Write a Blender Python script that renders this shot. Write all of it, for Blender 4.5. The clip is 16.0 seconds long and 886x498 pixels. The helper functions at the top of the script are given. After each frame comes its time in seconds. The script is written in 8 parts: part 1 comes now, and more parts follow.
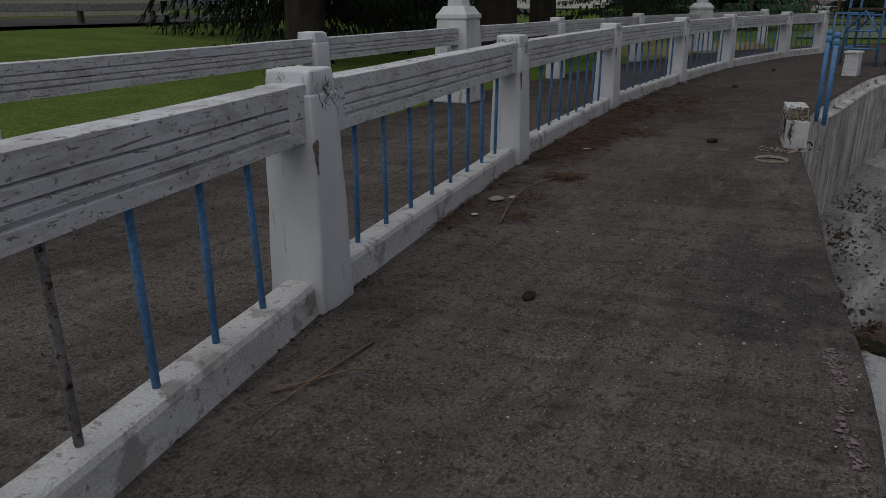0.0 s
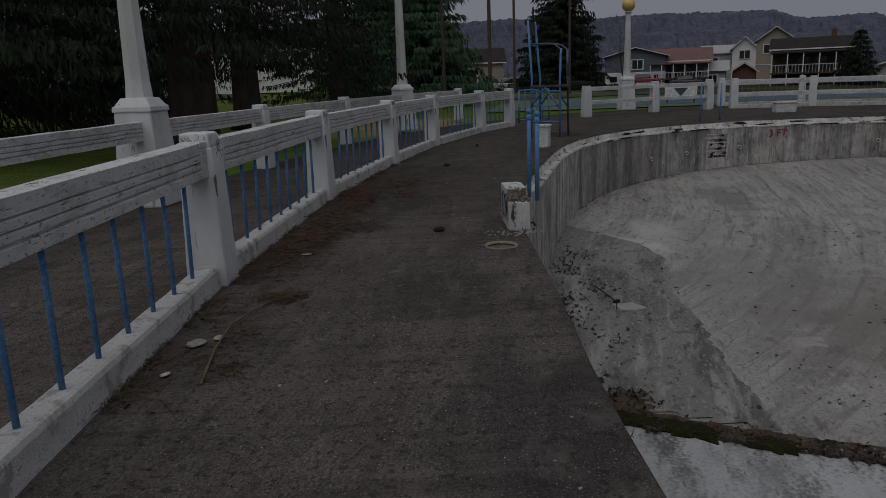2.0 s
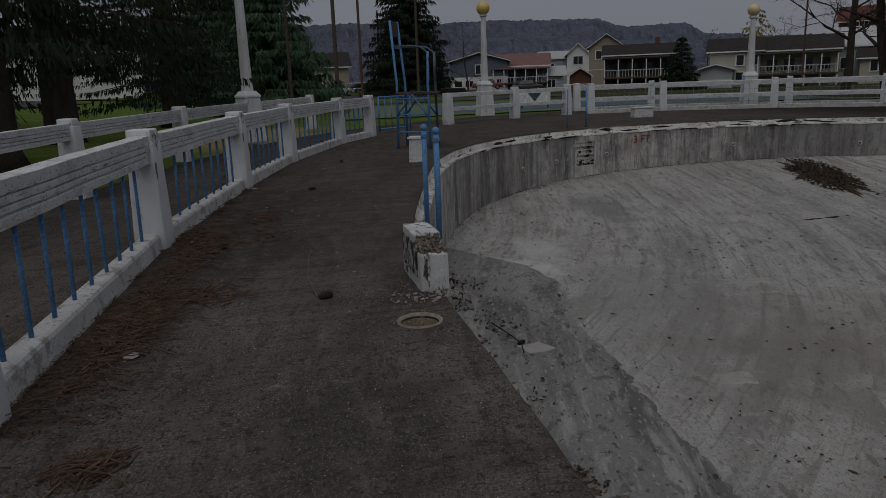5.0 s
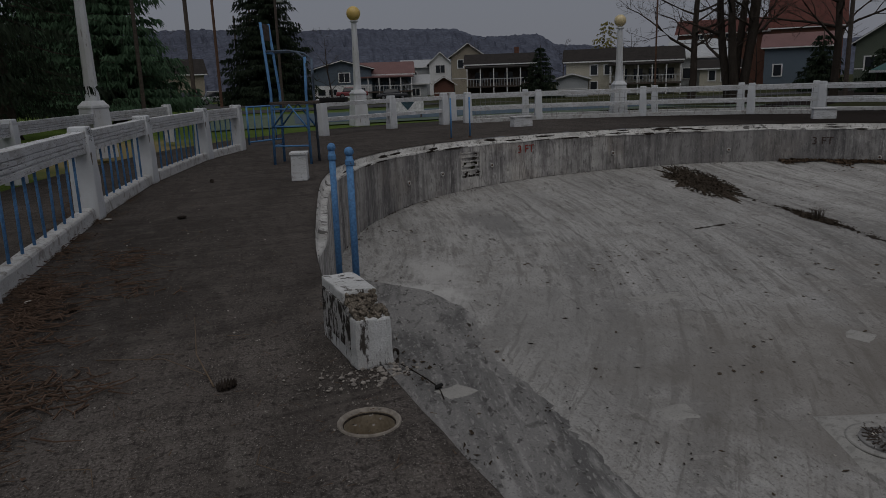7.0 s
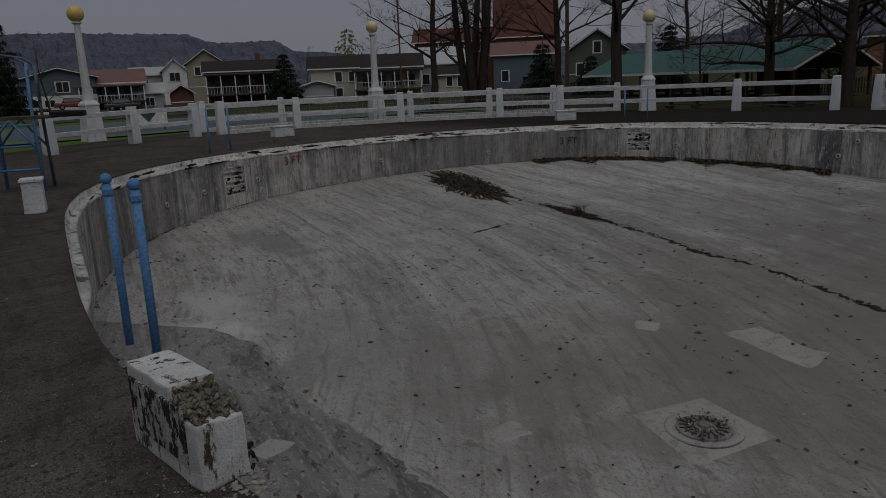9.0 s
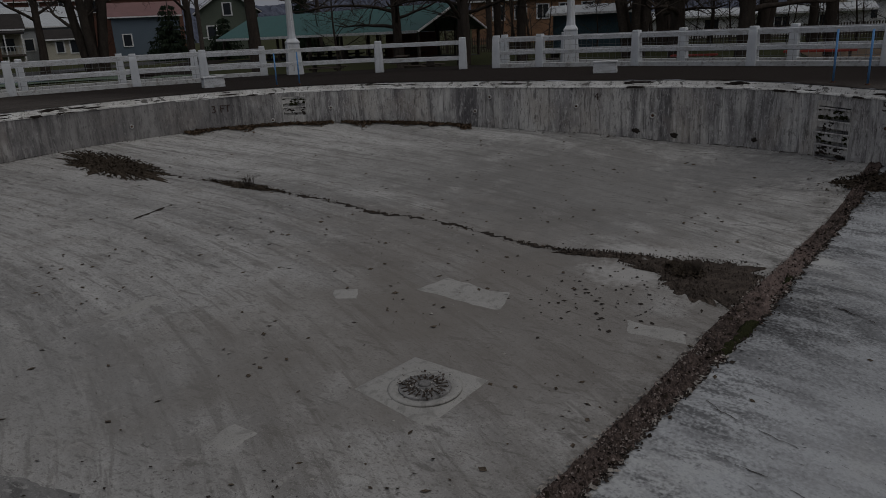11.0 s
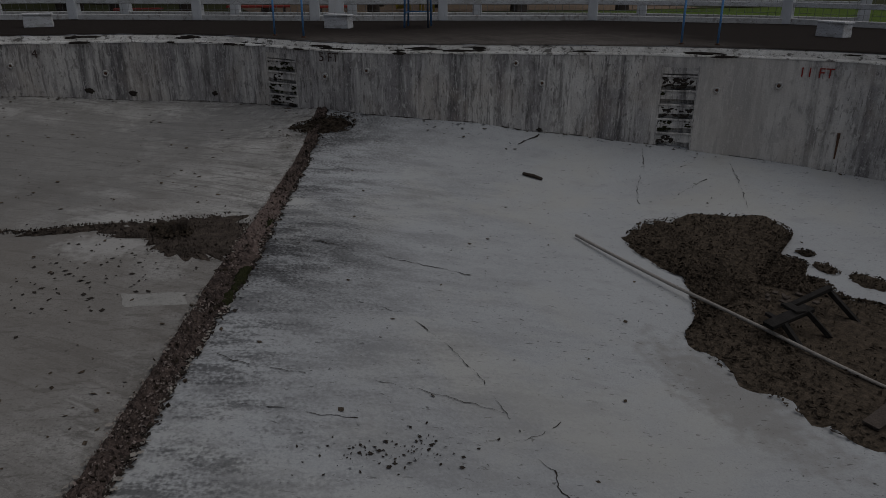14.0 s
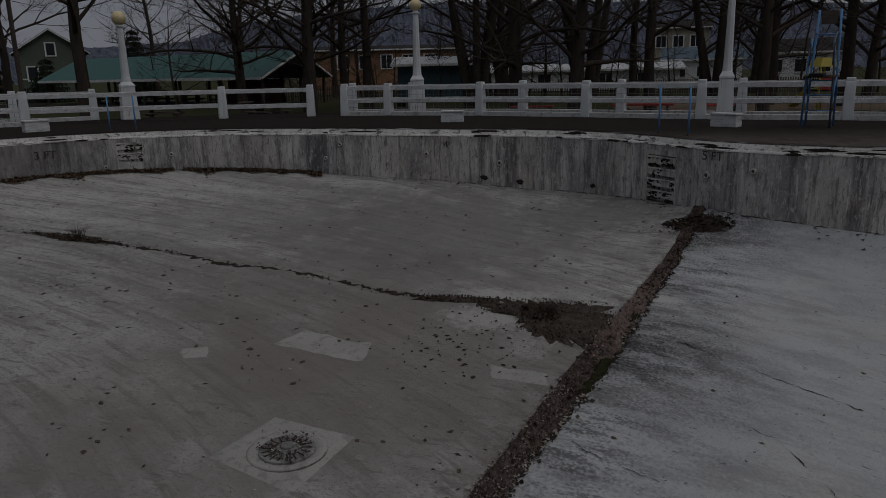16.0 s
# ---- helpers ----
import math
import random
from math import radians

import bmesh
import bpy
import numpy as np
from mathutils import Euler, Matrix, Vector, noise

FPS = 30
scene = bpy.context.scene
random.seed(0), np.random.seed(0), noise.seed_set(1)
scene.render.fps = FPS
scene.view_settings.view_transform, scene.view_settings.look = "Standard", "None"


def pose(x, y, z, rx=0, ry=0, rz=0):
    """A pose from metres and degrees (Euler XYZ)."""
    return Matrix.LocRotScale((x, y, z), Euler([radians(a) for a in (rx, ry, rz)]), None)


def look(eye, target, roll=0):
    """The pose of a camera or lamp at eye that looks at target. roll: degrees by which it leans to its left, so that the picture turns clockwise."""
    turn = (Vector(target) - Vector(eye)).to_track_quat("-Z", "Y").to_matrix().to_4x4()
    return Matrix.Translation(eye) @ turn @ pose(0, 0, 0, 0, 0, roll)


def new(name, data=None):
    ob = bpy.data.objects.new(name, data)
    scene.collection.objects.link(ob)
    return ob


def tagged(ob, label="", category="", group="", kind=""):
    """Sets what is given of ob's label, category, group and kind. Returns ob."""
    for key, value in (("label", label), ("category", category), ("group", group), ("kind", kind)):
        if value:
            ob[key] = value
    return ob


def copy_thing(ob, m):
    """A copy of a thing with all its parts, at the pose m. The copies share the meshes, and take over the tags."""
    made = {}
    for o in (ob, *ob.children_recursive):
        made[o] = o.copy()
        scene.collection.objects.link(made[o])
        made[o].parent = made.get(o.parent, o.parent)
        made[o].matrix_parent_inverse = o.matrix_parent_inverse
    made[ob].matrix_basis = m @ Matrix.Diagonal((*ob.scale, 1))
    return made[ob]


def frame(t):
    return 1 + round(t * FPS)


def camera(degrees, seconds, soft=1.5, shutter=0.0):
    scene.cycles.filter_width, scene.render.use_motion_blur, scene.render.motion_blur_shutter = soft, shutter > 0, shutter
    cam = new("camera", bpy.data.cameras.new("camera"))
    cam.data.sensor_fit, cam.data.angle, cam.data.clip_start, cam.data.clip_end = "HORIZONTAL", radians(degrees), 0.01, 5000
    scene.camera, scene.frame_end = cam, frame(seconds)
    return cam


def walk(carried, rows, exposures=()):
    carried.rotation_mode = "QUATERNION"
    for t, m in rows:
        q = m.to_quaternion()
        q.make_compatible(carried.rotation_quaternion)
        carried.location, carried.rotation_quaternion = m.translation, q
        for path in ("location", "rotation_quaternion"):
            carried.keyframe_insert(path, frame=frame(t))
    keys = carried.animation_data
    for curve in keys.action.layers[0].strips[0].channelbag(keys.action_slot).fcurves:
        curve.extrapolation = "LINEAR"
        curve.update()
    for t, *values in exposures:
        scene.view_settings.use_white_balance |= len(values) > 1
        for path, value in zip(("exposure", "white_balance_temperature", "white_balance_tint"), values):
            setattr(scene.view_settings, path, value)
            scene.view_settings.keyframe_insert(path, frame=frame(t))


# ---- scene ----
cam = camera(62.7, 16.0, 0.4)
EXPOSURE = -1.1
PATH = [
    (0, (0.417, 0.176, 1.344), (-0.303, 1.928, 0.703), -0.4),
    (0.5, (0.393, 0.396, 1.339), (-0.048, 2.256, 0.752), -0.8),
    (1, (0.339, 0.629, 1.361), (0.109, 2.544, 0.833), -1.5),
    (1.5, (0.308, 0.903, 1.368), (0.191, 2.842, 0.892), -2.0),
    (2, (0.273, 1.207, 1.381), (0.251, 3.155, 0.929), -2.0),
    (2.5, (0.2, 1.518, 1.378), (0.28, 3.467, 0.938), -1.8),
    (3, (0.151, 1.811, 1.391), (0.309, 3.759, 0.963), -1.8),
    (3.2, (0.132, 1.936, 1.385), (0.312, 3.883, 0.966), -1.9),
    (5.3, (0.007, 3.253, 1.427), (0.434, 5.152, 0.966), -1.9),
    (5.5, (-0.007, 3.379, 1.415), (0.452, 5.27, 0.951), -1.8),
    (6, (-0.062, 3.722, 1.412), (0.489, 5.587, 0.945), -1.9),
    (6.5, (-0.11, 4.039, 1.429), (0.53, 5.878, 0.97), -2.0),
    (7, (-0.082, 4.365, 1.439), (0.65, 6.172, 0.994), -1.9),
    (7.5, (-0.083, 4.662, 1.431), (0.773, 6.415, 0.995), -1.7),
    (8, (-0.133, 4.952, 1.447), (0.859, 6.635, 1.016), -2.0),
    (8.2, (-0.142, 5.031, 1.456), (0.902, 6.681, 1.024), -2.1),
    (10.3, (-0.039, 5.858, 1.478), (1.608, 6.866, 0.958), -2.7),
    (10.5, (-0.038, 5.906, 1.486), (1.645, 6.845, 0.953), -2.7),
    (11, (0.05, 6.022, 1.479), (1.835, 6.709, 0.894), -2.8),
    (11.5, (0.116, 6.1, 1.46), (1.971, 6.481, 0.816), -2.4),
    (12, (0.144, 6.136, 1.464), (2.021, 6.195, 0.776), -1.9),
    (12.5, (0.164, 6.101, 1.444), (2.019, 5.887, 0.727), -1.1),
    (13, (0.175, 6.055, 1.425), (1.99, 5.633, 0.7), -0.3),
    (13.5, (0.175, 6.039, 1.416), (1.95, 5.471, 0.69), 0.1),
    (14, (0.169, 6.015, 1.421), (1.923, 5.382, 0.698), 0.1),
    (14.5, (0.162, 6.034, 1.421), (1.939, 5.455, 0.708), -0.0),
    (15, (0.157, 6.074, 1.43), (2.005, 5.711, 0.757), -0.5),
    (15.5, (0.18, 6.153, 1.434), (2.093, 6.108, 0.85), -1.2),
    (16, (0.197, 6.199, 1.458), (2.117, 6.492, 0.982), -1.2),
]
walk(cam, [(t, look(eye, target, roll)) for t, eye, target, roll in PATH], [(t, EXPOSURE + e) for t, e in ((0.0, 0.66), (0.7, 0.58), (1.5, 0.32), (3.0, 0.20), (5.5, 0.22), (7.0, 0.17), (8.0, 0.06), (11.0, 0.15), (12.5, 0.0), (14.0, 0.01), (15.0, -0.02), (16.0, -0.10))])

# ---- sky and light: an even, overcast late afternoon ----
world = bpy.data.worlds.new("overcast")
scene.world = world
world.use_nodes = True
wn, wl = world.node_tree.nodes, world.node_tree.links
sky = wn.new("ShaderNodeTexSky")
sky.sky_type, sky.sun_disc, sky.sun_elevation, sky.sun_rotation = "NISHITA", False, radians(52), radians(150)
sky.air_density, sky.dust_density = 1.0, 4.0
grey = wn.new("ShaderNodeMix")
grey.data_type = "RGBA"
grey.inputs["Factor"].default_value = 0.88
grey.inputs["B"].default_value = (2.73, 2.85, 3.32, 1)
wl.new(sky.outputs[0], grey.inputs["A"])
wl.new(grey.outputs["Result"], wn["Background"].inputs["Color"])
wn["Background"].inputs["Strength"].default_value = 0.11
sun = new("sun", bpy.data.lights.new("sun", "SUN"))
sun.data.energy, sun.data.angle, sun.data.color = 1.5, radians(70), (1.0, 0.975, 0.94)
sun.matrix_world = look((0, 0, 40), (0 + 9, 16, 0))


# ---- materials ----
def mat(name, base, dark=None, scale=6.0, rough=0.85, bump=0.3, spread=0.5, metal=0.0, fine=60.0, third=None, third_at=0.62, streak=0.0, vary=0.0, grain=0.25):
    """A weathered surface: base and dark mixed by broad stains, with fine grain and relief; third shows in flakes; streak draws the stains downwards."""
    m = bpy.data.materials.new(name)
    m.use_nodes = True
    n, l = m.node_tree.nodes, m.node_tree.links
    b = n["Principled BSDF"]
    b.inputs["Roughness"].default_value, b.inputs["Metallic"].default_value = rough, metal
    b.inputs["Specular IOR Level"].default_value = 0.5 if rough < 0.6 else (0.12 if rough < 0.9 else 0.02)
    dark = dark or [c * 0.7 for c in base]
    co = n.new("ShaderNodeTexCoord")
    src = co.outputs["Object"]
    if streak:
        mp = n.new("ShaderNodeMapping")
        mp.inputs["Scale"].default_value = (1, 1, streak)
        l.new(src, mp.inputs["Vector"])
        src = mp.outputs["Vector"]
    big, small = n.new("ShaderNodeTexNoise"), n.new("ShaderNodeTexNoise")
    big.inputs["Scale"].default_value, big.inputs["Detail"].default_value, big.inputs["Roughness"].default_value = scale, 6, 0.62
    small.inputs["Scale"].default_value, small.inputs["Detail"].default_value = fine, 3
    l.new(src, big.inputs["Vector"])
    l.new(co.outputs["Object"], small.inputs["Vector"])
    ramp = n.new("ShaderNodeMapRange")
    ramp.inputs["From Min"].default_value, ramp.inputs["From Max"].default_value = 0.5 - 0.22 * spread - 0.03, 0.5 + 0.22 * spread + 0.03
    l.new(big.outputs["Fac"], ramp.inputs["Value"])
    mix = n.new("ShaderNodeMix")
    mix.data_type = "RGBA"
    mix.inputs["A"].default_value, mix.inputs["B"].default_value = (*dark, 1), (*base, 1)
    l.new(ramp.outputs["Result"], mix.inputs["Factor"])
    out = mix.outputs["Result"]
    if third:
        fl, lim, mx = n.new("ShaderNodeTexNoise"), n.new("ShaderNodeMapRange"), n.new("ShaderNodeMix")
        fl.inputs["Scale"].default_value, fl.inputs["Detail"].default_value, fl.inputs["Roughness"].default_value = scale * 2.7, 8, 0.7
        lim.inputs["From Min"].default_value, lim.inputs["From Max"].default_value = third_at, third_at + 0.05
        mx.data_type = "RGBA"
        mx.inputs["B"].default_value = (*third, 1)
        l.new(src, fl.inputs["Vector"])
        l.new(fl.outputs["Fac"], lim.inputs["Value"])
        l.new(lim.outputs["Result"], mx.inputs["Factor"])
        l.new(out, mx.inputs["A"])
        out = mx.outputs["Result"]
    # grain
    gr = n.new("ShaderNodeMix")
    gr.data_type, gr.blend_type = "RGBA", "MULTIPLY"
    gm = n.new("ShaderNodeMapRange")
    gm.inputs["From Min"].default_value, gm.inputs["From Max"].default_value = 0.3, 0.7
    gm.inputs["To Min"].default_value, gm.inputs["To Max"].default_value = 1 - grain, 1 + grain * 0.85
    gr.inputs["Factor"].default_value = 1.0
    l.new(small.outputs["Fac"], gm.inputs["Value"])
    l.new(out, gr.inputs["A"])
    l.new(gm.outputs["Result"], gr.inputs["B"])
    out = gr.outputs["Result"]
    if vary:
        info, vm, vr = n.new("ShaderNodeObjectInfo"), n.new("ShaderNodeMix"), n.new("ShaderNodeMapRange")
        vm.data_type, vm.blend_type = "RGBA", "MULTIPLY"
        vm.inputs["Factor"].default_value = 1.0
        vr.inputs["To Min"].default_value, vr.inputs["To Max"].default_value = 1 - vary, 1 + vary
        l.new(info.outputs["Random"], vr.inputs["Value"])
        l.new(out, vm.inputs["A"])
        l.new(vr.outputs["Result"], vm.inputs["B"])
        out = vm.outputs["Result"]
    l.new(out, b.inputs["Base Color"])
    if bump:
        add, bp = n.new("ShaderNodeMath"), n.new("ShaderNodeBump")
        add.operation = "MULTIPLY_ADD"
        add.inputs[1].default_value = 2.0
        l.new(big.outputs["Fac"], add.inputs[0])
        l.new(small.outputs["Fac"], add.inputs[2])
        bp.inputs["Strength"].default_value, bp.inputs["Distance"].default_value = bump, 0.02
        l.new(add.outputs[0], bp.inputs["Height"])
        l.new(bp.outputs["Normal"], b.inputs["Normal"])
    return m


M_DECK = mat("deck_concrete", (0.142, 0.126, 0.115), (0.074, 0.065, 0.060), 0.9, 0.92, 0.5, 1.0, fine=70, third=(0.19, 0.175, 0.155), third_at=0.62, grain=0.5)
M_WHITE = mat("white_paint", (0.66, 0.68, 0.70), (0.55, 0.57, 0.59), 2.6, 0.75, 0.10, 1.0, fine=240, third=(0.42, 0.41, 0.39), third_at=0.76, grain=0.07)
M_WHITE_WORN = mat("worn_white_paint", (0.66, 0.675, 0.69), (0.50, 0.51, 0.52), 2.4, 0.85, 0.14, 0.9, fine=220, third=(0.17, 0.155, 0.14), third_at=0.70, grain=0.10)
M_BLUE = mat("blue_paint", (0.125, 0.28, 0.51), (0.085, 0.20, 0.40), 5, 0.6, 0.1, 0.8, third=(0.10, 0.055, 0.035), third_at=0.63)
M_GREYBLUE = mat("worn_blue_grey_paint", (0.13, 0.18, 0.25), (0.075, 0.085, 0.10), 7, 0.7, 0.1, 0.8, third=(0.12, 0.06, 0.04), third_at=0.62)
M_BARESTEEL = mat("bare_flaking_steel", (0.30, 0.31, 0.31), (0.13, 0.11, 0.10), 14, 0.8, 0.2, 0.8, third=(0.03, 0.022, 0.018), third_at=0.55)
M_RUST = mat("rusty_steel", (0.16, 0.09, 0.06), (0.07, 0.045, 0.035), 9, 0.8, 0.2, 0.8)
M_WALL = mat("stained_wall", (0.62, 0.605, 0.575), (0.45, 0.44, 0.42), 0.9, 0.9, 0.35, 0.9, fine=30, third=(0.55, 0.54, 0.52), third_at=0.66, streak=0.2, grain=0.12)
M_BAND = mat("coping_band_paint", (0.66, 0.66, 0.64), (0.42, 0.41, 0.39), 2.2, 0.85, 0.5, 0.9, third=(0.07, 0.065, 0.06), third_at=0.63, grain=0.12)
M_FLOOR = mat("pool_floor_grey", (0.405, 0.40, 0.385), (0.285, 0.28, 0.27), 0.45, 0.9, 0.2, 1.0, fine=40, third=(0.37, 0.365, 0.35), third_at=0.66, grain=0.13)
M_DEEP = mat("pool_floor_white", (0.395, 0.409, 0.418), (0.345, 0.356, 0.365), 0.4, 0.85, 0.12, 1.0, fine=50, third=(0.24, 0.245, 0.25), third_at=0.72, grain=0.08)
M_MOSSY = mat("broken_concrete_ridge", (0.115, 0.088, 0.078), (0.034, 0.027, 0.024), 5.0, 0.95, 1.0, 0.8, fine=45, third=(0.24, 0.215, 0.20), third_at=0.64, grain=0.5)
M_MOSS = mat("moss", (0.036, 0.038, 0.017), (0.016, 0.017, 0.010), 9, 1.0, 0.9, 0.9, fine=60, grain=0.4)
M_LEAF = mat("dead_leaves", (0.105, 0.083, 0.063), (0.030, 0.025, 0.020), 14, 0.95, 0.9, 0.9, vary=0.4)
M_SILT = mat("brown_silt", (0.105, 0.085, 0.072), (0.032, 0.027, 0.023), 7, 0.95, 0.9, 0.8, fine=70, third=(0.19, 0.165, 0.145), third_at=0.64, grain=0.5)
M_GRASS = mat("grass", (0.105, 0.15, 0.034), (0.055, 0.088, 0.02), 1.1, 0.95, 0.6, 1.0, fine=22, grain=0.4)
M_ROAD = mat("asphalt", (0.085, 0.085, 0.085), (0.05, 0.05, 0.05), 0.6, 0.9, 0.2, 1.0)
M_BARK = mat("bark", (0.078, 0.064, 0.054), (0.034, 0.028, 0.024), 4, 0.95, 0.8, 0.9, fine=30, streak=0.3)
M_NEEDLE = mat("conifer_needles", (0.021, 0.032, 0.017), (0.009, 0.015, 0.009), 1.5, 0.8, 0, 1.0, fine=8)
M_PINE = mat("pine_needles", (0.07, 0.125, 0.07), (0.035, 0.066, 0.038), 1.2, 0.8, 0, 1.0, fine=8)
M_DRYTWIG = mat("dry_twigs", (0.20, 0.15, 0.105), (0.11, 0.085, 0.065), 6, 0.95, 0, 1.0)
M_TWIG = mat("bare_twigs", (0.085, 0.071, 0.060), (0.045, 0.037, 0.031), 2, 0.95, 0, 1.0)
M_WILLOW = mat("budding_willow", (0.22, 0.20, 0.05), (0.13, 0.11, 0.04), 2, 0.9, 0, 1.0)
# the blue-grey of distant air is mixed into the hills' own colour
M_HILL = mat("haze_tinted_hill", (0.108, 0.120, 0.155), (0.066, 0.072, 0.098), 0.03, 1.0, 0, 0.9, fine=0.30, grain=0.32)
M_GLOBE = mat("yellowed_globe", (0.72, 0.52, 0.17), (0.60, 0.42, 0.12), 3, 0.35, 0, 1.0)
M_GLOBE_PALE = mat("pale_globe", (0.70, 0.58, 0.34), (0.58, 0.47, 0.26), 3, 0.35, 0, 1.0)
M_BLACK = mat("black_rubber", (0.02, 0.02, 0.02), (0.012, 0.012, 0.012), 6, 0.7, 0.1, 1.0)
M_WETWOOD = mat("wet_dark_wood", (0.035, 0.032, 0.03), (0.014, 0.013, 0.012), 6, 0.8, 0.4, 0.9)
M_DARKWOOD = mat("old_wood", (0.12, 0.10, 0.085), (0.06, 0.05, 0.045), 5, 0.9, 0.4, 0.9, streak=4)
M_REDPAINT = mat("faded_red_paint", (0.33, 0.05, 0.04), (0.22, 0.05, 0.04), 8, 0.8, 0, 0.8)
M_GREENROOF = mat("green_metal_roof", (0.02, 0.10, 0.085), (0.015, 0.075, 0.065), 0.8, 0.5, 0.05, 1.0)
M_DARKROOF = mat("dark_shingles", (0.05, 0.045, 0.042), (0.03, 0.028, 0.027), 1.5, 0.9, 0.2, 1.0)
M_PINKROOF = mat("faded_red_roof", (0.20, 0.115, 0.11), (0.15, 0.09, 0.085), 0.8, 0.7, 0.1, 1.0)
M_REDROOF = mat("red_roof", (0.13, 0.05, 0.04), (0.09, 0.035, 0.03), 0.8, 0.7, 0.1, 1.0)
M_SIDING = {k: mat(k + "_siding", c, [v * 0.85 for v in c], 0.8, 0.8, 0.1, 1.0, fine=10) for k, c in dict(
    slate=(0.13, 0.165, 0.20), white=(0.75, 0.75, 0.74), tan=(0.36, 0.32, 0.25), cream=(0.50, 0.47, 0.38), grey=(0.40, 0.41, 0.42), brick=(0.15, 0.075, 0.055), brown=(0.10, 0.08, 0.065), green=(0.12, 0.14, 0.11), pale=(0.45, 0.47, 0.48), tanbrick=(0.30, 0.17, 0.10), darkblue=(0.06, 0.10, 0.12)).items()}
M_PANE = mat("dark_window", (0.02, 0.024, 0.03), (0.015, 0.018, 0.022), 0.5, 0.15, 0, 1.0)
M_COURT = mat("court_blue", (0.10, 0.135, 0.165), (0.085, 0.115, 0.14), 0.5, 0.9, 0.05, 1.0)
M_COURT_GREEN = mat("court_green", (0.13, 0.165, 0.12), (0.10, 0.13, 0.10), 0.5, 0.9, 0.05, 1.0)
M_YELLOW = mat("yellow_plastic", (0.45, 0.36, 0.04), (0.38, 0.29, 0.04), 4, 0.5, 0, 1.0)
M_WIRE = mat("fence_wire", (0.30, 0.31, 0.31), (0.18, 0.18, 0.18), 10, 0.5, 0, 1.0, metal=0.6)
M_PIPE = mat("pale_pipe", (0.33, 0.31, 0.28), (0.25, 0.23, 0.21), 5, 0.7, 0, 1.0)
M_CHIP = mat("concrete_chips", (0.50, 0.48, 0.44), (0.33, 0.31, 0.28), 9, 0.9, 0.3, 1.0, vary=0.3)
M_CRUMB = mat("grey_crumbs", (0.33, 0.305, 0.275), (0.17, 0.155, 0.14), 12, 0.95, 0.3, 0.9, vary=0.3)
M_CRACK = mat("crack_dirt", (0.05, 0.042, 0.036), (0.03, 0.026, 0.023), 8, 1.0, 0.3, 1.0)
M_PATCH = mat("cement_patch", (0.345, 0.338, 0.32), (0.27, 0.265, 0.25), 1.5, 0.9, 0.05, 1.0, fine=90, third=(0.22, 0.215, 0.20), third_at=0.66, grain=0.10)
M_STAIN = mat("dark_screed", (0.225, 0.22, 0.215), (0.125, 0.122, 0.12), 0.6, 0.9, 0.2, 0.9, fine=40, third=(0.31, 0.30, 0.29), third_at=0.63, grain=0.14)


def zone(m, point, normal, width, colour, amount, grain=(1.0, 1.0), ragged=0.5):
    """A part of a surface with another colour, on the side of a line that normal points to, fading over width with a ragged, streaky edge."""
    n, l = m.node_tree.nodes, m.node_tree.links
    b = n["Principled BSDF"]
    old = b.inputs["Base Color"].links[0].from_socket
    co, mp, dot, no, add, rng, mx = (n.new("ShaderNode" + k) for k in ("TexCoord", "Mapping", "VectorMath", "TexNoise", "Math", "MapRange", "Mix"))
    nx, ny = Vector(normal).normalized()
    mp.vector_type = "POINT"
    r1 = n.new("ShaderNodeMapping")
    r1.inputs["Rotation"].default_value = (0, 0, -math.atan2(ny, nx))
    l.new(co.outputs["Object"], r1.inputs["Vector"])
    mp.inputs["Scale"].default_value = (grain[0], grain[1], 1)
    l.new(r1.outputs["Vector"], mp.inputs["Vector"])
    no.inputs["Scale"].default_value, no.inputs["Detail"].default_value = 1.0, 7
    l.new(mp.outputs["Vector"], no.inputs["Vector"])
    dot.operation = "DOT_PRODUCT"
    dot.inputs[1].default_value = (nx, ny, 0)
    l.new(co.outputs["Object"], dot.inputs[0])
    add.operation = "MULTIPLY_ADD"
    add.inputs[1].default_value = ragged * 2
    l.new(no.outputs["Fac"], add.inputs[0])
    l.new(dot.outputs["Value"], add.inputs[2])
    at = nx * point[0] + ny * point[1] + ragged
    rng.inputs["From Min"].default_value, rng.inputs["From Max"].default_value = at, at + width
    rng.inputs["To Min"].default_value, rng.inputs["To Max"].default_value = 0, amount
    l.new(add.outputs[0], rng.inputs["Value"])
    mx.data_type = "RGBA"
    mx.inputs["B"].default_value = (*colour, 1)
    l.new(rng.outputs["Result"], mx.inputs["Factor"])
    l.new(old, mx.inputs["A"])
    l.new(mx.outputs["Result"], b.inputs["Base Color"])


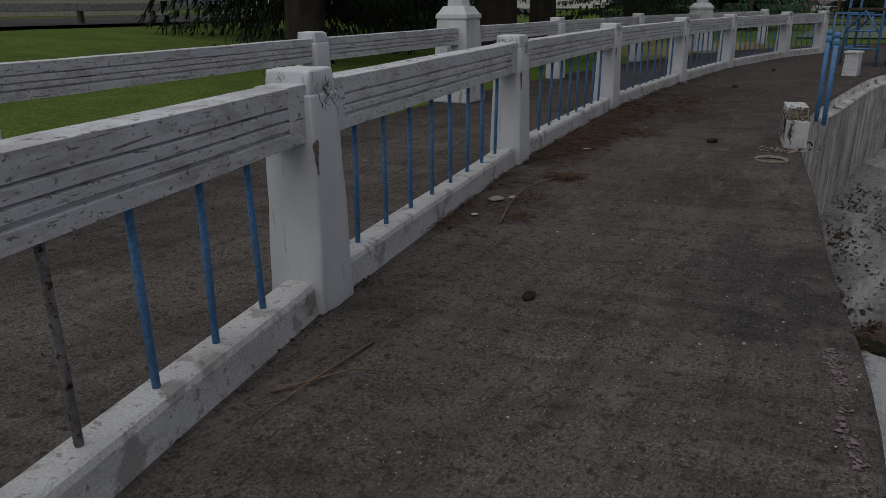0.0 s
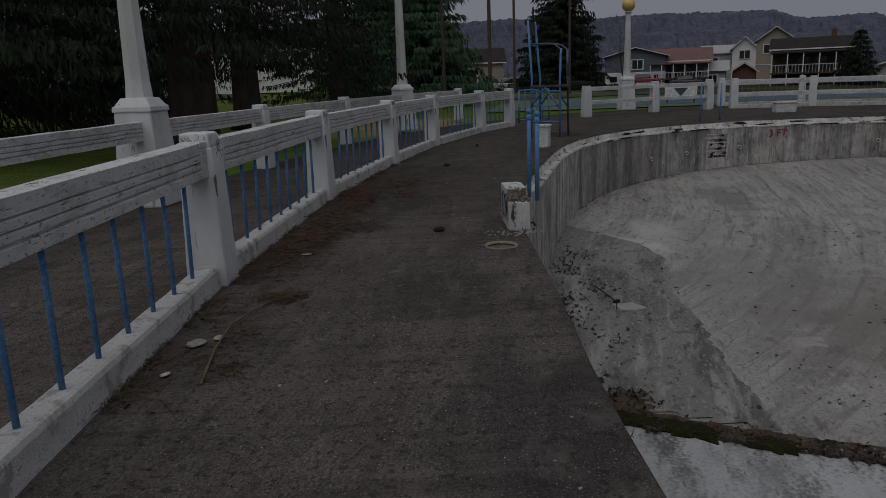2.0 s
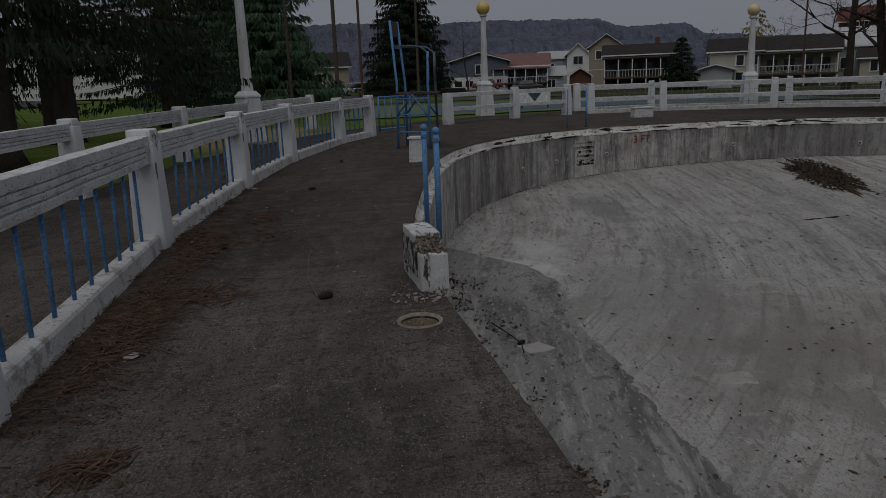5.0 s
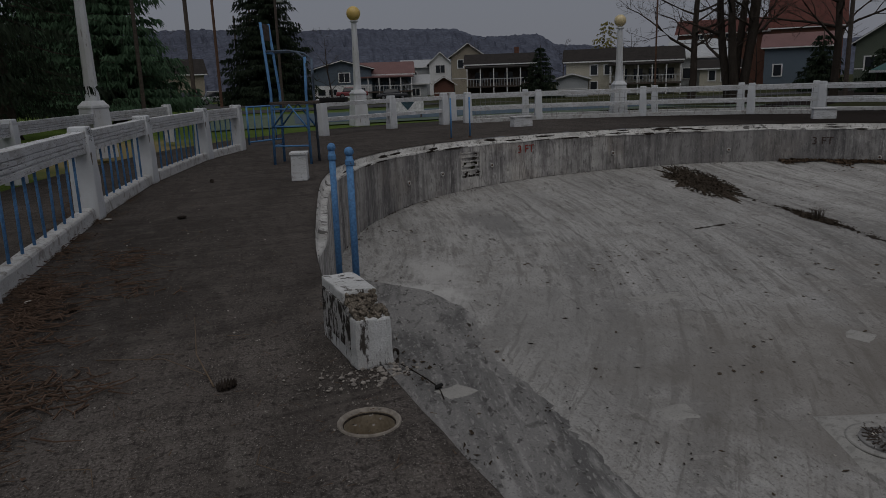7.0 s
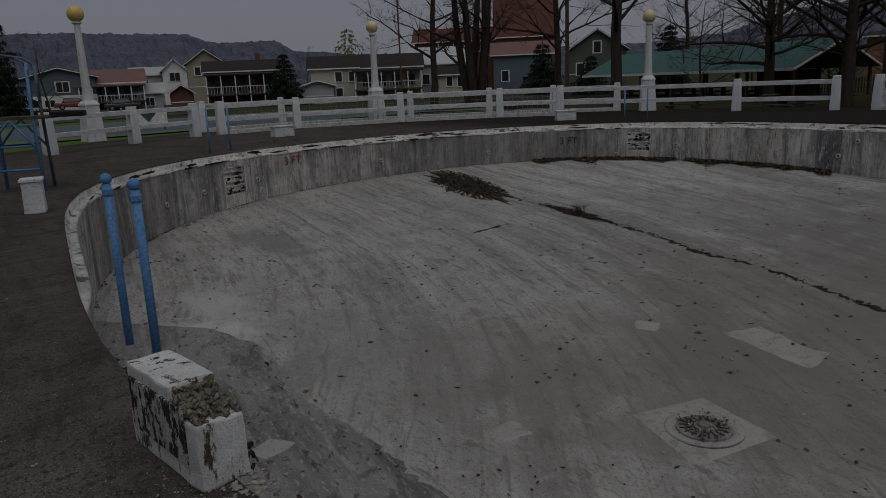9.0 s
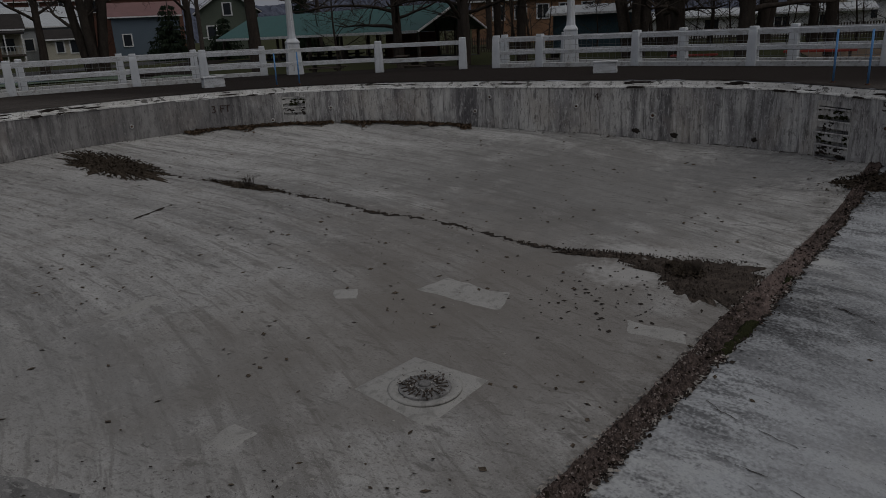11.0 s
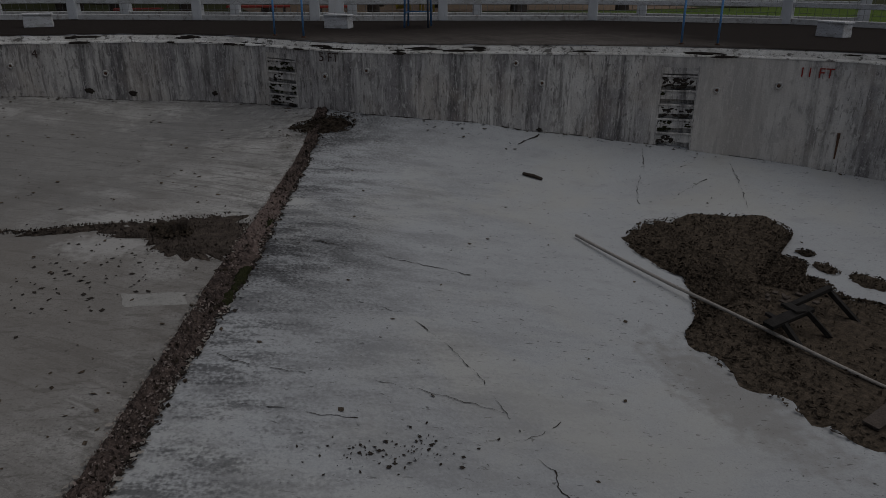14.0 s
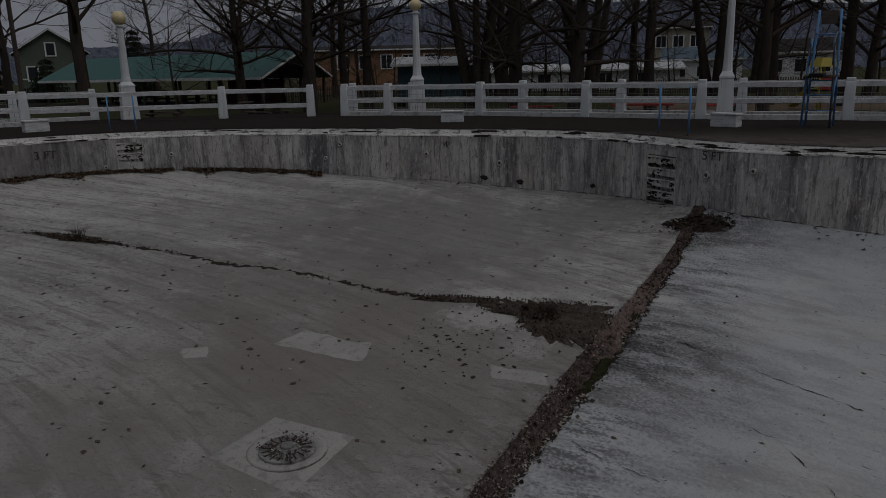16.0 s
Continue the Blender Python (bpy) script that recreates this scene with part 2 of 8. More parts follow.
def stains(m, turn, along, across, colour, lo, hi, amount, rise=1.0, seed=0.0):
    """Streaks and blots of another colour, drawn out along a direction (turn, in degrees, on the plan; rise: scale upwards)."""
    n, l = m.node_tree.nodes, m.node_tree.links
    b = n["Principled BSDF"]
    old = b.inputs["Base Color"].links[0].from_socket
    co, r1, mp, no, rng, mx = (n.new("ShaderNode" + k) for k in ("TexCoord", "Mapping", "Mapping", "TexNoise", "MapRange", "Mix"))
    r1.inputs["Rotation"].default_value = (0, 0, -radians(turn))
    mp.inputs["Scale"].default_value, mp.inputs["Location"].default_value = (along, across, rise), (seed, seed * 2, seed)
    l.new(co.outputs["Object"], r1.inputs["Vector"])
    l.new(r1.outputs["Vector"], mp.inputs["Vector"])
    no.inputs["Scale"].default_value, no.inputs["Detail"].default_value, no.inputs["Roughness"].default_value, no.inputs["Distortion"].default_value = 1.0, 7, 0.6, 0.35
    l.new(mp.outputs["Vector"], no.inputs["Vector"])
    rng.inputs["From Min"].default_value, rng.inputs["From Max"].default_value = lo, hi
    rng.inputs["To Max"].default_value = amount
    l.new(no.outputs["Fac"], rng.inputs["Value"])
    mx.data_type = "RGBA"
    mx.inputs["B"].default_value = (*colour, 1)
    l.new(rng.outputs["Result"], mx.inputs["Factor"])
    l.new(old, mx.inputs["A"])
    l.new(mx.outputs["Result"], b.inputs["Base Color"])


def silt(m, point, normal, reach, colour, amount, middle=0.0, half=100.0, streak=(0.7, 5.0), lo=0.40, hi=0.60, floor_=0.0):
    """Dirt washed out from a line across the floor: streaks that start at the line, run along normal and thin out over reach; strongest at middle along the line."""
    n, l = m.node_tree.nodes, m.node_tree.links
    b = n["Principled BSDF"]
    old = b.inputs["Base Color"].links[0].from_socket
    nx, ny = Vector(normal).normalized()

    def maths(op, a, c, clamp=False):
        k = n.new("ShaderNodeMath")
        k.operation, k.use_clamp = op, clamp
        for i, v in enumerate((a, c)):
            if isinstance(v, (int, float)):
                k.inputs[i].default_value = v
            else:
                l.new(v, k.inputs[i])
        return k.outputs[0]

    def along(v):
        d = n.new("ShaderNodeVectorMath")
        d.operation = "DOT_PRODUCT"
        d.inputs[1].default_value = (*v, 0)
        l.new(co.outputs["Object"], d.inputs[0])
        return d.outputs["Value"]

    co, cb, no, no2, no3, rng, mx = (n.new("ShaderNode" + k) for k in ("TexCoord", "CombineXYZ", "TexNoise", "TexNoise", "TexNoise", "MapRange", "Mix"))
    d = maths("SUBTRACT", along((nx, ny)), nx * point[0] + ny * point[1])
    s = maths("SUBTRACT", along((ny, -nx)), ny * point[0] - nx * point[1] + middle)
    l.new(maths("MULTIPLY", d, streak[0]), cb.inputs[0])
    l.new(maths("MULTIPLY", s, streak[1]), cb.inputs[1])
    no.inputs["Scale"].default_value, no.inputs["Detail"].default_value, no.inputs["Roughness"].default_value = 1.0, 8, 0.68
    no2.inputs["Scale"].default_value, no2.inputs["Detail"].default_value = 1.3, 4
    no3.inputs["Scale"].default_value, no3.inputs["Detail"].default_value = 26.0, 5
    l.new(cb.outputs[0], no.inputs["Vector"])
    l.new(co.outputs["Object"], no2.inputs["Vector"])
    l.new(co.outputs["Object"], no3.inputs["Vector"])
    fade = maths("SUBTRACT", 1.25, maths("DIVIDE", maths("ADD", d, maths("MULTIPLY", no2.outputs["Fac"], reach * 0.5)), reach), True)
    fade = maths("MULTIPLY", fade, maths("GREATER_THAN", d, 0.0))
    side = maths("SUBTRACT", 1.3, maths("DIVIDE", maths("ABSOLUTE", s, 0.0), half), True)
    rng.inputs["From Min"].default_value, rng.inputs["From Max"].default_value, rng.inputs["To Min"].default_value = lo, hi, floor_
    l.new(maths("ADD", no.outputs["Fac"], maths("MULTIPLY", maths("SUBTRACT", no3.outputs["Fac"], 0.5), 0.35)), rng.inputs["Value"])
    mx.data_type = "RGBA"
    mx.inputs["B"].default_value = (*colour, 1)
    l.new(maths("MULTIPLY", maths("MULTIPLY", maths("MULTIPLY", fade, side), rng.outputs["Result"]), amount), mx.inputs["Factor"])
    l.new(old, mx.inputs["A"])
    l.new(mx.outputs["Result"], b.inputs["Base Color"])


def blot(m, centre, radius, colour, amount, grain=1.5):
    """One stain with a soft, uneven outline."""
    n, l = m.node_tree.nodes, m.node_tree.links
    b = n["Principled BSDF"]
    old = b.inputs["Base Color"].links[0].from_socket
    co, mp, ln, no, add, rng, mx = (n.new("ShaderNode" + k) for k in ("TexCoord", "Mapping", "VectorMath", "TexNoise", "Math", "MapRange", "Mix"))
    mp.inputs["Location"].default_value = (-centre[0] / radius[0], -centre[1] / radius[1], 0)
    mp.inputs["Scale"].default_value = (1 / radius[0], 1 / radius[1], 0)
    l.new(co.outputs["Object"], mp.inputs["Vector"])
    ln.operation = "LENGTH"
    l.new(mp.outputs["Vector"], ln.inputs[0])
    no.inputs["Scale"].default_value, no.inputs["Detail"].default_value = grain, 6
    l.new(co.outputs["Object"], no.inputs["Vector"])
    add.operation = "MULTIPLY_ADD"
    add.inputs[1].default_value = 1.6
    l.new(no.outputs["Fac"], add.inputs[0])
    l.new(ln.outputs["Value"], add.inputs[2])
    rng.inputs["From Min"].default_value, rng.inputs["From Max"].default_value = 1.25, 1.9
    rng.inputs["To Min"].default_value, rng.inputs["To Max"].default_value = amount, 0
    l.new(add.outputs[0], rng.inputs["Value"])
    mx.data_type = "RGBA"
    mx.inputs["B"].default_value = (*colour, 1)
    l.new(rng.outputs["Result"], mx.inputs["Factor"])
    l.new(old, mx.inputs["A"])
    l.new(mx.outputs["Result"], b.inputs["Base Color"])


def sweeps(m, centre, across, along, colour, lo, hi, amount, seed=0.0):
    """Curved streaks left by water and brooms, drawn out round a far centre on the plan."""
    n, l = m.node_tree.nodes, m.node_tree.links
    b = n["Principled BSDF"]
    old = b.inputs["Base Color"].links[0].from_socket
    co, sub, sep, ln, at2, k1, k2, cb, no, rng, mx = (n.new("ShaderNode" + k) for k in ("TexCoord", "VectorMath", "SeparateXYZ", "VectorMath", "Math", "Math", "Math", "CombineXYZ", "TexNoise", "MapRange", "Mix"))
    sub.operation, ln.operation = "SUBTRACT", "LENGTH"
    sub.inputs[1].default_value = (centre[0], centre[1], 0)
    at2.operation, k1.operation, k2.operation = "ARCTAN2", "MULTIPLY", "MULTIPLY"
    k1.inputs[1].default_value, k2.inputs[1].default_value = across, along * 16
    l.new(co.outputs["Object"], sub.inputs[0])
    l.new(sub.outputs["Vector"], sep.inputs[0])
    flat = n.new("ShaderNodeCombineXYZ")
    l.new(sep.outputs["X"], flat.inputs[0])
    l.new(sep.outputs["Y"], flat.inputs[1])
    l.new(flat.outputs[0], ln.inputs[0])
    l.new(sep.outputs["Y"], at2.inputs[0])
    l.new(sep.outputs["X"], at2.inputs[1])
    l.new(ln.outputs["Value"], k1.inputs[0])
    l.new(at2.outputs[0], k2.inputs[0])
    l.new(k1.outputs[0], cb.inputs[0])
    l.new(k2.outputs[0], cb.inputs[1])
    cb.inputs[2].default_value = seed
    no.inputs["Scale"].default_value, no.inputs["Detail"].default_value, no.inputs["Roughness"].default_value, no.inputs["Distortion"].default_value = 1.0, 9, 0.66, 0.3
    l.new(cb.outputs[0], no.inputs["Vector"])
    rng.inputs["From Min"].default_value, rng.inputs["From Max"].default_value, rng.inputs["To Max"].default_value = lo, hi, amount
    l.new(no.outputs["Fac"], rng.inputs["Value"])
    mx.data_type = "RGBA"
    mx.inputs["B"].default_value = (*colour, 1)
    l.new(rng.outputs["Result"], mx.inputs["Factor"])
    l.new(old, mx.inputs["A"])
    l.new(mx.outputs["Result"], b.inputs["Base Color"])


# a paler slab beyond the crack, silt beside the broken ridge, a worn spot in the grass
zone(M_FLOOR, (11.6, 11.0), (0.963, -0.271), 0.12, (0.40, 0.395, 0.38), 0.75, (0.5, 2.0), 0.12)
blot(M_GRASS, (-1.0, 26.0), (3.5, 6.0), (0.25, 0.20, 0.105), 0.9, 0.5)
# park ground turns darker and browner towards the east
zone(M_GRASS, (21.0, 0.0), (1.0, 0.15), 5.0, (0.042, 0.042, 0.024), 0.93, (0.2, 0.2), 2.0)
# rain runs on the wall, silt on the floors, wear on the deck and rails; deck darker at its far ends
stains(M_WALL, 0, 0.9, 0.9, (0.17, 0.163, 0.17), 0.46, 0.62, 0.75, 0.25, 1.0)
stains(M_WALL, 0, 2.2, 2.2, (0.075, 0.072, 0.078), 0.51, 0.62, 0.8, 0.14, 11.0)
stains(M_WALL, 0, 6.5, 6.5, (0.10, 0.096, 0.095), 0.52, 0.66, 0.6, 0.4, 17.0)
stains(M_WALL, 0, 3.6, 3.6, (0.66, 0.65, 0.62), 0.54, 0.66, 0.7, 0.35, 27.0)
stains(M_WALL, 0, 15.0, 15.0, (0.60, 0.59, 0.57), 0.57, 0.63, 0.45, 3.0, 23.0)
stains(M_WALL, 0, 0.8, 0.8, (0.38, 0.33, 0.28), 0.50, 0.62, 0.4, 0.7, 41.0)
stains(M_WALL, 0, 6.0, 6.0, (0.15, 0.14, 0.13), 0.58, 0.64, 0.5, 4.0, 47.0)
stains(M_WALL, 0, 3.0, 3.0, (0.08, 0.075, 0.07), 0.67, 0.70, 0.6, 3.0, 3.0)
stains(M_WALL, 0, 1.7, 1.7, (0.19, 0.18, 0.185), 0.50, 0.66, 0.5, 1.3, 61.0)
stains(M_WALL, 0, 11.0, 11.0, (0.64, 0.63, 0.60), 0.58, 0.66, 0.5, 7.0, 65.0)
stains(M_WALL, 0, 12.0, 12.0, (0.095, 0.09, 0.088), 0.56, 0.62, 0.55, 1.6, 71.0)
stains(M_WALL, 0, 18.0, 18.0, (0.66, 0.65, 0.62), 0.60, 0.65, 0.5, 2.0, 75.0)
stains(M_WALL, 0, 40.0, 40.0, (0.62, 0.61, 0.60), 0.60, 0.65, 0.5, 25.0, 53.0)
stains(M_WALL, 0, 24.0, 24.0, (0.08, 0.076, 0.072), 0.595, 0.64, 0.6, 6.0, 13.0)
SWEEP = (-8.0, 22.0)
sweeps(M_FLOOR, SWEEP, 0.75, 0.09, (0.165, 0.162, 0.158), 0.48, 0.63, 0.65, 2.0)
sweeps(M_FLOOR, SWEEP, 2.2, 0.22, (0.16, 0.156, 0.15), 0.52, 0.64, 0.5, 6.0)
sweeps(M_FLOOR, SWEEP, 1.6, 0.20, (0.44, 0.437, 0.425), 0.54, 0.66, 0.4, 16.0)
sweeps(M_FLOOR, SWEEP, 7.0, 0.6, (0.14, 0.133, 0.124), 0.53, 0.60, 0.55, 26.0)
stains(M_FLOOR, 0, 1.6, 1.6, (0.21, 0.198, 0.182), 0.52, 0.64, 0.4, 1, 31.0)
stains(M_FLOOR, 0, 6.0, 6.0, (0.42, 0.41, 0.39), 0.56, 0.64, 0.45, 1, 9.0)
stains(M_FLOOR, 75, 5.0, 9.0, (0.085, 0.08, 0.075), 0.67, 0.69, 0.8, 1, 4.0)
stains(M_FLOOR, 78, 2.4, 9.0, (0.11, 0.105, 0.10), 0.585, 0.64, 0.6, 1, 51.0)
stains(M_FLOOR, 75, 12.0, 26.0, (0.12, 0.115, 0.108), 0.56, 0.62, 0.55, 1, 61.0)
stains(M_FLOOR, 0, 34.0, 34.0, (0.10, 0.095, 0.088), 0.58, 0.63, 0.6, 1, 71.0)
stains(M_FLOOR, 0, 70.0, 70.0, (0.50, 0.49, 0.46), 0.58, 0.64, 0.5, 1, 81.0)
stains(M_FLOOR, 0, 110.0, 110.0, (0.11, 0.105, 0.10), 0.55, 0.63, 0.5, 1, 91.0)
zone(M_STAIN, (2.0, 11.0), (1.0, 0.0), 1.6, (0.235, 0.231, 0.224), 0.65, (1.0, 0.5), 0.9)
stains(M_STAIN, 75, 0.4, 1.6, (0.085, 0.084, 0.084), 0.48, 0.60, 0.75, 1, 4.0)
stains(M_STAIN, 75, 0.6, 3.0, (0.36, 0.355, 0.345), 0.54, 0.64, 0.6, 1, 14.0)
stains(M_STAIN, 60, 3.0, 5.0, (0.07, 0.068, 0.066), 0.57, 0.64, 0.6, 1, 44.0)
stains(M_STAIN, 75, 9.0, 24.0, (0.36, 0.355, 0.34), 0.57, 0.63, 0.5, 1, 24.0)
stains(M_STAIN, 0, 40.0, 40.0, (0.09, 0.087, 0.083), 0.57, 0.63, 0.55, 1, 34.0)
stains(M_STAIN, 60, 7.0, 12.0, (0.06, 0.058, 0.056), 0.60, 0.64, 0.8, 1, 2.0)
stains(M_STAIN, 0, 90.0, 90.0, (0.42, 0.41, 0.40), 0.60, 0.65, 0.5, 1, 54.0)
stains(M_DEEP, 70, 0.30, 0.6, (0.27, 0.275, 0.28), 0.50, 0.72, 0.5, 1, 2.0)
stains(M_DEEP, 70, 2.0, 3.6, (0.27, 0.273, 0.275), 0.55, 0.68, 0.4, 1, 8.0)
stains(M_DEEP, 70, 9.0, 22.0, (0.10, 0.10, 0.10), 0.64, 0.675, 0.8, 1, 15.0)
stains(M_DEEP, 0, 12.0, 12.0, (0.07, 0.07, 0.07), 0.665, 0.69, 0.8, 1, 4.0)
stains(M_DEEP, 0, 30.0, 30.0, (0.30, 0.305, 0.31), 0.55, 0.66, 0.4, 1, 14.0)
stains(M_DEEP, 0, 75.0, 75.0, (0.20, 0.20, 0.20), 0.60, 0.66, 0.5, 1, 24.0)
stains(M_DEEP, 0, 0.5, 0.5, (0.40, 0.395, 0.365), 0.50, 0.66, 0.5, 1, 34.0)
silt(M_DEEP, (1.3, 8.2), (-0.326, -0.945), 4.8, (0.15, 0.152, 0.157), 0.85, streak=(0.8, 1.9), lo=0.44, hi=0.62)
silt(M_DEEP, (1.3, 8.2), (-0.326, -0.945), 1.9, (0.055, 0.055, 0.058), 0.85, streak=(1.0, 3.4), lo=0.50, hi=0.62)
silt(M_DEEP, (9.4, 5.41), (-0.326, -0.945), 2.2, (0.055, 0.055, 0.057), 1.4, 0.0, 1.5, (1.1, 2.2), 0.40, 0.62, 0.25)
silt(M_DEEP, (14.7, 3.58), (-0.326, -0.945), 2.0, (0.06, 0.06, 0.062), 1.3, 0.0, 1.3, (1.1, 2.2), 0.40, 0.62, 0.2)
silt(M_FLOOR, (1.3, 8.2), (0.326, 0.945), 1.0, (0.07, 0.066, 0.06), 0.8, streak=(2.0, 2.4), lo=0.46, hi=0.62)
stains(M_DECK, 75, 0.5, 1.1, (0.040, 0.035, 0.032), 0.48, 0.66, 0.7, 1, 3.0)
stains(M_DECK, 80, 1.5, 9.0, (0.045, 0.040, 0.036), 0.52, 0.64, 0.6, 1, 13.0)
blot(M_DECK, (0.62, 3.9), (0.45, 1.1), (0.038, 0.037, 0.040), 0.65, 3.0)
blot(M_DECK, (-0.2, 11.0), (0.9, 2.5), (0.035, 0.031, 0.029), 0.6)
blot(M_DECK, (0.2, 6.0), (0.5, 1.0), (0.040, 0.037, 0.036), 0.6)
blot(M_FLOOR, (3.4, 14.6), (1.5, 0.7), (0.46, 0.455, 0.44), 0.75, 3.0)
blot(M_FLOOR, (4.4, 15.8), (0.6, 0.9), (0.43, 0.425, 0.41), 0.6, 3.0)
blot(M_FLOOR, (7.0, 18.6), (0.8, 1.4), (0.14, 0.138, 0.135), 0.6, 3.0)
blot(M_FLOOR, (8.4, 8.0), (4.6, 3.0), (0.155, 0.142, 0.128), 0.65, 1.2)
blot(M_FLOOR, (5.2, 12.4), (1.8, 3.0), (0.20, 0.196, 0.188), 0.45, 1.6)
blot(M_FLOOR, (7.2, 10.4), (2.8, 2.2), (0.165, 0.152, 0.136), 0.5, 1.4)
blot(M_FLOOR, (15.6, 12.6), (3.0, 4.2), (0.17, 0.165, 0.155), 0.5, 1.6)
blot(M_FLOOR, (11.0, 10.0), (3.4, 3.4), (0.18, 0.166, 0.15), 0.5, 1.2)
blot(M_FLOOR, (15.0, 8.6), (4.6, 4.0), (0.155, 0.15, 0.142), 0.7, 1.6)
blot(M_MOSSY, (10.7, 5.0), (1.7, 1.2), (0.185, 0.140, 0.125), 0.7, 7.0)
blot(M_FLOOR, (10.2, 7.1), (0.55, 0.7), (0.46, 0.455, 0.44), 0.5, 9.0)
blot(M_FLOOR, (11.2, 6.9), (0.35, 0.9), (0.46, 0.455, 0.44), 0.5, 9.0)
blot(M_FLOOR, (16.4, 5.2), (1.6, 2.2), (0.14, 0.138, 0.136), 0.6, 5.0)
blot(M_DEEP, (5.2, 1.05), (1.6, 0.55), (0.17, 0.155, 0.135), 0.5, 6.0)
stains(M_DECK, 0, 75.0, 75.0, (0.27, 0.25, 0.225), 0.60, 0.66, 0.6, 75, 1.0)
stains(M_DECK, 0, 170.0, 170.0, (0.30, 0.28, 0.25), 0.58, 0.66, 0.6, 170, 5.0)
stains(M_DECK, 80, 25.0, 90.0, (0.030, 0.027, 0.025), 0.54, 0.62, 0.6, 60, 45.0)
stains(M_DECK, 90, 2.0, 5.0, (0.20, 0.185, 0.165), 0.55, 0.68, 0.3, 1, 7.0)
# deck gets darker brown northwards from y = 7
zone(M_DECK, (0.0, 7.0), (0.0, 1.0), 4.0, (0.050, 0.044, 0.040), 0.5, (0.6, 1.2), 1.2)
stains(M_DECK, 4, 0.5, 4.0, (0.036, 0.032, 0.029), 0.50, 0.64, 0.4, 1, 63.0)
stains(M_DECK, 4, 1.2, 9.0, (0.125, 0.11, 0.10), 0.54, 0.66, 0.3, 1, 67.0)
stains(M_DECK, 0, 4.0, 4.0, (0.105, 0.092, 0.083), 0.54, 0.64, 0.45, 1, 69.0)
stains(M_DECK, 0, 22.0, 22.0, (0.026, 0.023, 0.021), 0.56, 0.62, 0.6, 1, 77.0)
stains(M_PATCH, 0, 7.0, 7.0, (0.19, 0.186, 0.175), 0.52, 0.62, 0.6, 1, 3.0)
stains(M_PATCH, 0, 40.0, 40.0, (0.13, 0.125, 0.12), 0.58, 0.64, 0.6, 1, 9.0)
# deck nearly black-brown beyond its southern end
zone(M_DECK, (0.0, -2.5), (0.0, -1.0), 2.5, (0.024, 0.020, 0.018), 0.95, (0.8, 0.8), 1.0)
blot(M_WALL, (11.3, -4.2), (3.2, 1.6), (0.60, 0.575, 0.535), 0.6, 2.0)
blot(M_WALL, (5.5, 18.8), (4.5, 4.0), (0.13, 0.125, 0.125), 0.5, 3.5)
blot(M_WALL, (15.5, 20.5), (6.0, 4.5), (0.12, 0.115, 0.115), 0.6, 2.5)
# same dark brown over the eastern deck, from x = 14 on
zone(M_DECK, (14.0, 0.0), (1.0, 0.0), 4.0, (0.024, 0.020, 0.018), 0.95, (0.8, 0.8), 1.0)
stains(M_WHITE, 0, 3.0, 3.0, (0.50, 0.50, 0.49), 0.52, 0.68, 0.5, 0.5, 2.0)
stains(M_WHITE, 0, 14.0, 14.0, (0.33, 0.32, 0.30), 0.62, 0.68, 0.6, 3.0, 6.0)
stains(M_WHITE, 0, 60.0, 60.0, (0.40, 0.39, 0.37), 0.66, 0.70, 0.6, 60.0, 9.0)
stains(M_WHITE_WORN, 10, 9.0, 4.0, (0.34, 0.33, 0.32), 0.54, 0.66, 0.55, 30.0, 3.0)
stains(M_WHITE_WORN, 0, 16.0, 5.0, (0.12, 0.11, 0.10), 0.63, 0.65, 0.85, 70.0, 8.0)
stains(M_WHITE_WORN, 0, 50.0, 14.0, (0.20, 0.19, 0.18), 0.65, 0.67, 0.8, 90.0, 18.0)
M_KERB = mat("worn_kerb_paint", (0.60, 0.61, 0.61), (0.42, 0.42, 0.41), 3.0, 0.9, 0.35, 0.9, fine=110, third=(0.20, 0.18, 0.165), third_at=0.72, grain=0.14)
stains(M_KERB, 0, 7.0, 7.0, (0.24, 0.22, 0.20), 0.54, 0.62, 0.7, 7.0, 3.0)
stains(M_KERB, 0, 24.0, 24.0, (0.14, 0.125, 0.11), 0.61, 0.65, 0.6, 24.0, 5.0)
stains(M_KERB, 0, 70.0, 70.0, (0.30, 0.28, 0.26), 0.58, 0.64, 0.6, 70.0, 8.0)
stains(M_WHITE, 0, 1.6, 1.6, (0.46, 0.455, 0.43), 0.50, 0.62, 0.5, 0.6, 12.0)
stains(M_WHITE, 0, 9.0, 9.0, (0.24, 0.22, 0.20), 0.63, 0.66, 0.7, 2.0, 16.0)
stains(M_WHITE_WORN, 0, 4.0, 4.0, (0.33, 0.32, 0.30), 0.52, 0.62, 0.5, 8.0, 28.0)
stains(M_WHITE_WORN, 0, 30.0, 30.0, (0.11, 0.10, 0.09), 0.60, 0.64, 0.75, 60.0, 38.0)
M_PLINTH = mat("flaking_plinth_paint", (0.64, 0.65, 0.65), (0.42, 0.42, 0.41), 5.0, 0.9, 0.4, 0.9, fine=120, third=(0.07, 0.062, 0.055), third_at=0.54, streak=0.35, grain=0.15)
stains(M_BAND, 0, 1.4, 1.4, (0.30, 0.29, 0.275), 0.50, 0.62, 0.6, 2.0, 2.0)
stains(M_BAND, 0, 4.0, 4.0, (0.07, 0.064, 0.058), 0.57, 0.62, 0.85, 7.0, 12.0)
stains(M_BAND, 0, 14.0, 14.0, (0.12, 0.11, 0.10), 0.57, 0.62, 0.7, 20.0, 22.0)
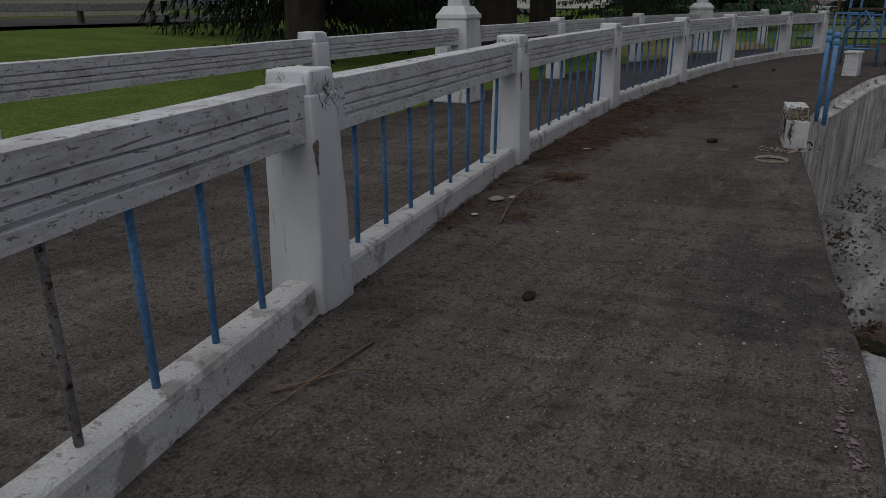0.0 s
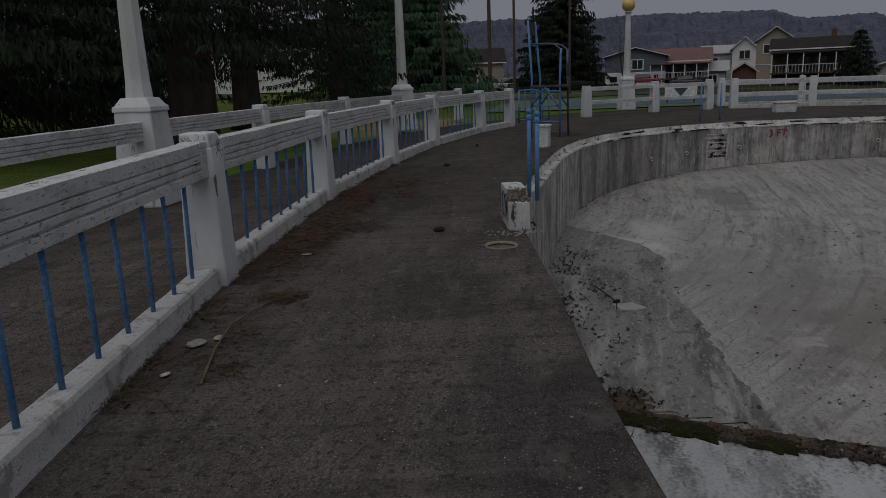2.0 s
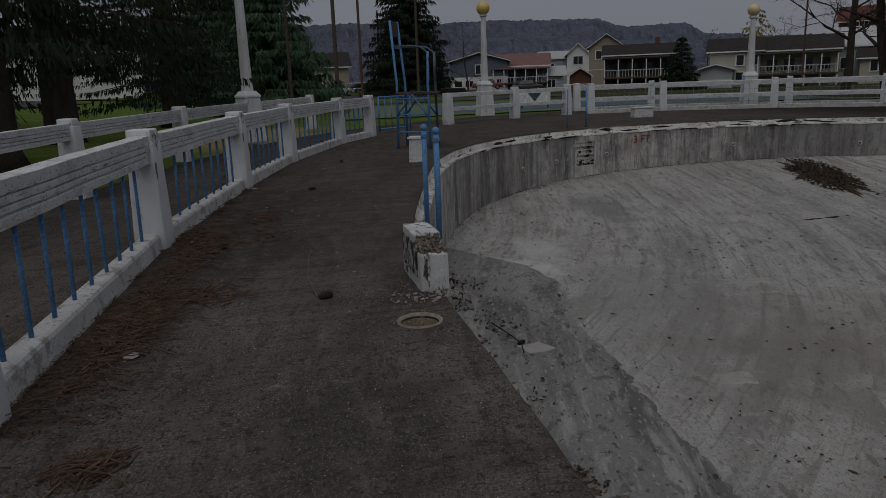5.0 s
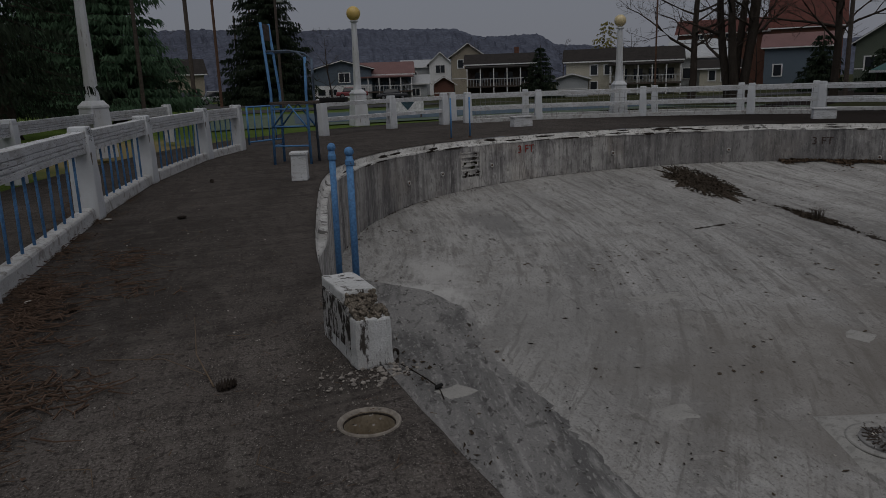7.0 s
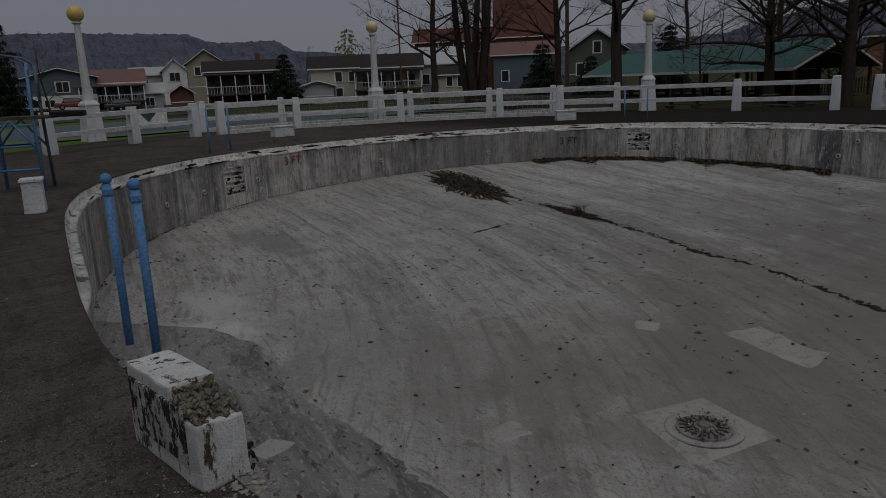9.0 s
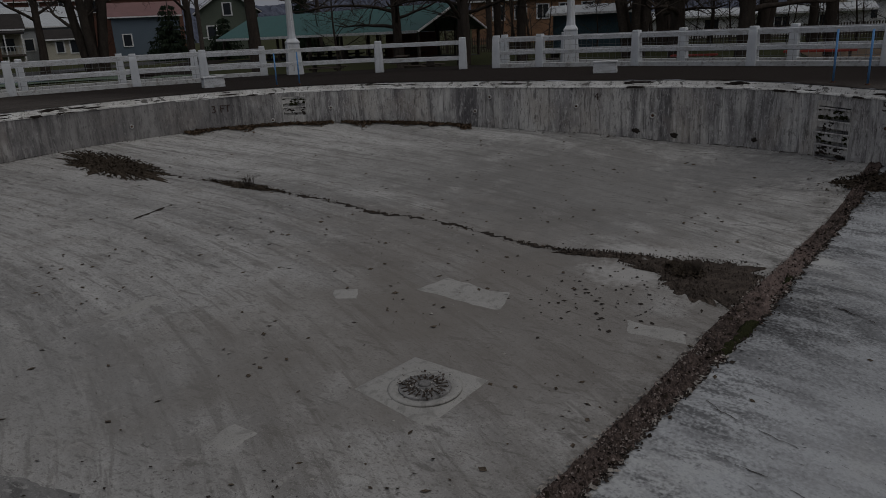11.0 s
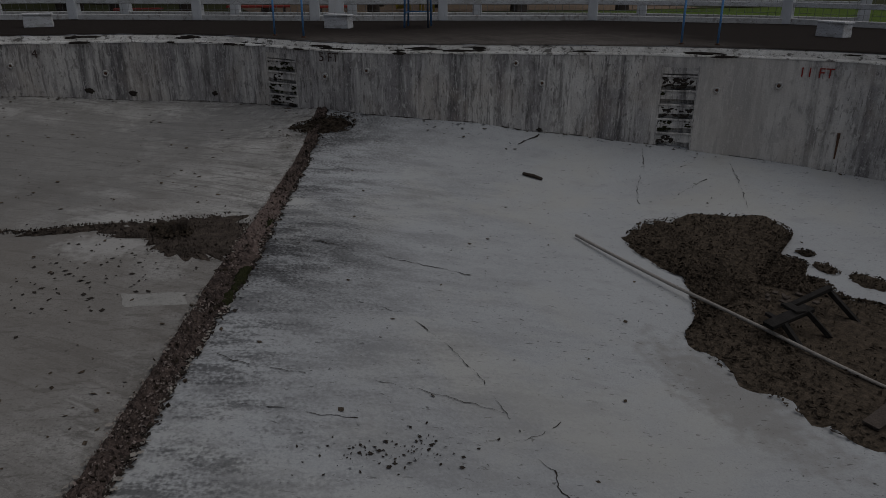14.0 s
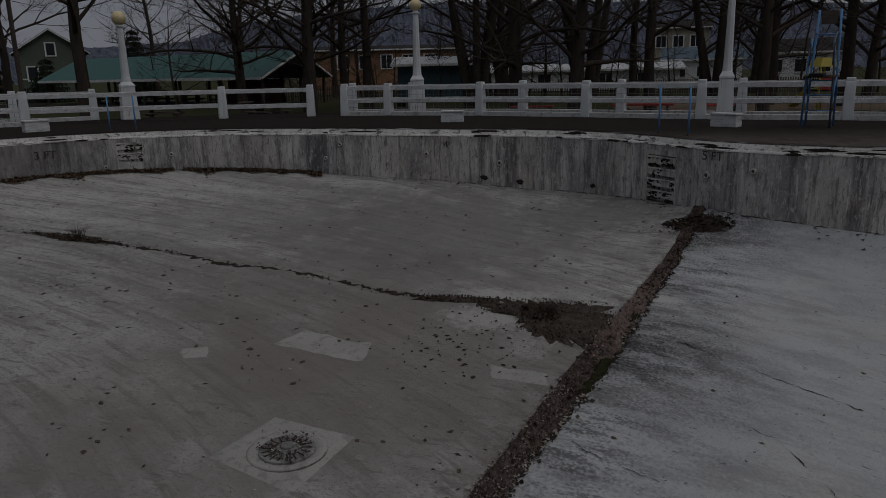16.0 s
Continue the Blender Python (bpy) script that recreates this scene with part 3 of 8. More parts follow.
stains(M_BAND, 0, 45.0, 45.0, (0.12, 0.11, 0.10), 0.62, 0.66, 0.7, 40.0, 32.0)


# ---- mesh helpers ----
def thing(name, loc=(0, 0, 0), label="", category="", group="", rz=0.0):
    ob = new(name)
    ob.matrix_world = pose(*loc, 0, 0, rz)
    ob.empty_display_size = 0.2
    return tagged(ob, label, category, group)


def finish(name, bm, material, smooth=False):
    me = bpy.data.meshes.new(name)
    bm.to_mesh(me)
    bm.free()
    me.materials.append(material)
    if smooth:
        me.polygons.foreach_set("use_smooth", [True] * len(me.polygons))
    return me


def part(name, bm, material, parent=None, label="", smooth=False, at=None):
    """One mesh object, in its parent's own coordinates; at: its place there."""
    me = bm if isinstance(bm, bpy.types.Mesh) else finish(name, bm, material, smooth)
    ob = new(name, me)
    ob.parent = parent
    if at is not None:
        ob.matrix_basis = at
    return tagged(ob, label)


def box(bm, c, s, top=1.0, bevel=0.0, rz=0.0, tilt=None):
    """A box of centre c and size s; top: how far it narrows upwards; bevel in metres."""
    vs = []
    for z in (-0.5, 0.5):
        k = top if z > 0 else 1.0
        for x, y in ((-0.5, -0.5), (0.5, -0.5), (0.5, 0.5), (-0.5, 0.5)):
            vs.append(Vector((x * s[0] * k, y * s[1] * k, z * s[2])))
    m = Matrix.Translation(c) @ (tilt.to_4x4() if tilt else Matrix.Rotation(radians(rz), 4, "Z"))
    vs = [bm.verts.new(m @ v) for v in vs]
    fs = [bm.faces.new([vs[i] for i in f]) for f in ((3, 2, 1, 0), (4, 5, 6, 7), (0, 1, 5, 4), (1, 2, 6, 5), (2, 3, 7, 6), (3, 0, 4, 7))]
    if bevel:
        bmesh.ops.bevel(bm, geom=list({e for f in fs for e in f.edges}), offset=bevel, segments=2, affect="EDGES", profile=0.6)
    return bm


def boxed(c, s, top=1.0, bevel=0.0, rz=0.0, tilt=None):
    return box(bmesh.new(), c, s, top, bevel, rz, tilt)


def tube(bm, pts, radii, n=8, caps=True):
    """A tube through pts with a radius at each."""
    pts = [Vector(p) for p in pts]
    rings = []
    for i, p in enumerate(pts):
        d = (pts[min(i + 1, len(pts) - 1)] - pts[max(i - 1, 0)]).normalized()
        a = d.orthogonal().normalized() if abs(d.z) > 0.99 or i == 0 else None
        if a is None:
            a = (prev - d * prev.dot(d)).normalized()
        prev = a
        b = d.cross(a)
        r = radii[i] if hasattr(radii, "__len__") else radii
        rings.append([bm.verts.new(p + (a * math.cos(2 * math.pi * k / n) + b * math.sin(2 * math.pi * k / n)) * r) for k in range(n)])
    for r0, r1 in zip(rings, rings[1:]):
        for k in range(n):
            bm.faces.new((r0[k], r0[(k + 1) % n], r1[(k + 1) % n], r1[k]))
    if caps:
        bm.faces.new(rings[0][::-1])
        bm.faces.new(rings[-1])
    return bm


def lathe(profile, n=24, caps=True, floor_cap=True):
    """A turned body from (radius, height) pairs, closed at both ends or open at the first."""
    bm = bmesh.new()
    rings = [[bm.verts.new((r * math.cos(2 * math.pi * k / n), r * math.sin(2 * math.pi * k / n), z)) for k in range(n)] for r, z in profile]
    for r0, r1 in zip(rings, rings[1:]):
        for k in range(n):
            bm.faces.new((r0[k], r0[(k + 1) % n], r1[(k + 1) % n], r1[k]))
    if caps:
        bm.faces.new(rings[0][::-1])
    if floor_cap:
        bm.faces.new(rings[-1])
    return bm


# ---- plan: an irregular oval pool in a raised deck ----
CX, CY = 10.4, 8.8
POOL_WAVES = (11.393, -0.808, 0.116, -2.474, 1.864, 0.978, 0.45, 0.2, -0.703, -0.438, -0.232)
FENCE_WAVES = (16.126, 0.975, -0.172, -3.803, 1.159, 0.215, 0.686, 0.653, 0.081)


def wave(c, a):
    worn = 0.15 * math.exp(-(((math.degrees(a) + 147 + 180) % 360 - 180) / 5.5) ** 2) if c is POOL_WAVES else 0.0
    return c[0] - worn + sum(c[2 * k - 1] * math.cos(k * a) + c[2 * k] * math.sin(k * a) for k in range(1, (len(c) + 1) // 2))


def rim(a, off=0.0):
    """The pool's edge at the angle a (radians), moved outwards by off along the ray."""
    r = wave(POOL_WAVES, a) + off
    return Vector((CX + r * math.cos(a), CY + r * math.sin(a), 0))


def yard(a, off=0.0):
    """The line of the fence round the deck."""
    r = wave(FENCE_WAVES, a) + off
    return Vector((CX + r * math.cos(a), CY + r * math.sin(a), 0))


BEAM_A, BEAM_B = Vector((1.3, 8.2)), Vector((17.2, 2.72))
BEAM_D = (BEAM_B - BEAM_A).normalized()
BEAM_N = Vector((-BEAM_D.y, BEAM_D.x))


def smooth01(t):
    t = min(max(t, 0.0), 1.0)
    return t * t * (3 - 2 * t)


FOOT = ((-180, 0.0), (-130, 0.0), (-105, -0.20), (-92, -0.21), (-84, -0.13), (-79, -0.03), (-72, 0.10), (-66, 0.26), (-57, 0.31), (-49, 0.32), (-37, 0.16), (-24, 0.03), (-13, -0.06), (3, 0.03), (15, 0.0), (180, 0.0))


def wall_foot(a):
    """How far the floor rises or sinks at the foot of the wall, towards the angle a (radians)."""
    d = math.degrees(a)
    for (a0, z0), (a1, z1) in zip(FOOT, FOOT[1:]):
        if d <= a1:
            return z0 + (z1 - z0) * smooth01((d - a0) / (a1 - a0))
    return 0.0


def bottom(x, y):
    """The height of the pool's floor."""
    a = math.atan2(y - CY, x - CX)
    q = min(math.hypot(x - CX, y - CY) / wave(POOL_WAVES, a), 1.15)
    z = -1.80 + 0.026 * (x - 3) + 0.03 * (y - 9) - 0.36 * (1 - min(q, 1.0) ** 4) + wall_foot(a) * min(q, 1.0) ** 8
    d = -((Vector((x, y)) - BEAM_A).dot(BEAM_N))
    if d > 0:
        z -= 0.55 * smooth01(d / 6.5) * (1 - min(q, 1.0) ** 3)
    return z


def ground_height(x, y):
    """Lawn and land round the deck."""
    west = smooth01((-6 - x) / 18)
    east = smooth01((x - 24) / 14)
    return -0.10 + 0.95 * west - 0.75 * east


# ---- large structure ----
NSEG = 240
ANG = [2 * math.pi * k / NSEG for k in range(NSEG)]


def ring_strip(rows_of_points, material, name, smooth=True):
    """Closed strips between rings of points."""
    bm = bmesh.new()
    rings = [[bm.verts.new(p) for p in ring] for ring in rows_of_points]
    n = len(rings[0])
    for r0, r1 in zip(rings, rings[1:]):
        for k in range(n):
            bm.faces.new((r0[k], r0[(k + 1) % n], r1[(k + 1) % n], r1[k]))
    return part(name, bm, material, smooth=smooth)


def jit(p, amp, f=1.3, seed=0.0):
    return noise.noise(Vector((p.x * f, p.y * f, seed))) * amp


# deck slab, a little uneven, with a worn inner edge
DECK_OUT = 2.35
offs = [0.0, 0.03, 0.10, 0.3, 0.7, 1.3, 2.1, 3.0]
rings = []
for i, o in enumerate(offs):
    ring = []
    for a in ANG:
        width = wave(FENCE_WAVES, a) - wave(POOL_WAVES, a)
        p = rim(a, o)
        if i >= 5:
            p = rim(a, 0.7 + (width + DECK_OUT - 0.7) * (i - 4) / (len(offs) - 5))
        edge = -0.028 - jit(p, 0.02, 6) if i == 0 else 0.0
        ring.append(p + Vector((0, 0, edge + (jit(p, 0.006, 1.1) if i > 1 else 0))))
    rings.append(ring)
rings.append([yard(a, DECK_OUT + 0.02) - Vector((0, 0, 0.6)) for a in ANG])
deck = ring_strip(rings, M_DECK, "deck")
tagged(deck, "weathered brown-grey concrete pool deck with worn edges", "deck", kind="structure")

def drill(ob, x, y, r, n=36):
    """A round hole through the deck's top."""
    bm = bmesh.new()
    bm.from_mesh(ob.data)
    c = Vector((x, y))

    def reach(f):
        """How far the face lies from the hole's centre; 0 where the centre is in it."""
        ps = [v.co.xy for v in f.verts]
        turns = [(q - p).cross(c - p) for p, q in zip(ps, ps[1:] + ps[:1])]
        if min(turns) >= 0 or max(turns) <= 0:
            return 0.0
        best = 9.0
        for p, q in zip(ps, ps[1:] + ps[:1]):
            t = min(1.0, max(0.0, (c - p).dot(q - p) / max((q - p).length_squared, 1e-9)))
            best = min(best, (p + (q - p) * t - c).length)
        return best

    near = [f for f in bm.faces if abs(f.normal.z) > 0.8 and (f.calc_center_median().xy - c).length < 2.0 and reach(f) < r + 0.01]
    z = sum(v.co.z for f in near for v in f.verts) / sum(len(f.verts) for f in near)
    count = {}
    for f in near:
        for e in f.edges:
            count[e] = count.get(e, 0) + 1
    border = {v for e, k in count.items() if k == 1 for v in e.verts}
    bmesh.ops.delete(bm, geom=near, context="FACES_ONLY")
    bmesh.ops.delete(bm, geom=[e for e, k in count.items() if k == 2 and e.is_valid], context="EDGES")

    def bearing(v):
        return math.atan2(v.co.y - y, v.co.x - x) % (2 * math.pi)

    out = sorted((v for v in border if v.is_valid), key=bearing)
    rimv = [bm.verts.new((x + r * math.cos(2 * math.pi * k / n), y + r * math.sin(2 * math.pi * k / n), z)) for k in range(n)]
    i, m = 0, len(out)
    for k in range(n):
        a, b = rimv[k], rimv[(k + 1) % n]
        while i < m and bearing(out[i]) <= 2 * math.pi * k / n:
            bm.faces.new((out[i], out[i - 1], a)).smooth = True
            i += 1
        bm.faces.new((b, out[i - 1], a)).smooth = True
    while i < m:
        bm.faces.new((out[i], out[i - 1], rimv[0])).smooth = True
        i += 1
    bm.to_mesh(ob.data)
    bm.free()


drill(deck, 0.70, 7.22, 0.128)


def far_side(a):
    """1 where the wall stands inside the deck's edge with a gutter ledge, 0 along the worn near edge."""
    d = math.degrees(a) % 360
    return 1.0 - smooth01((d - 158) / 10) * smooth01((232 - d) / 10)


# white coping band, slightly set back below the deck, and the stained wall
band = ring_strip([[rim(a, 0.05) - Vector((0, 0, 0.03 + 0.012 * noise.noise(rim(a) * 5))) for a in ANG],
                   [rim(a, 0.03 - 0.042 * far_side(a) + jit(rim(a), 0.02, 4)) - Vector((0, 0, 0.05)) for a in ANG],
                   [rim(a, 0.03 - 0.046 * far_side(a) + jit(rim(a), 0.02, 4)) - Vector((0, 0, 0.145)) for a in ANG],
                   [rim(a, -0.05 * far_side(a)) - Vector((0, 0, 0.165)) for a in ANG],
                   [rim(a, -0.118 * far_side(a) + jit(rim(a), 0.02, 5)) - Vector((0, 0, 0.168 + jit(rim(a), 0.01, 3))) for a in ANG],
                   [rim(a, -0.126 * far_side(a) + jit(rim(a), 0.02, 5)) - Vector((0, 0, 0.205 + jit(rim(a), 0.03, 4))) for a in ANG]], M_BAND, "coping_band")
tagged(band, "chipped white painted coping band below the deck edge", "coping", kind="structure")
# step niches let into the wall, as pairs of angles
NICHES = [(100.0, 102.8), (44.75, 47.55), (-42.0, -36.2), (-81.85, -79.8)]
WANG = [a for a in ANG if not any(lo - 0.2 < math.degrees((a + math.pi) % (2 * math.pi) - math.pi) < hi + 0.2 for lo, hi in NICHES)]
WANG = sorted(WANG + [radians(v) % (2 * math.pi) for lo_hi in NICHES for v in lo_hi])
wall_rings = []
for k in range(9):
    ring = []
    for a in WANG:
        p = rim(a, -0.115 * far_side(a) + 0.008 * noise.noise(rim(a) * 0.8 + Vector((0, 0, k))))
        low = bottom(p.x, p.y) - 0.1
        ring.append(Vector((p.x, p.y, -0.18 + (low + 0.18) * k / 8)))
    wall_rings.append(ring)
wb = bmesh.new()
grid = [[wb.verts.new(p) for p in ring] for ring in wall_rings]
starts = {round(math.degrees(radians(lo) % (2 * math.pi)), 3) for lo, hi in NICHES}
for k, (r0, r1) in enumerate(zip(grid, grid[1:])):
    for j in range(len(WANG)):
        if k == 0 or round(math.degrees(WANG[j]), 3) not in starts:
            i = (j + 1) % len(WANG)
            wb.faces.new((r0[j], r0[i], r1[i], r1[j]))
wall = part("pool_wall", wb, M_WALL, smooth=True)
tagged(wall, "grey concrete pool wall streaked with dark and white stains", "pool wall", kind="structure")


def floor_sheet(name, sign, material, step=0.22):
    """The floor on one side of the broken beam, laid out along it."""
    bm, grid = bmesh.new(), {}
    cols, rows = int(30 / step), int(24 / step)
    for i in range(-cols // 3, cols):
        for j in range(rows + 1):
            p = BEAM_A + BEAM_D * (i * step) + BEAM_N * (sign * j * step)
            d = p - Vector((CX, CY))
            if d.length < wave(POOL_WAVES, math.atan2(d.y, d.x)) + 0.35:
                z = bottom(p.x, p.y) + 0.012 * noise.noise(Vector((p.x * 0.7, p.y * 0.7, 3)))
                grid[i, j] = bm.verts.new((p.x, p.y, z))
    for (i, j), v in grid.items():
        q = [grid.get(k) for k in ((i, j), (i + 1, j), (i + 1, j + 1), (i, j + 1))]
        if all(q):
            bm.faces.new(q if sign > 0 else q[::-1])
    return part(name, bm, material, smooth=True)


tagged(floor_sheet("pool_floor_shallow", 1, M_FLOOR), "stained grey concrete floor of a drained pool", "pool floor", kind="structure")
tagged(floor_sheet("pool_floor_deep", -1, M_DEEP), "white painted concrete floor of the deep end", "pool floor", kind="structure")

# the land round the pool, one sheet with a hole under the deck
gr = []
for o in (2.3, 4, 7, 11, 16, 24, 36, 55, 90, 160, 320, 700, 1600):
    ring = []
    for a in ANG[::2]:
        p = yard(a, o)
        p.z = ground_height(p.x, p.y) + (0.03 * noise.noise(p * 0.3) if o > 3 else 0)
        ring.append(p)
    gr.append(ring)
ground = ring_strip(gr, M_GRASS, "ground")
tagged(ground, "green lawn and open land round the pool", "grass", kind="structure")


# ---- fences ----
def paint_cracks():
    """Dark cracks round the cap of a post."""
    rnd, bm = random.Random(5), bmesh.new()
    for side in range(4):
        a = side * math.pi / 2
        for k in range(16):
            u, z = rnd.uniform(-0.10, 0.10), rnd.uniform(0.95, 1.08)
            pts = []
            for j in range(5):
                w = 0.121 - (z - 0.98) * 0.05
                pts.append((w * math.cos(a) - u * math.sin(a), w * math.sin(a) + u * math.cos(a), z))
                u, z = max(-0.1, min(0.1, u + rnd.uniform(-0.035, 0.035))), z - rnd.uniform(0.0, 0.03)
            tube(bm, pts, [0.0006, 0.0012, 0.0010, 0.0008, 0.0004], 4, False)
    return finish("paint_crack", bm, M_CRACK)


def post_mesh(h=1.085, w=0.285, taper=0.81, seed=0.0):
    """A tapered concrete post with a cap whose edges are chipped."""
    bm = bmesh.new()
    box(bm, (0, 0, (h - 0.1) / 2), (w, w, h - 0.1), taper, 0.012)
    box(bm, (0, 0, h - 0.055), (w * taper * 0.96, w * taper * 0.96, 0.11), 0.95, 0.014)
    bmesh.ops.subdivide_edges(bm, edges=[e for e in bm.edges if e.calc_length() > 0.09], cuts=5, use_grid_fill=True)
    off = Vector((seed, seed * 2, 0))
    for v in bm.verts:
        c = v.co + off
        v.co += Vector((noise.noise(c * 9), noise.noise(c * 9 + Vector((5, 0, 0))), 0)) * 0.006 + Vector((noise.noise(c * 34), noise.noise(c * 34 + Vector((5, 0, 0))), 0.7 * noise.noise(c * 30 + Vector((0, 5, 0))))) * 0.0045
        edge = min(abs(v.co.x), abs(v.co.y)) / (w * taper * 0.5)
        bite = noise.noise(v.co * 13 + off * 3)
        if v.co.z > h - 0.03 and edge > 0.55 and bite > 0.08:
            v.co -= Vector((v.co.x, v.co.y, 0)) * 0.16 * bite + Vector((0, 0, 0.035 * bite))
        if v.co.z < 0.06 and bite > 0.1 and edge > 0.7:
            v.co -= Vector((v.co.x, v.co.y, 0)) * 0.25 * bite
    return finish("post", bm, M_WHITE, True)


def profile_bar(p, q, profile):
    """A bar from p to q whose section is given as (across, up) pairs."""
    p, q = Vector(p), Vector(q)
    d = (q - p).normalized()
    s = Vector((d.y, -d.x, 0)).normalized()
    bm = bmesh.new()
    n = max(2, int((q - p).length / 0.3))
    rings = []
    for k in range(n + 1):
        c = p + (q - p) * (k / n)
        w = Vector((noise.noise(c * 2), noise.noise(c * 2 + Vector((9, 0, 0))), noise.noise(c * 3 + Vector((0, 7, 0))))) * 0.005
        rings.append([bm.verts.new(c + s * a + Vector((0, 0, b)) + w) for a, b in profile])
    for r0, r1 in zip(rings, rings[1:]):
        for k in range(len(profile)):
            j = (k + 1) % len(profile)
            bm.faces.new((r0[k], r1[k], r1[j], r0[j]))
    bm.faces.new(rings[0])
    bm.faces.new(rings[-1][::-1])
    return bm


def grooved(h, w):
    """Section of a moulded rail: three grooves on each face."""
    out = []
    for side in (1, -1):
        ys = [0.0, 0.22, 0.25, 0.28, 0.31, 0.43, 0.46, 0.49, 0.64, 0.67, 0.70, 1.0]
        dep = [0, 0, 1, 1, 0, 0, 1, 0, 0, 1, 0, 0]
        col = [(side * (w / 2 - (0.016 if d else 0)), y * h) for y, d in zip(ys, dep)]
        out += col if side > 0 else col[::-1]
    return out


def plain(h, w):
    return [(w / 2, 0), (w / 2, h - 0.01), (w / 2 - 0.01, h), (-w / 2 + 0.01, h), (-w / 2, h - 0.01), (-w / 2, 0)]


def worn_kerb(h, w):
    """Section of a kerb with rounded, worn shoulders."""
    half = [(w / 2 + 0.012, 0), (w / 2 + 0.004, h * 0.4), (w / 2, h - 0.03), (w / 2 - 0.012, h - 0.008), (w / 2 - 0.03, h)]
    return half + [(-a, b) for a, b in half[::-1]]


def bare_patch():
    """Paint fallen off under the end of a rail, with a dark run below."""
    bm = bmesh.new()
    for x, z, sx, sz in ((-0.07, 0.775, 0.032, 0.022), (-0.085, 0.735, 0.012, 0.05), (-0.06, 0.715, 0.010, 0.07), (-0.045, 0.755, 0.012, 0.03)):
        g = bmesh.ops.create_icosphere(bm, subdivisions=2, radius=1.0)
        for v in g["verts"]:
            v.co = v.co * (1 + 0.6 * noise.noise(v.co * 2.2 + Vector((x * 90, z * 50, 0))))
            v.co = Vector((x * 0.4 - 0.083 + v.co.x * sx * 0.8, -0.1265 + 0.03 * (z - 0.76) + v.co.y * 0.004, z + v.co.z * sz))
    return finish("bare_patch", bm, mat("bare_weathered_spot", (0.30, 0.27, 0.24), (0.12, 0.10, 0.09), 30, 0.95, 0.2, 0.9))


POSTS, POST_CRACKS, POST_BARE = [post_mesh(seed=k * 3.7) for k in range(4)], paint_cracks(), bare_patch()
BAR = finish("baluster", tube(bmesh.new(), [(0, 0, 0), (0, 0, 0.4), (0, 0, 0.72)], 0.014, 8), M_BLUE, True)


BARE_BAR = finish("baluster", tube(bmesh.new(), [(0, 0, 0), (0, 0, 0.4), (0, 0, 0.72)], 0.014, 8), M_BARESTEEL, True)
BARE_AT = (-1.02, -0.72, 6)


def turn_of(p, q):
    return math.degrees(math.atan2(q.y - p.y, q.x - p.x))


def balustrade(spots, label):
    """Posts at the spots, between them a moulded rail, a kerb and blue bars."""
    base = spots[0].copy()
    f = thing("balustrade", base, label, "fence")
    for i, p in enumerate(spots):
        q = spots[min(i + 1, len(spots) - 1)] if i + 1 < len(spots) else spots[i - 1]
        po = part("post", POSTS[i % 4], None, f, at=pose(*(p - base), 0, 0, turn_of(p, q)))
        part("bare_patch", POST_BARE, None, po)
        tagged(part("paint_cracks", POST_CRACKS, None, po, at=pose(0, 0, 0, 0, 0, random.choice((0, 90, 180, 270)))), kind="stuff")
    for p, q in zip(spots, spots[1:]):
        d = (q - p).normalized()
        a, b = p + d * 0.11 - base, q - d * 0.11 - base
        up = Vector((0, 0, 1))
        part("rail", profile_bar(a + up * 0.79, b + up * 0.79, grooved(0.235, 0.15)), M_WHITE_WORN, f)
        for end, way in ((a, 1), (b, -1)):
            c = end + d * way * random.uniform(0.055, 0.075) + up * 0.908
            part("rail_end", boxed(c, (random.uniform(0.13, 0.16), 0.158, 0.243), 1.0, 0.006, turn_of(p, q)), M_WHITE_WORN, f)
        part("kerb", profile_bar(a + d * 0.03 - up * 0.01, b - d * 0.03 - up * 0.01, worn_kerb(0.165, 0.16)), M_KERB, f)
        n = max(3, round((q - p).length / 0.37))
        for k in range(1, n):
            c = a + (b - a) * (k / n)
            part("baluster", BARE_BAR if abs(p.x - BARE_AT[0]) < 0.5 and abs(p.y - BARE_AT[1]) < 0.6 and k == BARE_AT[2] else BAR, None, f, at=pose(c.x, c.y, 0.12, random.uniform(-1.2, 1.2), random.uniform(-1.2, 1.2), 0))
    return f


def railing(spots, label, rails, mesh_wire=False, kerb=True):
    """Posts with plain rails (height, depth), perhaps a wire grid and a kerb."""
    base = spots[0].copy()
    f = thing("rail_fence", base, label, "fence")
    up = Vector((0, 0, 1))
    for i, p in enumerate(spots):
        q = spots[i + 1] if i + 1 < len(spots) else spots[i - 1]
        part("post", POSTS[i % 4], None, f, at=pose(*(p - base), 0, 0, turn_of(p, q)))
    for p, q in zip(spots, spots[1:]):
        d = (q - p).normalized()
        a, b = p + d * 0.1 - base, q - d * 0.1 - base
        for z, h in rails:
            part("rail", profile_bar(a + up * z, b + up * z, grooved(h, 0.13) if h > 0.16 else plain(h, 0.11)), M_WHITE_WORN, f)
        if kerb:
            part("kerb", profile_bar(a - up * 0.01, b - up * 0.01, plain(0.15, 0.2)), M_KERB, f)
        if mesh_wire:
            bm = bmesh.new()
            n = max(3, int((q - p).length / 0.2))
            for k in range(1, n):
                c = a + (b - a) * (k / n)
                tube(bm, [c + up * 0.13, c + up * 0.9], 0.006, 4)
            for z in (0.28, 0.43, 0.7):
                tube(bm, [a + up * z, b + up * z], 0.006, 4)
            part("wire_grid", bm, M_WIRE, f)
    return f


def deg(*angles):
    return [yard(radians(a)) for a in angles]


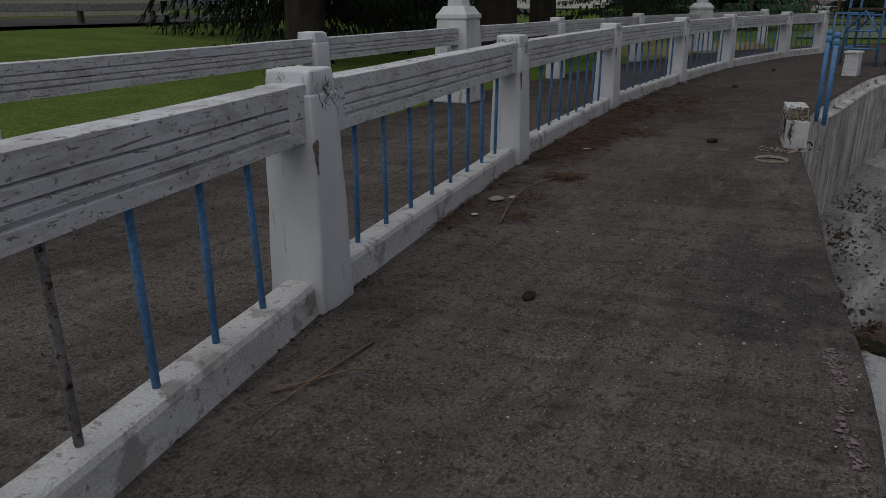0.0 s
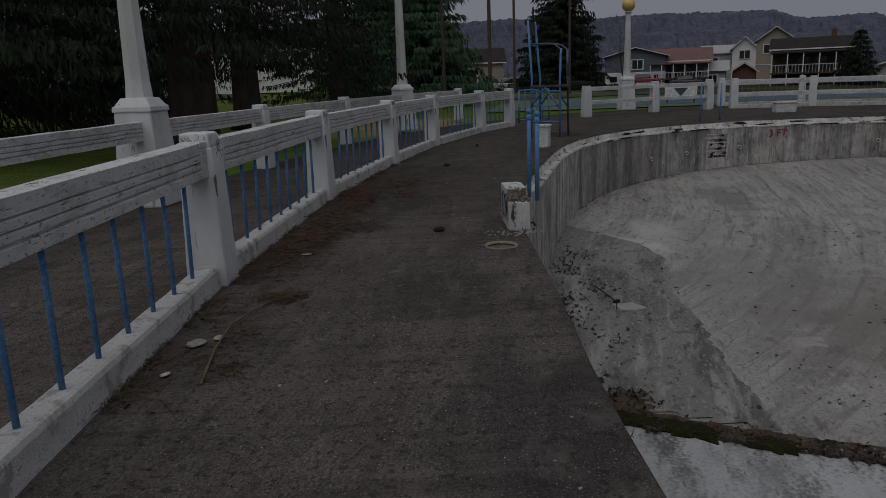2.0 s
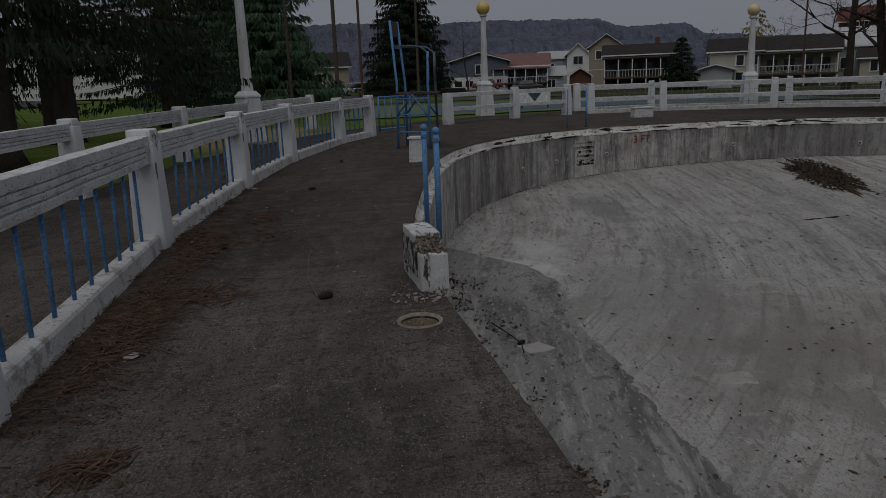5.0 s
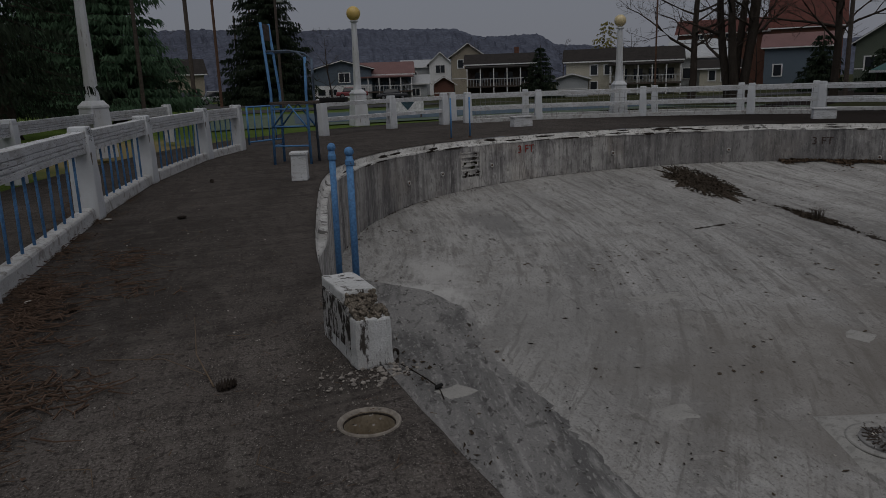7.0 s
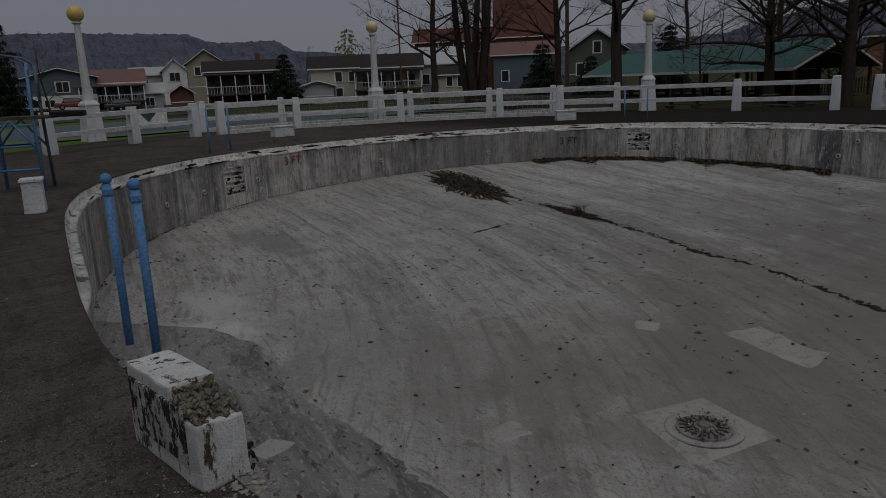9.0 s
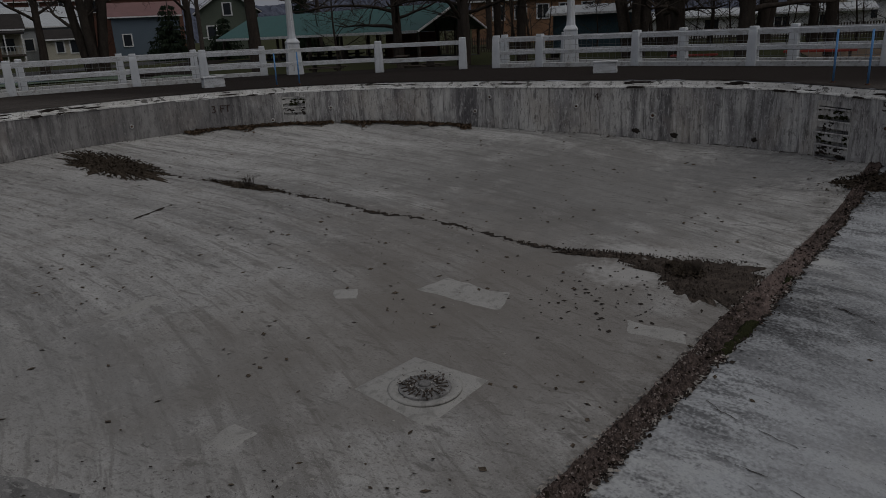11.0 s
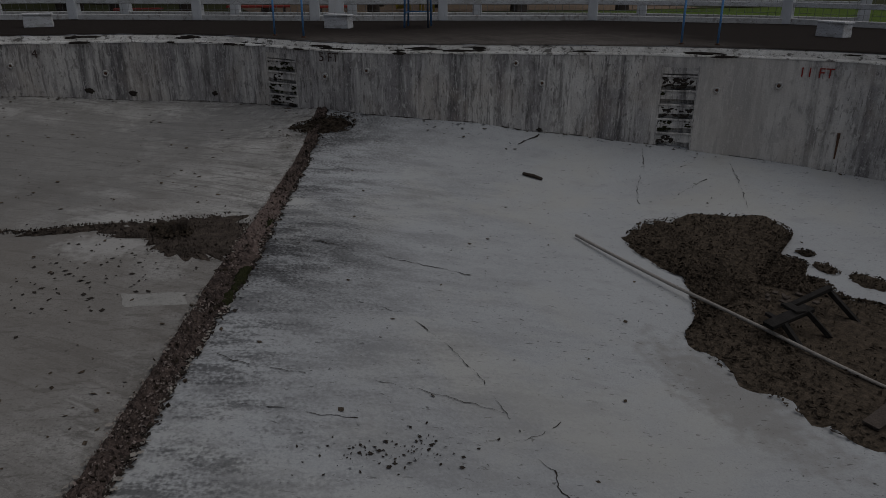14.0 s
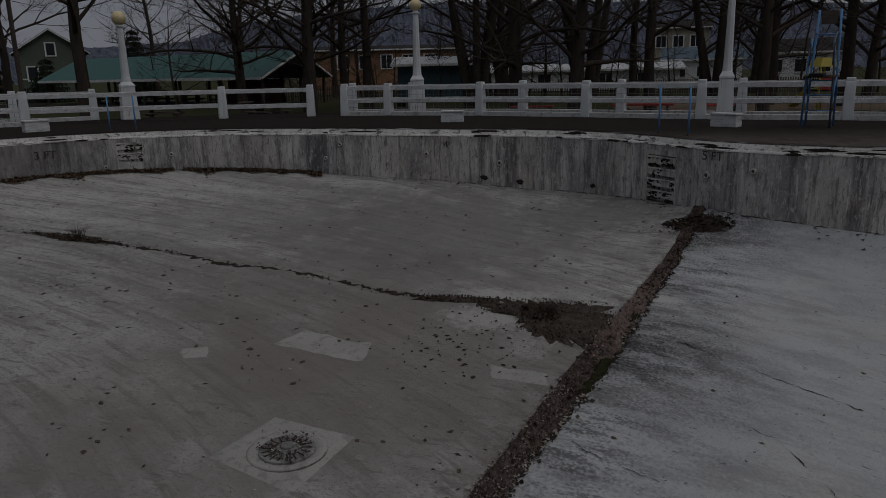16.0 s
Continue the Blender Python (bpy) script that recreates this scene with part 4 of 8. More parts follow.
NEAR = deg(-127, -140.2, -153.4, -168.2, 173.9, 155.8, 141.4, 127.5, 120.8)
balustrade(NEAR, "white concrete balustrade with moulded rails and blue steel bars")
railing(deg(107.3, 98), "white concrete fence bay beside the gate with two rails", [(0.86, 0.13), (0.42, 0.12)], False, False)
railing(deg(98, 91.5), "white concrete fence bay by the lamp", [(0.86, 0.13), (0.42, 0.12)], False, False)
railing(deg(88.7, 80.6, 69.3, 58.3, 51.5), "white concrete fence with rails, kerb and wire mesh", [(0.88, 0.14), (0.42, 0.14)], True)
railing(deg(51.5, 31.8), "white fence bay with two plain rails", [(0.84, 0.14), (0.38, 0.14)], False, False)
railing(deg(31.8, 21.4), "broken white fence bay with a sagging rail", [(0.84, 0.14), (0.32, 0.14)], False, False)
railing(deg(17.1, 11.5, -1.0, -15.9, -30.7, -44.7, -58, -72, -86, -98, -112, -127), "white concrete fence with two rails and wire grid", [(0.86, 0.14), (0.44, 0.12)], True)

OUT = [Vector((x, y, 0)) for x, y in ((-3.1, -4.4), (-3.5, -0.6), (-3.7, 3.0), (-3.6, 6.6), (-3.38, 10.15), (-2.9, 13.8), (-2.1, 18.4), (-1.0, 23.0), (0.7, 27.4))]
railing(OUT, "weathered white outer fence with a single moulded rail", [(0.80, 0.22)], False, False)
railing([yard(radians(a), 2.1) for a in (88, 80, 66.5, 58, 51, 44)], "white outer fence with a moulded rail behind the pool fence", [(0.80, 0.2), (0.4, 0.12)], False, True)
railing([yard(radians(a), 1.5) for a in (16, 8.5, -6, -19, -33, -46, -60, -75)], "white outer fence with two rails behind the pool fence", [(0.82, 0.18), (0.44, 0.12)], False, True)


# ---- lamp posts ----
def lamp_post(p, label, globe=M_GLOBE, h=3.7, r=0.2, rz=None, slim=1.0):
    f = thing("lamp_post", p, label, "lamp post", "lamp posts round the pool", rz=math.degrees(math.atan2(p.y - CY, p.x - CX)) if rz is None else rz)
    f.scale = (slim, slim, 1.0)
    bm = bmesh.new()
    box(bm, (0, 0, 0.57), (0.58, 0.58, 1.14), 0.78, 0.02)
    for v in bm.verts:
        v.co += Vector((noise.noise(v.co * 7), noise.noise(v.co * 7 + Vector((5, 0, 0))), 0)) * 0.008
    part("pedestal", bm, M_WHITE, f)
    part("cap", boxed((0, 0, 1.17), (0.49, 0.49, 0.07), 0.97, 0.015), M_WHITE, f)
    part("cap_slope", boxed((0, 0, 1.25), (0.45, 0.45, 0.10), 0.72, 0.012), M_WHITE, f)
    part("shaft", lathe([(0.165, 1.28), (0.145, 1.5), (0.10, h - 0.38), (0.095, h - 0.3)], 8), M_WHITE, f)
    part("collar", lathe([(0.10, h - 0.31), (0.145, h - 0.28), (0.145, h - 0.25), (0.08, h - 0.22), (0.075, h - r * 0.9)], 16), M_WHITE, f)
    prof = [(r * math.cos(t), h + r * math.sin(t)) for t in [radians(-68 + 158 * k / 14) for k in range(14)]]
    part("globe", lathe(prof, 24), globe, f, smooth=True)
    return f


lamp_post(Vector((-3.42, 10.15, 0)), "white concrete lamp post on a tapered pedestal in the outer fence")
lamp_post(Vector((-1.0, 23.0, 0)), "white concrete lamp post at the outer fence", h=4.7)
lamp_post(Vector((7.4, 30.6, 0)), "white concrete lamp post with a yellowed globe by the gate", h=3.95, r=0.25)
lamp_post(Vector((17.0, 28.1, 0)), "white concrete lamp post with a yellowed globe behind the fence", M_GLOBE_PALE, h=3.5, r=0.22)
lamp_post(Vector((24.6, 21.1, 0)), "white concrete lamp post with a yellowed globe in the fence", M_GLOBE_PALE, h=3.45, r=0.24)
lamp_post(Vector((26.4, 11.0, 0)), "white concrete lamp post with a pale globe behind the fence", M_GLOBE_PALE)
lamp_post(Vector((19.75, 1.9, 0)), "white concrete lamp post on the far deck", M_GLOBE_PALE, rz=-12, slim=0.74)


# ---- in the empty pool ----
def blanket(name, outline, material, parent=None, lift=0.006, mound=0.0, ragged=0.0, label="", n=72, rings=9, freq=1.7):
    """A thin layer that follows the floor: outline is a function of the angle that gives a point; mound its height in the middle."""
    bm = bmesh.new()
    pts = [outline(2 * math.pi * k / n) for k in range(n)]
    c = sum(pts, Vector((0, 0))) / n
    rows = []
    for i in range(rings + 1):
        q = i / rings
        row = []
        for p in pts:
            e = 1 + ragged * noise.noise(Vector((p.x * freq * 2, p.y * freq * 2, 4.0))) + 0.4 * ragged * noise.noise(Vector((p.x * freq * 6, p.y * freq * 6, 8.0)))
            v = c + (p - c) * q * e
            z = bottom(v.x, v.y) + (lift if q < 1 else -0.004) + mound * (1 - q ** 3) * (0.65 + 0.7 * noise.noise(Vector((v.x * 3, v.y * 3, 1))) + 0.5 * noise.noise(Vector((v.x * 11, v.y * 11, 1))))
            row.append(bm.verts.new((v.x, v.y, z)))
        rows.append(row)
    for r0, r1 in zip(rows, rows[1:]):
        for k in range(n):
            j = (k + 1) % n
            bm.faces.new((r0[k], r1[k], r1[j], r0[j]))
    bmesh.ops.remove_doubles(bm, verts=rows[0], dist=0.001)
    return part(name, bm, material, parent, label, smooth=True)


def oval(cx, cy, rx, ry, turn=0.0):
    c, s = math.cos(radians(turn)), math.sin(radians(turn))
    return lambda t: Vector((cx + rx * math.cos(t) * c - ry * math.sin(t) * s, cy + rx * math.cos(t) * s + ry * math.sin(t) * c))


def flakes(name, spots, material, size=(0.02, 0.05), label="", up=0.012):
    """Loose leaves or chips, each a small bent flake, joined as one heap."""
    verts, faces = [], []
    for x, y, z in spots:
        s, a = size[0] + (size[1] - size[0]) * random.random() ** 2.0, random.uniform(0, 6.28)
        w = s * random.uniform(0.4, 0.75)
        ca, sa = math.cos(a), math.sin(a)
        k = len(verts)
        for u, v, h in ((-s, 0, random.uniform(0, 1)), (0, -w, 0.1), (s, 0, random.uniform(0, 1)), (0, w, random.uniform(0, 1.6))):
            verts.append((x + u * ca - v * sa, y + u * sa + v * ca, z + 0.004 + h * up))
        faces += [(k, k + 1, k + 2), (k, k + 2, k + 3)]
    me = bpy.data.meshes.new(name)
    me.from_pydata(verts, [], faces)
    me.materials.append(material)
    ob = new(name, me)
    return tagged(ob, label, "debris", kind="stuff")


def quad_patch(name, corners, material, label, lift=0.006, n=14):
    """A four-cornered cement patch on the floor."""
    bm = bmesh.new()
    a, b, c, d = (Vector(p) for p in corners)
    g = []
    for i in range(n + 1):
        row = []
        for j in range(n + 1):
            u, v = i / n, j / n
            p = (a * (1 - u) + b * u) * (1 - v) + (d * (1 - u) + c * u) * v
            edge = i in (0, n) or j in (0, n)
            p += Vector((noise.noise(Vector((p.x * 5, p.y * 5, 0))), noise.noise(Vector((p.x * 5, p.y * 5, 7))))) * 0.045
            row.append(bm.verts.new((p.x, p.y, bottom(p.x, p.y) + (-0.004 if edge else lift))))
        g.append(row)
    for i in range(n):
        for j in range(n):
            bm.faces.new((g[i][j], g[i][j + 1], g[i + 1][j + 1], g[i + 1][j]))
    ob = part(name, bm, material, smooth=True)
    bmesh_up(ob)
    return tagged(ob, label, "patch", kind="structure")


def bmesh_up(ob):
    if sum(p.normal.z for p in ob.data.polygons) < 0:
        ob.data.flip_normals()


def crack(pts, width=0.03, label="dark open crack in the pool floor", material=None, jag=0.04, gap=-0.26):
    """A crack: a thin ragged dark strip along a line on the floor."""
    bm, last = bmesh.new(), None
    pts = [Vector(p) for p in pts]
    for p, q in zip(pts, pts[1:]):
        n = max(2, int((q - p).length / 0.035))
        s = Vector((-(q - p).y, (q - p).x)).normalized()
        for k in range(n):
            c = p + (q - p) * k / n
            c = c + s * jag * (noise.noise(Vector((c.x * 2.2, c.y * 2.2, 2))) + 0.9 * noise.noise(Vector((c.x * 8, c.y * 8, 2))) + 0.4 * noise.noise(Vector((c.x * 19, c.y * 19, 2))))
            w = (width if width > 0.02 else width * 0.65) * max(0.10, 0.5 + 1.5 * noise.noise(Vector((c.x * 4, c.y * 4, 5))) + 0.7 * noise.noise(Vector((c.x * 13, c.y * 13, 5))))
            pair = [bm.verts.new((v.x, v.y, bottom(v.x, v.y) + 0.009)) for v in (c + s * w, c - s * w)]
            if last and noise.noise(Vector((c.x * 1.9, c.y * 1.9, 9))) > gap:
                bm.faces.new((last[0], last[1], pair[1], pair[0]))
            last = pair
    ob = part("floor_crack", bm, material or M_CRACK)
    bmesh_up(ob)
    return tagged(ob, label, "crack", kind="structure")


# dark screed apron along the near wall, narrow at its far end
ap = bmesh.new()
rows = []
for k in range(108):
    a = radians(137 + k * 0.5)
    row = []
    edge = wave(POOL_WAVES, a)
    inn = 2.40 - 0.15 * math.exp(-((k - 36) / 14) ** 2) + 0.2 * smooth01((k - 45) / 25) + 0.10 * noise.noise(Vector((k * 0.16, 0, 0))) + 0.07 * noise.noise(Vector((k * 0.6, 5, 0))) - 0.5 * smooth01((10 - k) / 10) + 0.05 * noise.noise(Vector((k * 1.9, 9, 0)))
    for j in range(9):
        r = edge + 0.05 - inn * j / 8
        p = Vector((CX + r * math.cos(a), CY + r * math.sin(a)))
        row.append(ap.verts.new((p.x, p.y, bottom(p.x, p.y) + (0.012 if j < 8 and k > 0 else -0.006))))
    rows.append(row)
for r0, r1 in zip(rows, rows[1:]):
    for j in range(8):
        if (Vector(r1[j].co.xy) - BEAM_A).dot(BEAM_N) > 0.15:
            ap.faces.new((r0[j], r0[j + 1], r1[j + 1], r1[j]))
apron = part("pool_apron", ap, M_STAIN, smooth=True)
bmesh_up(apron)
tagged(apron, "dark grey stained screed along the pool wall", "pool floor", kind="structure")

# the broken beam between the shallow floor and the deep end: a clean edge to the shallow side, ragged to the deep end
def along_table(table, s):
    for (s0, v0), (s1, v1) in zip(table, table[1:]):
        if s <= s1:
            return v0 + (v1 - v0) * smooth01((s - s0) / (s1 - s0))
    return table[-1][1]


RIDGE_UP = ((0, 0.20), (5, 0.22), (8, 0.27), (11, 0.20), (14, 0.11), (16.8, -0.03))
RIDGE_LOW = ((0, -0.16), (3.8, -0.10), (6, -0.10), (7.8, -0.17), (11, -0.12), (14, -0.15), (16.8, -0.25))


def ridge_v(s, q):
    """Across the ridge: q from 0 (deep side) to 1 (shallow side)."""
    up = along_table(RIDGE_UP, s) + 0.02 * noise.noise(Vector((s * 2.2, 7, 0)))
    low = along_table(RIDGE_LOW, s) + 0.07 * noise.noise(Vector((s * 1.7, 3, 0))) + 0.07 * noise.noise(Vector((s * 5.6, 3, 0))) + 0.04 * noise.noise(Vector((s * 14, 3, 0)))
    return low + (up - low) * q


bm, rows = bmesh.new(), []
L = (BEAM_B - BEAM_A).length
for i in range(int(L / 0.035)):
    s = i * 0.035
    row = []
    for j in range(15):
        q = j / 14
        p = BEAM_A + BEAM_D * s + BEAM_N * ridge_v(s, q)
        h = 0.034 * (1 - abs(2 * q - 1) ** 6) * (0.8 + 0.9 * noise.noise(Vector((s * 3.1, q * 2, 1))) + 0.9 * noise.noise(Vector((s * 9, q * 5, 1))) + 1.0 * noise.noise(Vector((s * 26, q * 13, 1))))
        row.append(bm.verts.new((p.x, p.y, bottom(p.x, p.y) + (0.006 + max(h, -0.004) if 0 < j < 14 else -0.01))))
    rows.append(row)
for r0, r1 in zip(rows, rows[1:]):
    for j in range(14):
        bm.faces.new((r0[j], r1[j], r1[j + 1], r0[j + 1]))
beam = part("floor_ridge", bm, M_MOSSY)
bmesh_up(beam)
tagged(beam, "broken mossy concrete ridge across the pool floor", "ridge", kind="structure")
spots = []
for k in range(900):
    s = random.uniform(0.2, L - 0.2)
    v = ridge_v(s, random.gauss(0.4, 0.25))
    p = BEAM_A + BEAM_D * s + BEAM_N * v
    spots.append((p.x, p.y, bottom(p.x, p.y) + 0.022))
flakes("ridge_rubble", spots, M_LEAF, (0.01, 0.035), "dead leaves and crumbs of concrete along the ridge", 0.03)

chips = []
for k in range(2600):
    s = random.choice((random.uniform(0.2, L - 0.2), random.gauss(10.3, 1.3), random.gauss(5.2, 1.0)))
    v = ridge_v(s, random.uniform(0.05, 0.98))
    if 0.2 < s < L - 0.2:
        p = BEAM_A + BEAM_D * s + BEAM_N * v
        chips.append((p.x, p.y, bottom(p.x, p.y) + random.uniform(0.012, 0.03)))
flakes("ridge_crumbs", chips, mat("pinkish_crumbs", (0.27, 0.225, 0.205), (0.13, 0.105, 0.095), 9, 0.95, 0.2, 1.0, vary=0.3), (0.005, 0.022), "pale pinkish crumbs of concrete on the ridge", 0.02)
lip = []
for k in range(700):
    s = random.choice((random.uniform(3.0, 7.5), random.uniform(3.0, 7.5), random.uniform(8.5, 13)))
    p = BEAM_A + BEAM_D * s + BEAM_N * (ridge_v(s, random.choice((0.03, 0.97))) + random.gauss(0, 0.018))
    lip.append((p.x, p.y, bottom(p.x, p.y) + random.uniform(0.006, 0.022)))
flakes("ridge_lip", lip, M_CRUMB, (0.008, 0.04), "pale broken concrete along the edges of the ridge", 0.015)
for k in range(1600):
    s = random.uniform(0.2, L - 0.2)
    p = BEAM_A + BEAM_D * s + BEAM_N * (ridge_v(s, 0.0) + random.gauss(0.02, 0.028))
    spots.append((p.x, p.y, bottom(p.x, p.y) + 0.008))
flakes("ridge_edge_litter", spots[900:], M_CRACK, (0.012, 0.045), "dark dirt along the ragged edge of the ridge", 0.02)

for k, (s0, ln) in enumerate(((0.55, 1.0), (1.35, 0.7), (2.1, 0.5))):
    p = BEAM_A + BEAM_D * s0 - BEAM_N * 0.06
    mo = blanket("moss", oval(p.x, p.y, ln / 2, 0.13, -19), M_MOSS, None, 0.03, 0.06, 0.6, n=70, freq=5.0)
    tagged(mo, "brown-green moss with dead grass at the end of the ridge", "moss", kind="stuff")
tuft = bmesh.new()
for k in range(260):
    s = random.uniform(0.1, 2.3)
    p = BEAM_A + BEAM_D * s + BEAM_N * random.gauss(-0.05, 0.07)
    a, h = random.uniform(0, 6.28), random.uniform(0.03, 0.10)
    o = Vector((p.x, p.y, bottom(p.x, p.y) + 0.04))
    tube(tuft, [o, o + Vector((math.cos(a) * h, math.sin(a) * h, h * 0.35))], [0.003, 0.0012], 3, False)
tagged(part("dead_grass", tuft, mat("dead_grass_blades", (0.13, 0.105, 0.05), (0.06, 0.05, 0.025), 8, 0.95, 0, 1.0)), "dead grass and needles on the mossy ridge end", "grass", kind="stuff")

# moss on the broken edge
for s0, ln, wd in ((7.75, 0.9, 0.075), (7.2, 0.4, 0.06), (9.7, 0.3, 0.05)):
    p = BEAM_A + BEAM_D * s0 + BEAM_N * (ridge_v(s0, 0.0) + 0.06)
    mo = blanket("moss", oval(p.x, p.y, ln / 2, wd, math.degrees(math.atan2(BEAM_D.y, BEAM_D.x))), M_MOSS, None, 0.02, 0.07, 0.5, n=60, freq=5.0)
    tagged(mo, "cushion of green moss on the broken ridge", "moss", kind="stuff")

# cracks
crack([(14.3, 20.6), (13.45, 17.88), (13.2, 15.6), (12.72, 13.47), (12.1, 12.0), (11.9, 10.74), (11.0, 8.62), (10.85, 7.3), (10.2, 6.0), (10.1, 5.4)], 0.06, "wide crack filled with dead leaves across the pool floor", M_CRACK, 0.10, -0.42)
MAIN = [Vector(p) for p in ((14.3, 20.6), (13.45, 17.88), (13.2, 15.6), (12.72, 13.47), (12.1, 12.0), (11.9, 10.74), (11.0, 8.62), (10.85, 7.3), (10.2, 6.0))]
spots = []
for p, q in zip(MAIN, MAIN[1:]):
    for k in range(int((q - p).length * 75)):
        c = p + (q - p) * random.random()
        if noise.noise(Vector((c.x * 1.3, c.y * 1.3, 6))) > -0.1:
            c = c + Vector((random.gauss(0, 0.07), random.gauss(0, 0.05)))
            spots.append((c.x, c.y, bottom(c.x, c.y)))
flakes("crack_leaves", spots, M_LEAF, (0.008, 0.034), "dead leaves caught along the crack", 0.02)
crack([(10.41, 16.21), (11.57, 16.19)], 0.035)
crack([(9.73, 4.49), (9.46, 4.14), (9.15, 3.74), (8.75, 3.14), (8.4, 2.62)], 0.016, "fine crack in the white deep-end floor")
crack([(6.13, 6.41), (5.91, 5.76), (5.69, 5.3), (5.49, 4.85)], 0.008, "fine crack in the white deep-end floor")
crack([(6.85, 5.98), (6.45, 5.44), (6.21, 4.78), (5.9, 4.19), (5.67, 3.93), (5.37, 3.48)], 0.007, "fine crack in the white deep-end floor")
crack([(7.78, 4.31), (7.46, 3.85), (7.05, 3.71), (6.6, 3.59), (6.13, 3.52), (5.46, 3.5), (5.04, 3.47)], 0.008, "fine crack in the white deep-end floor")
crack([(4.84, 3.88), (4.99, 3.44), (5.15, 3.01)], 0.006, "fine crack in the white deep-end floor")
crack([(4.68, 3.54), (4.5, 3.45), (4.26, 3.55), (4.0, 3.5)], 0.014, "open crack in the white deep-end floor")
crack([(10.72, -2.37), (10.97, -2.92), (11.14, -3.37)], 0.012, "fine crack in the white deep-end floor")
crack([(12.52, -2.75), (12.01, -2.49), (11.31, -1.89), (10.49, -1.38)], 0.010, "fine crack in the white deep-end floor")
crack([(13.5, -0.9), (13.25, 0.0)], 0.03, "open crack by the wall of the deep end")
crack([(11.5, -4.12), (10.71, -3.74), (10.14, -3.37), (9.54, -3.01)], 0.010, "fine crack in the white deep-end floor")
crack([(4.07, 13.97), (3.90, 13.4), (3.74, 12.89), (3.5, 12.0), (3.34, 11.55)], 0.03, "ragged crack along the edge of the screed")

crack([rim(radians(v), -0.13).xy for v in range(-98, 20, 2)], 0.016, "dark open joint at the foot of the pool wall", None, 0.02, -0.1)
crack([rim(radians(v), -0.13).xy for v in range(20, 132, 2)], 0.020, "dark open joint at the foot of the pool wall", None, 0.03, -0.2)

spots = []
for k in range(130):
    u = random.random()
    x, y = 3.35 + 1.3 * u + random.gauss(0, 0.3), 11.3 - 3.3 * u + random.gauss(0, 0.25)
    if noise.noise(Vector((x * 2, y * 2, 7))) > -0.05:
        spots.append((x, y, bottom(x, y) + 0.012))
flakes("floor_pits", spots, M_CRACK, (0.006, 0.028), "dark flaked pits along the edge of the screed", 0.004)

# cement patches and the main drain
quad_patch("cement_patch", [(8.76, 9.82), (9.32, 9.6), (9.01, 8.42), (8.36, 8.48)], M_PATCH, "pale rectangular cement patch on the pool floor")
quad_patch("cement_patch", [(4.67, 10.19), (5.04, 10.17), (4.98, 9.86), (4.62, 9.9)], M_PATCH, "small pale cement patch on the pool floor")
quad_patch("cement_patch", [(2.55, 11.35), (2.95, 11.45), (3.08, 11.2), (2.68, 11.1)], M_PATCH, "small pale cement patch near the pool wall", 0.02)
quad_patch("cement_patch", [(6.6, 13.4), (7.53, 13.2), (7.46, 12.9), (6.6, 13.1)], M_PATCH, "long pale cement patch on the pool floor")
quad_patch("cement_patch", [(8.45, 10.9), (8.55, 10.6), (8.2, 10.42), (8.1, 10.75)], M_PATCH, "small pale cement patch on the pool floor")
quad_patch("cement_patch", [(8.55, 6.93), (8.43, 6.2), (8.08, 6.2), (8.18, 6.88)], M_PATCH, "flaking pale cement patch beside the ridge")
md = thing("main_drain", (6.22, 8.67, bottom(6.22, 8.67)), "rusted main drain in a square cement pad", "drain")
pm = bmesh.new()
g, cor = [], [Vector(p) for p in ((6.02, 9.38), (6.88, 9.05), (6.62, 8.08), (5.55, 8.4))]
base = Vector((6.22, 8.67))
for i in range(17):
    row = []
    for j in range(17):
        u, v = i / 16, j / 16
        p = (cor[0] * (1 - u) + cor[1] * u) * (1 - v) + (cor[3] * (1 - u) + cor[2] * u) * v
        edge = i in (0, 16) or j in (0, 16)
        z = bottom(p.x, p.y) - bottom(6.22, 8.67)
        row.append(pm.verts.new((p.x - base.x, p.y - base.y, z + (-0.004 if edge else 0.022 + 0.006 * noise.noise(Vector((p.x * 6, p.y * 6, 0)))))))
    g.append(row)
for i in range(16):
    for j in range(16):
        pm.faces.new((g[i][j], g[i][j + 1], g[i + 1][j + 1], g[i + 1][j]))
pad = part("pad", pm, M_PATCH, md, "pale cement pad", smooth=True)
bmesh_up(pad)
part("rim", lathe([(0.385, 0.015), (0.385, 0.034), (0.36, 0.037), (0.30, 0.037), (0.285, 0.02)], 40), M_PATCH, md, "worn cement ring", smooth=True)
part("grate", lathe([(0.275, 0.02), (0.27, 0.042), (0.2, 0.05), (0.12, 0.05), (0.1, 0.065), (0.02, 0.07)], 32), M_STAIN, md, "dirty iron grate")
for k in range(18):
    a = k / 18 * 2 * math.pi
    part("slot", boxed((0.19 * math.cos(a), 0.19 * math.sin(a), 0.052), (0.10, 0.012, 0.008), rz=math.degrees(a)), M_SILT, md)
part("cap", lathe([(0.07, 0.06), (0.065, 0.085), (0.04, 0.09), (0.01, 0.09)], 18), M_STAIN, md, "worn cap in the middle of the grate", smooth=True)
flakes("drain_chips", [(6.22 + random.gauss(0, 0.12), 8.67 + random.gauss(0, 0.12), bottom(6.22, 8.67) + 0.07) for k in range(45)], M_CHIP, (0.004, 0.014), "pale crumbs on the drain grate")
flakes("drain_dirt", [(6.22 + random.gauss(0, 0.13), 8.67 + random.gauss(0, 0.13), bottom(6.22, 8.67) + 0.05) for k in range(420)], M_SILT, (0.004, 0.026), "dirt and leaf crumbs on the drain grate")


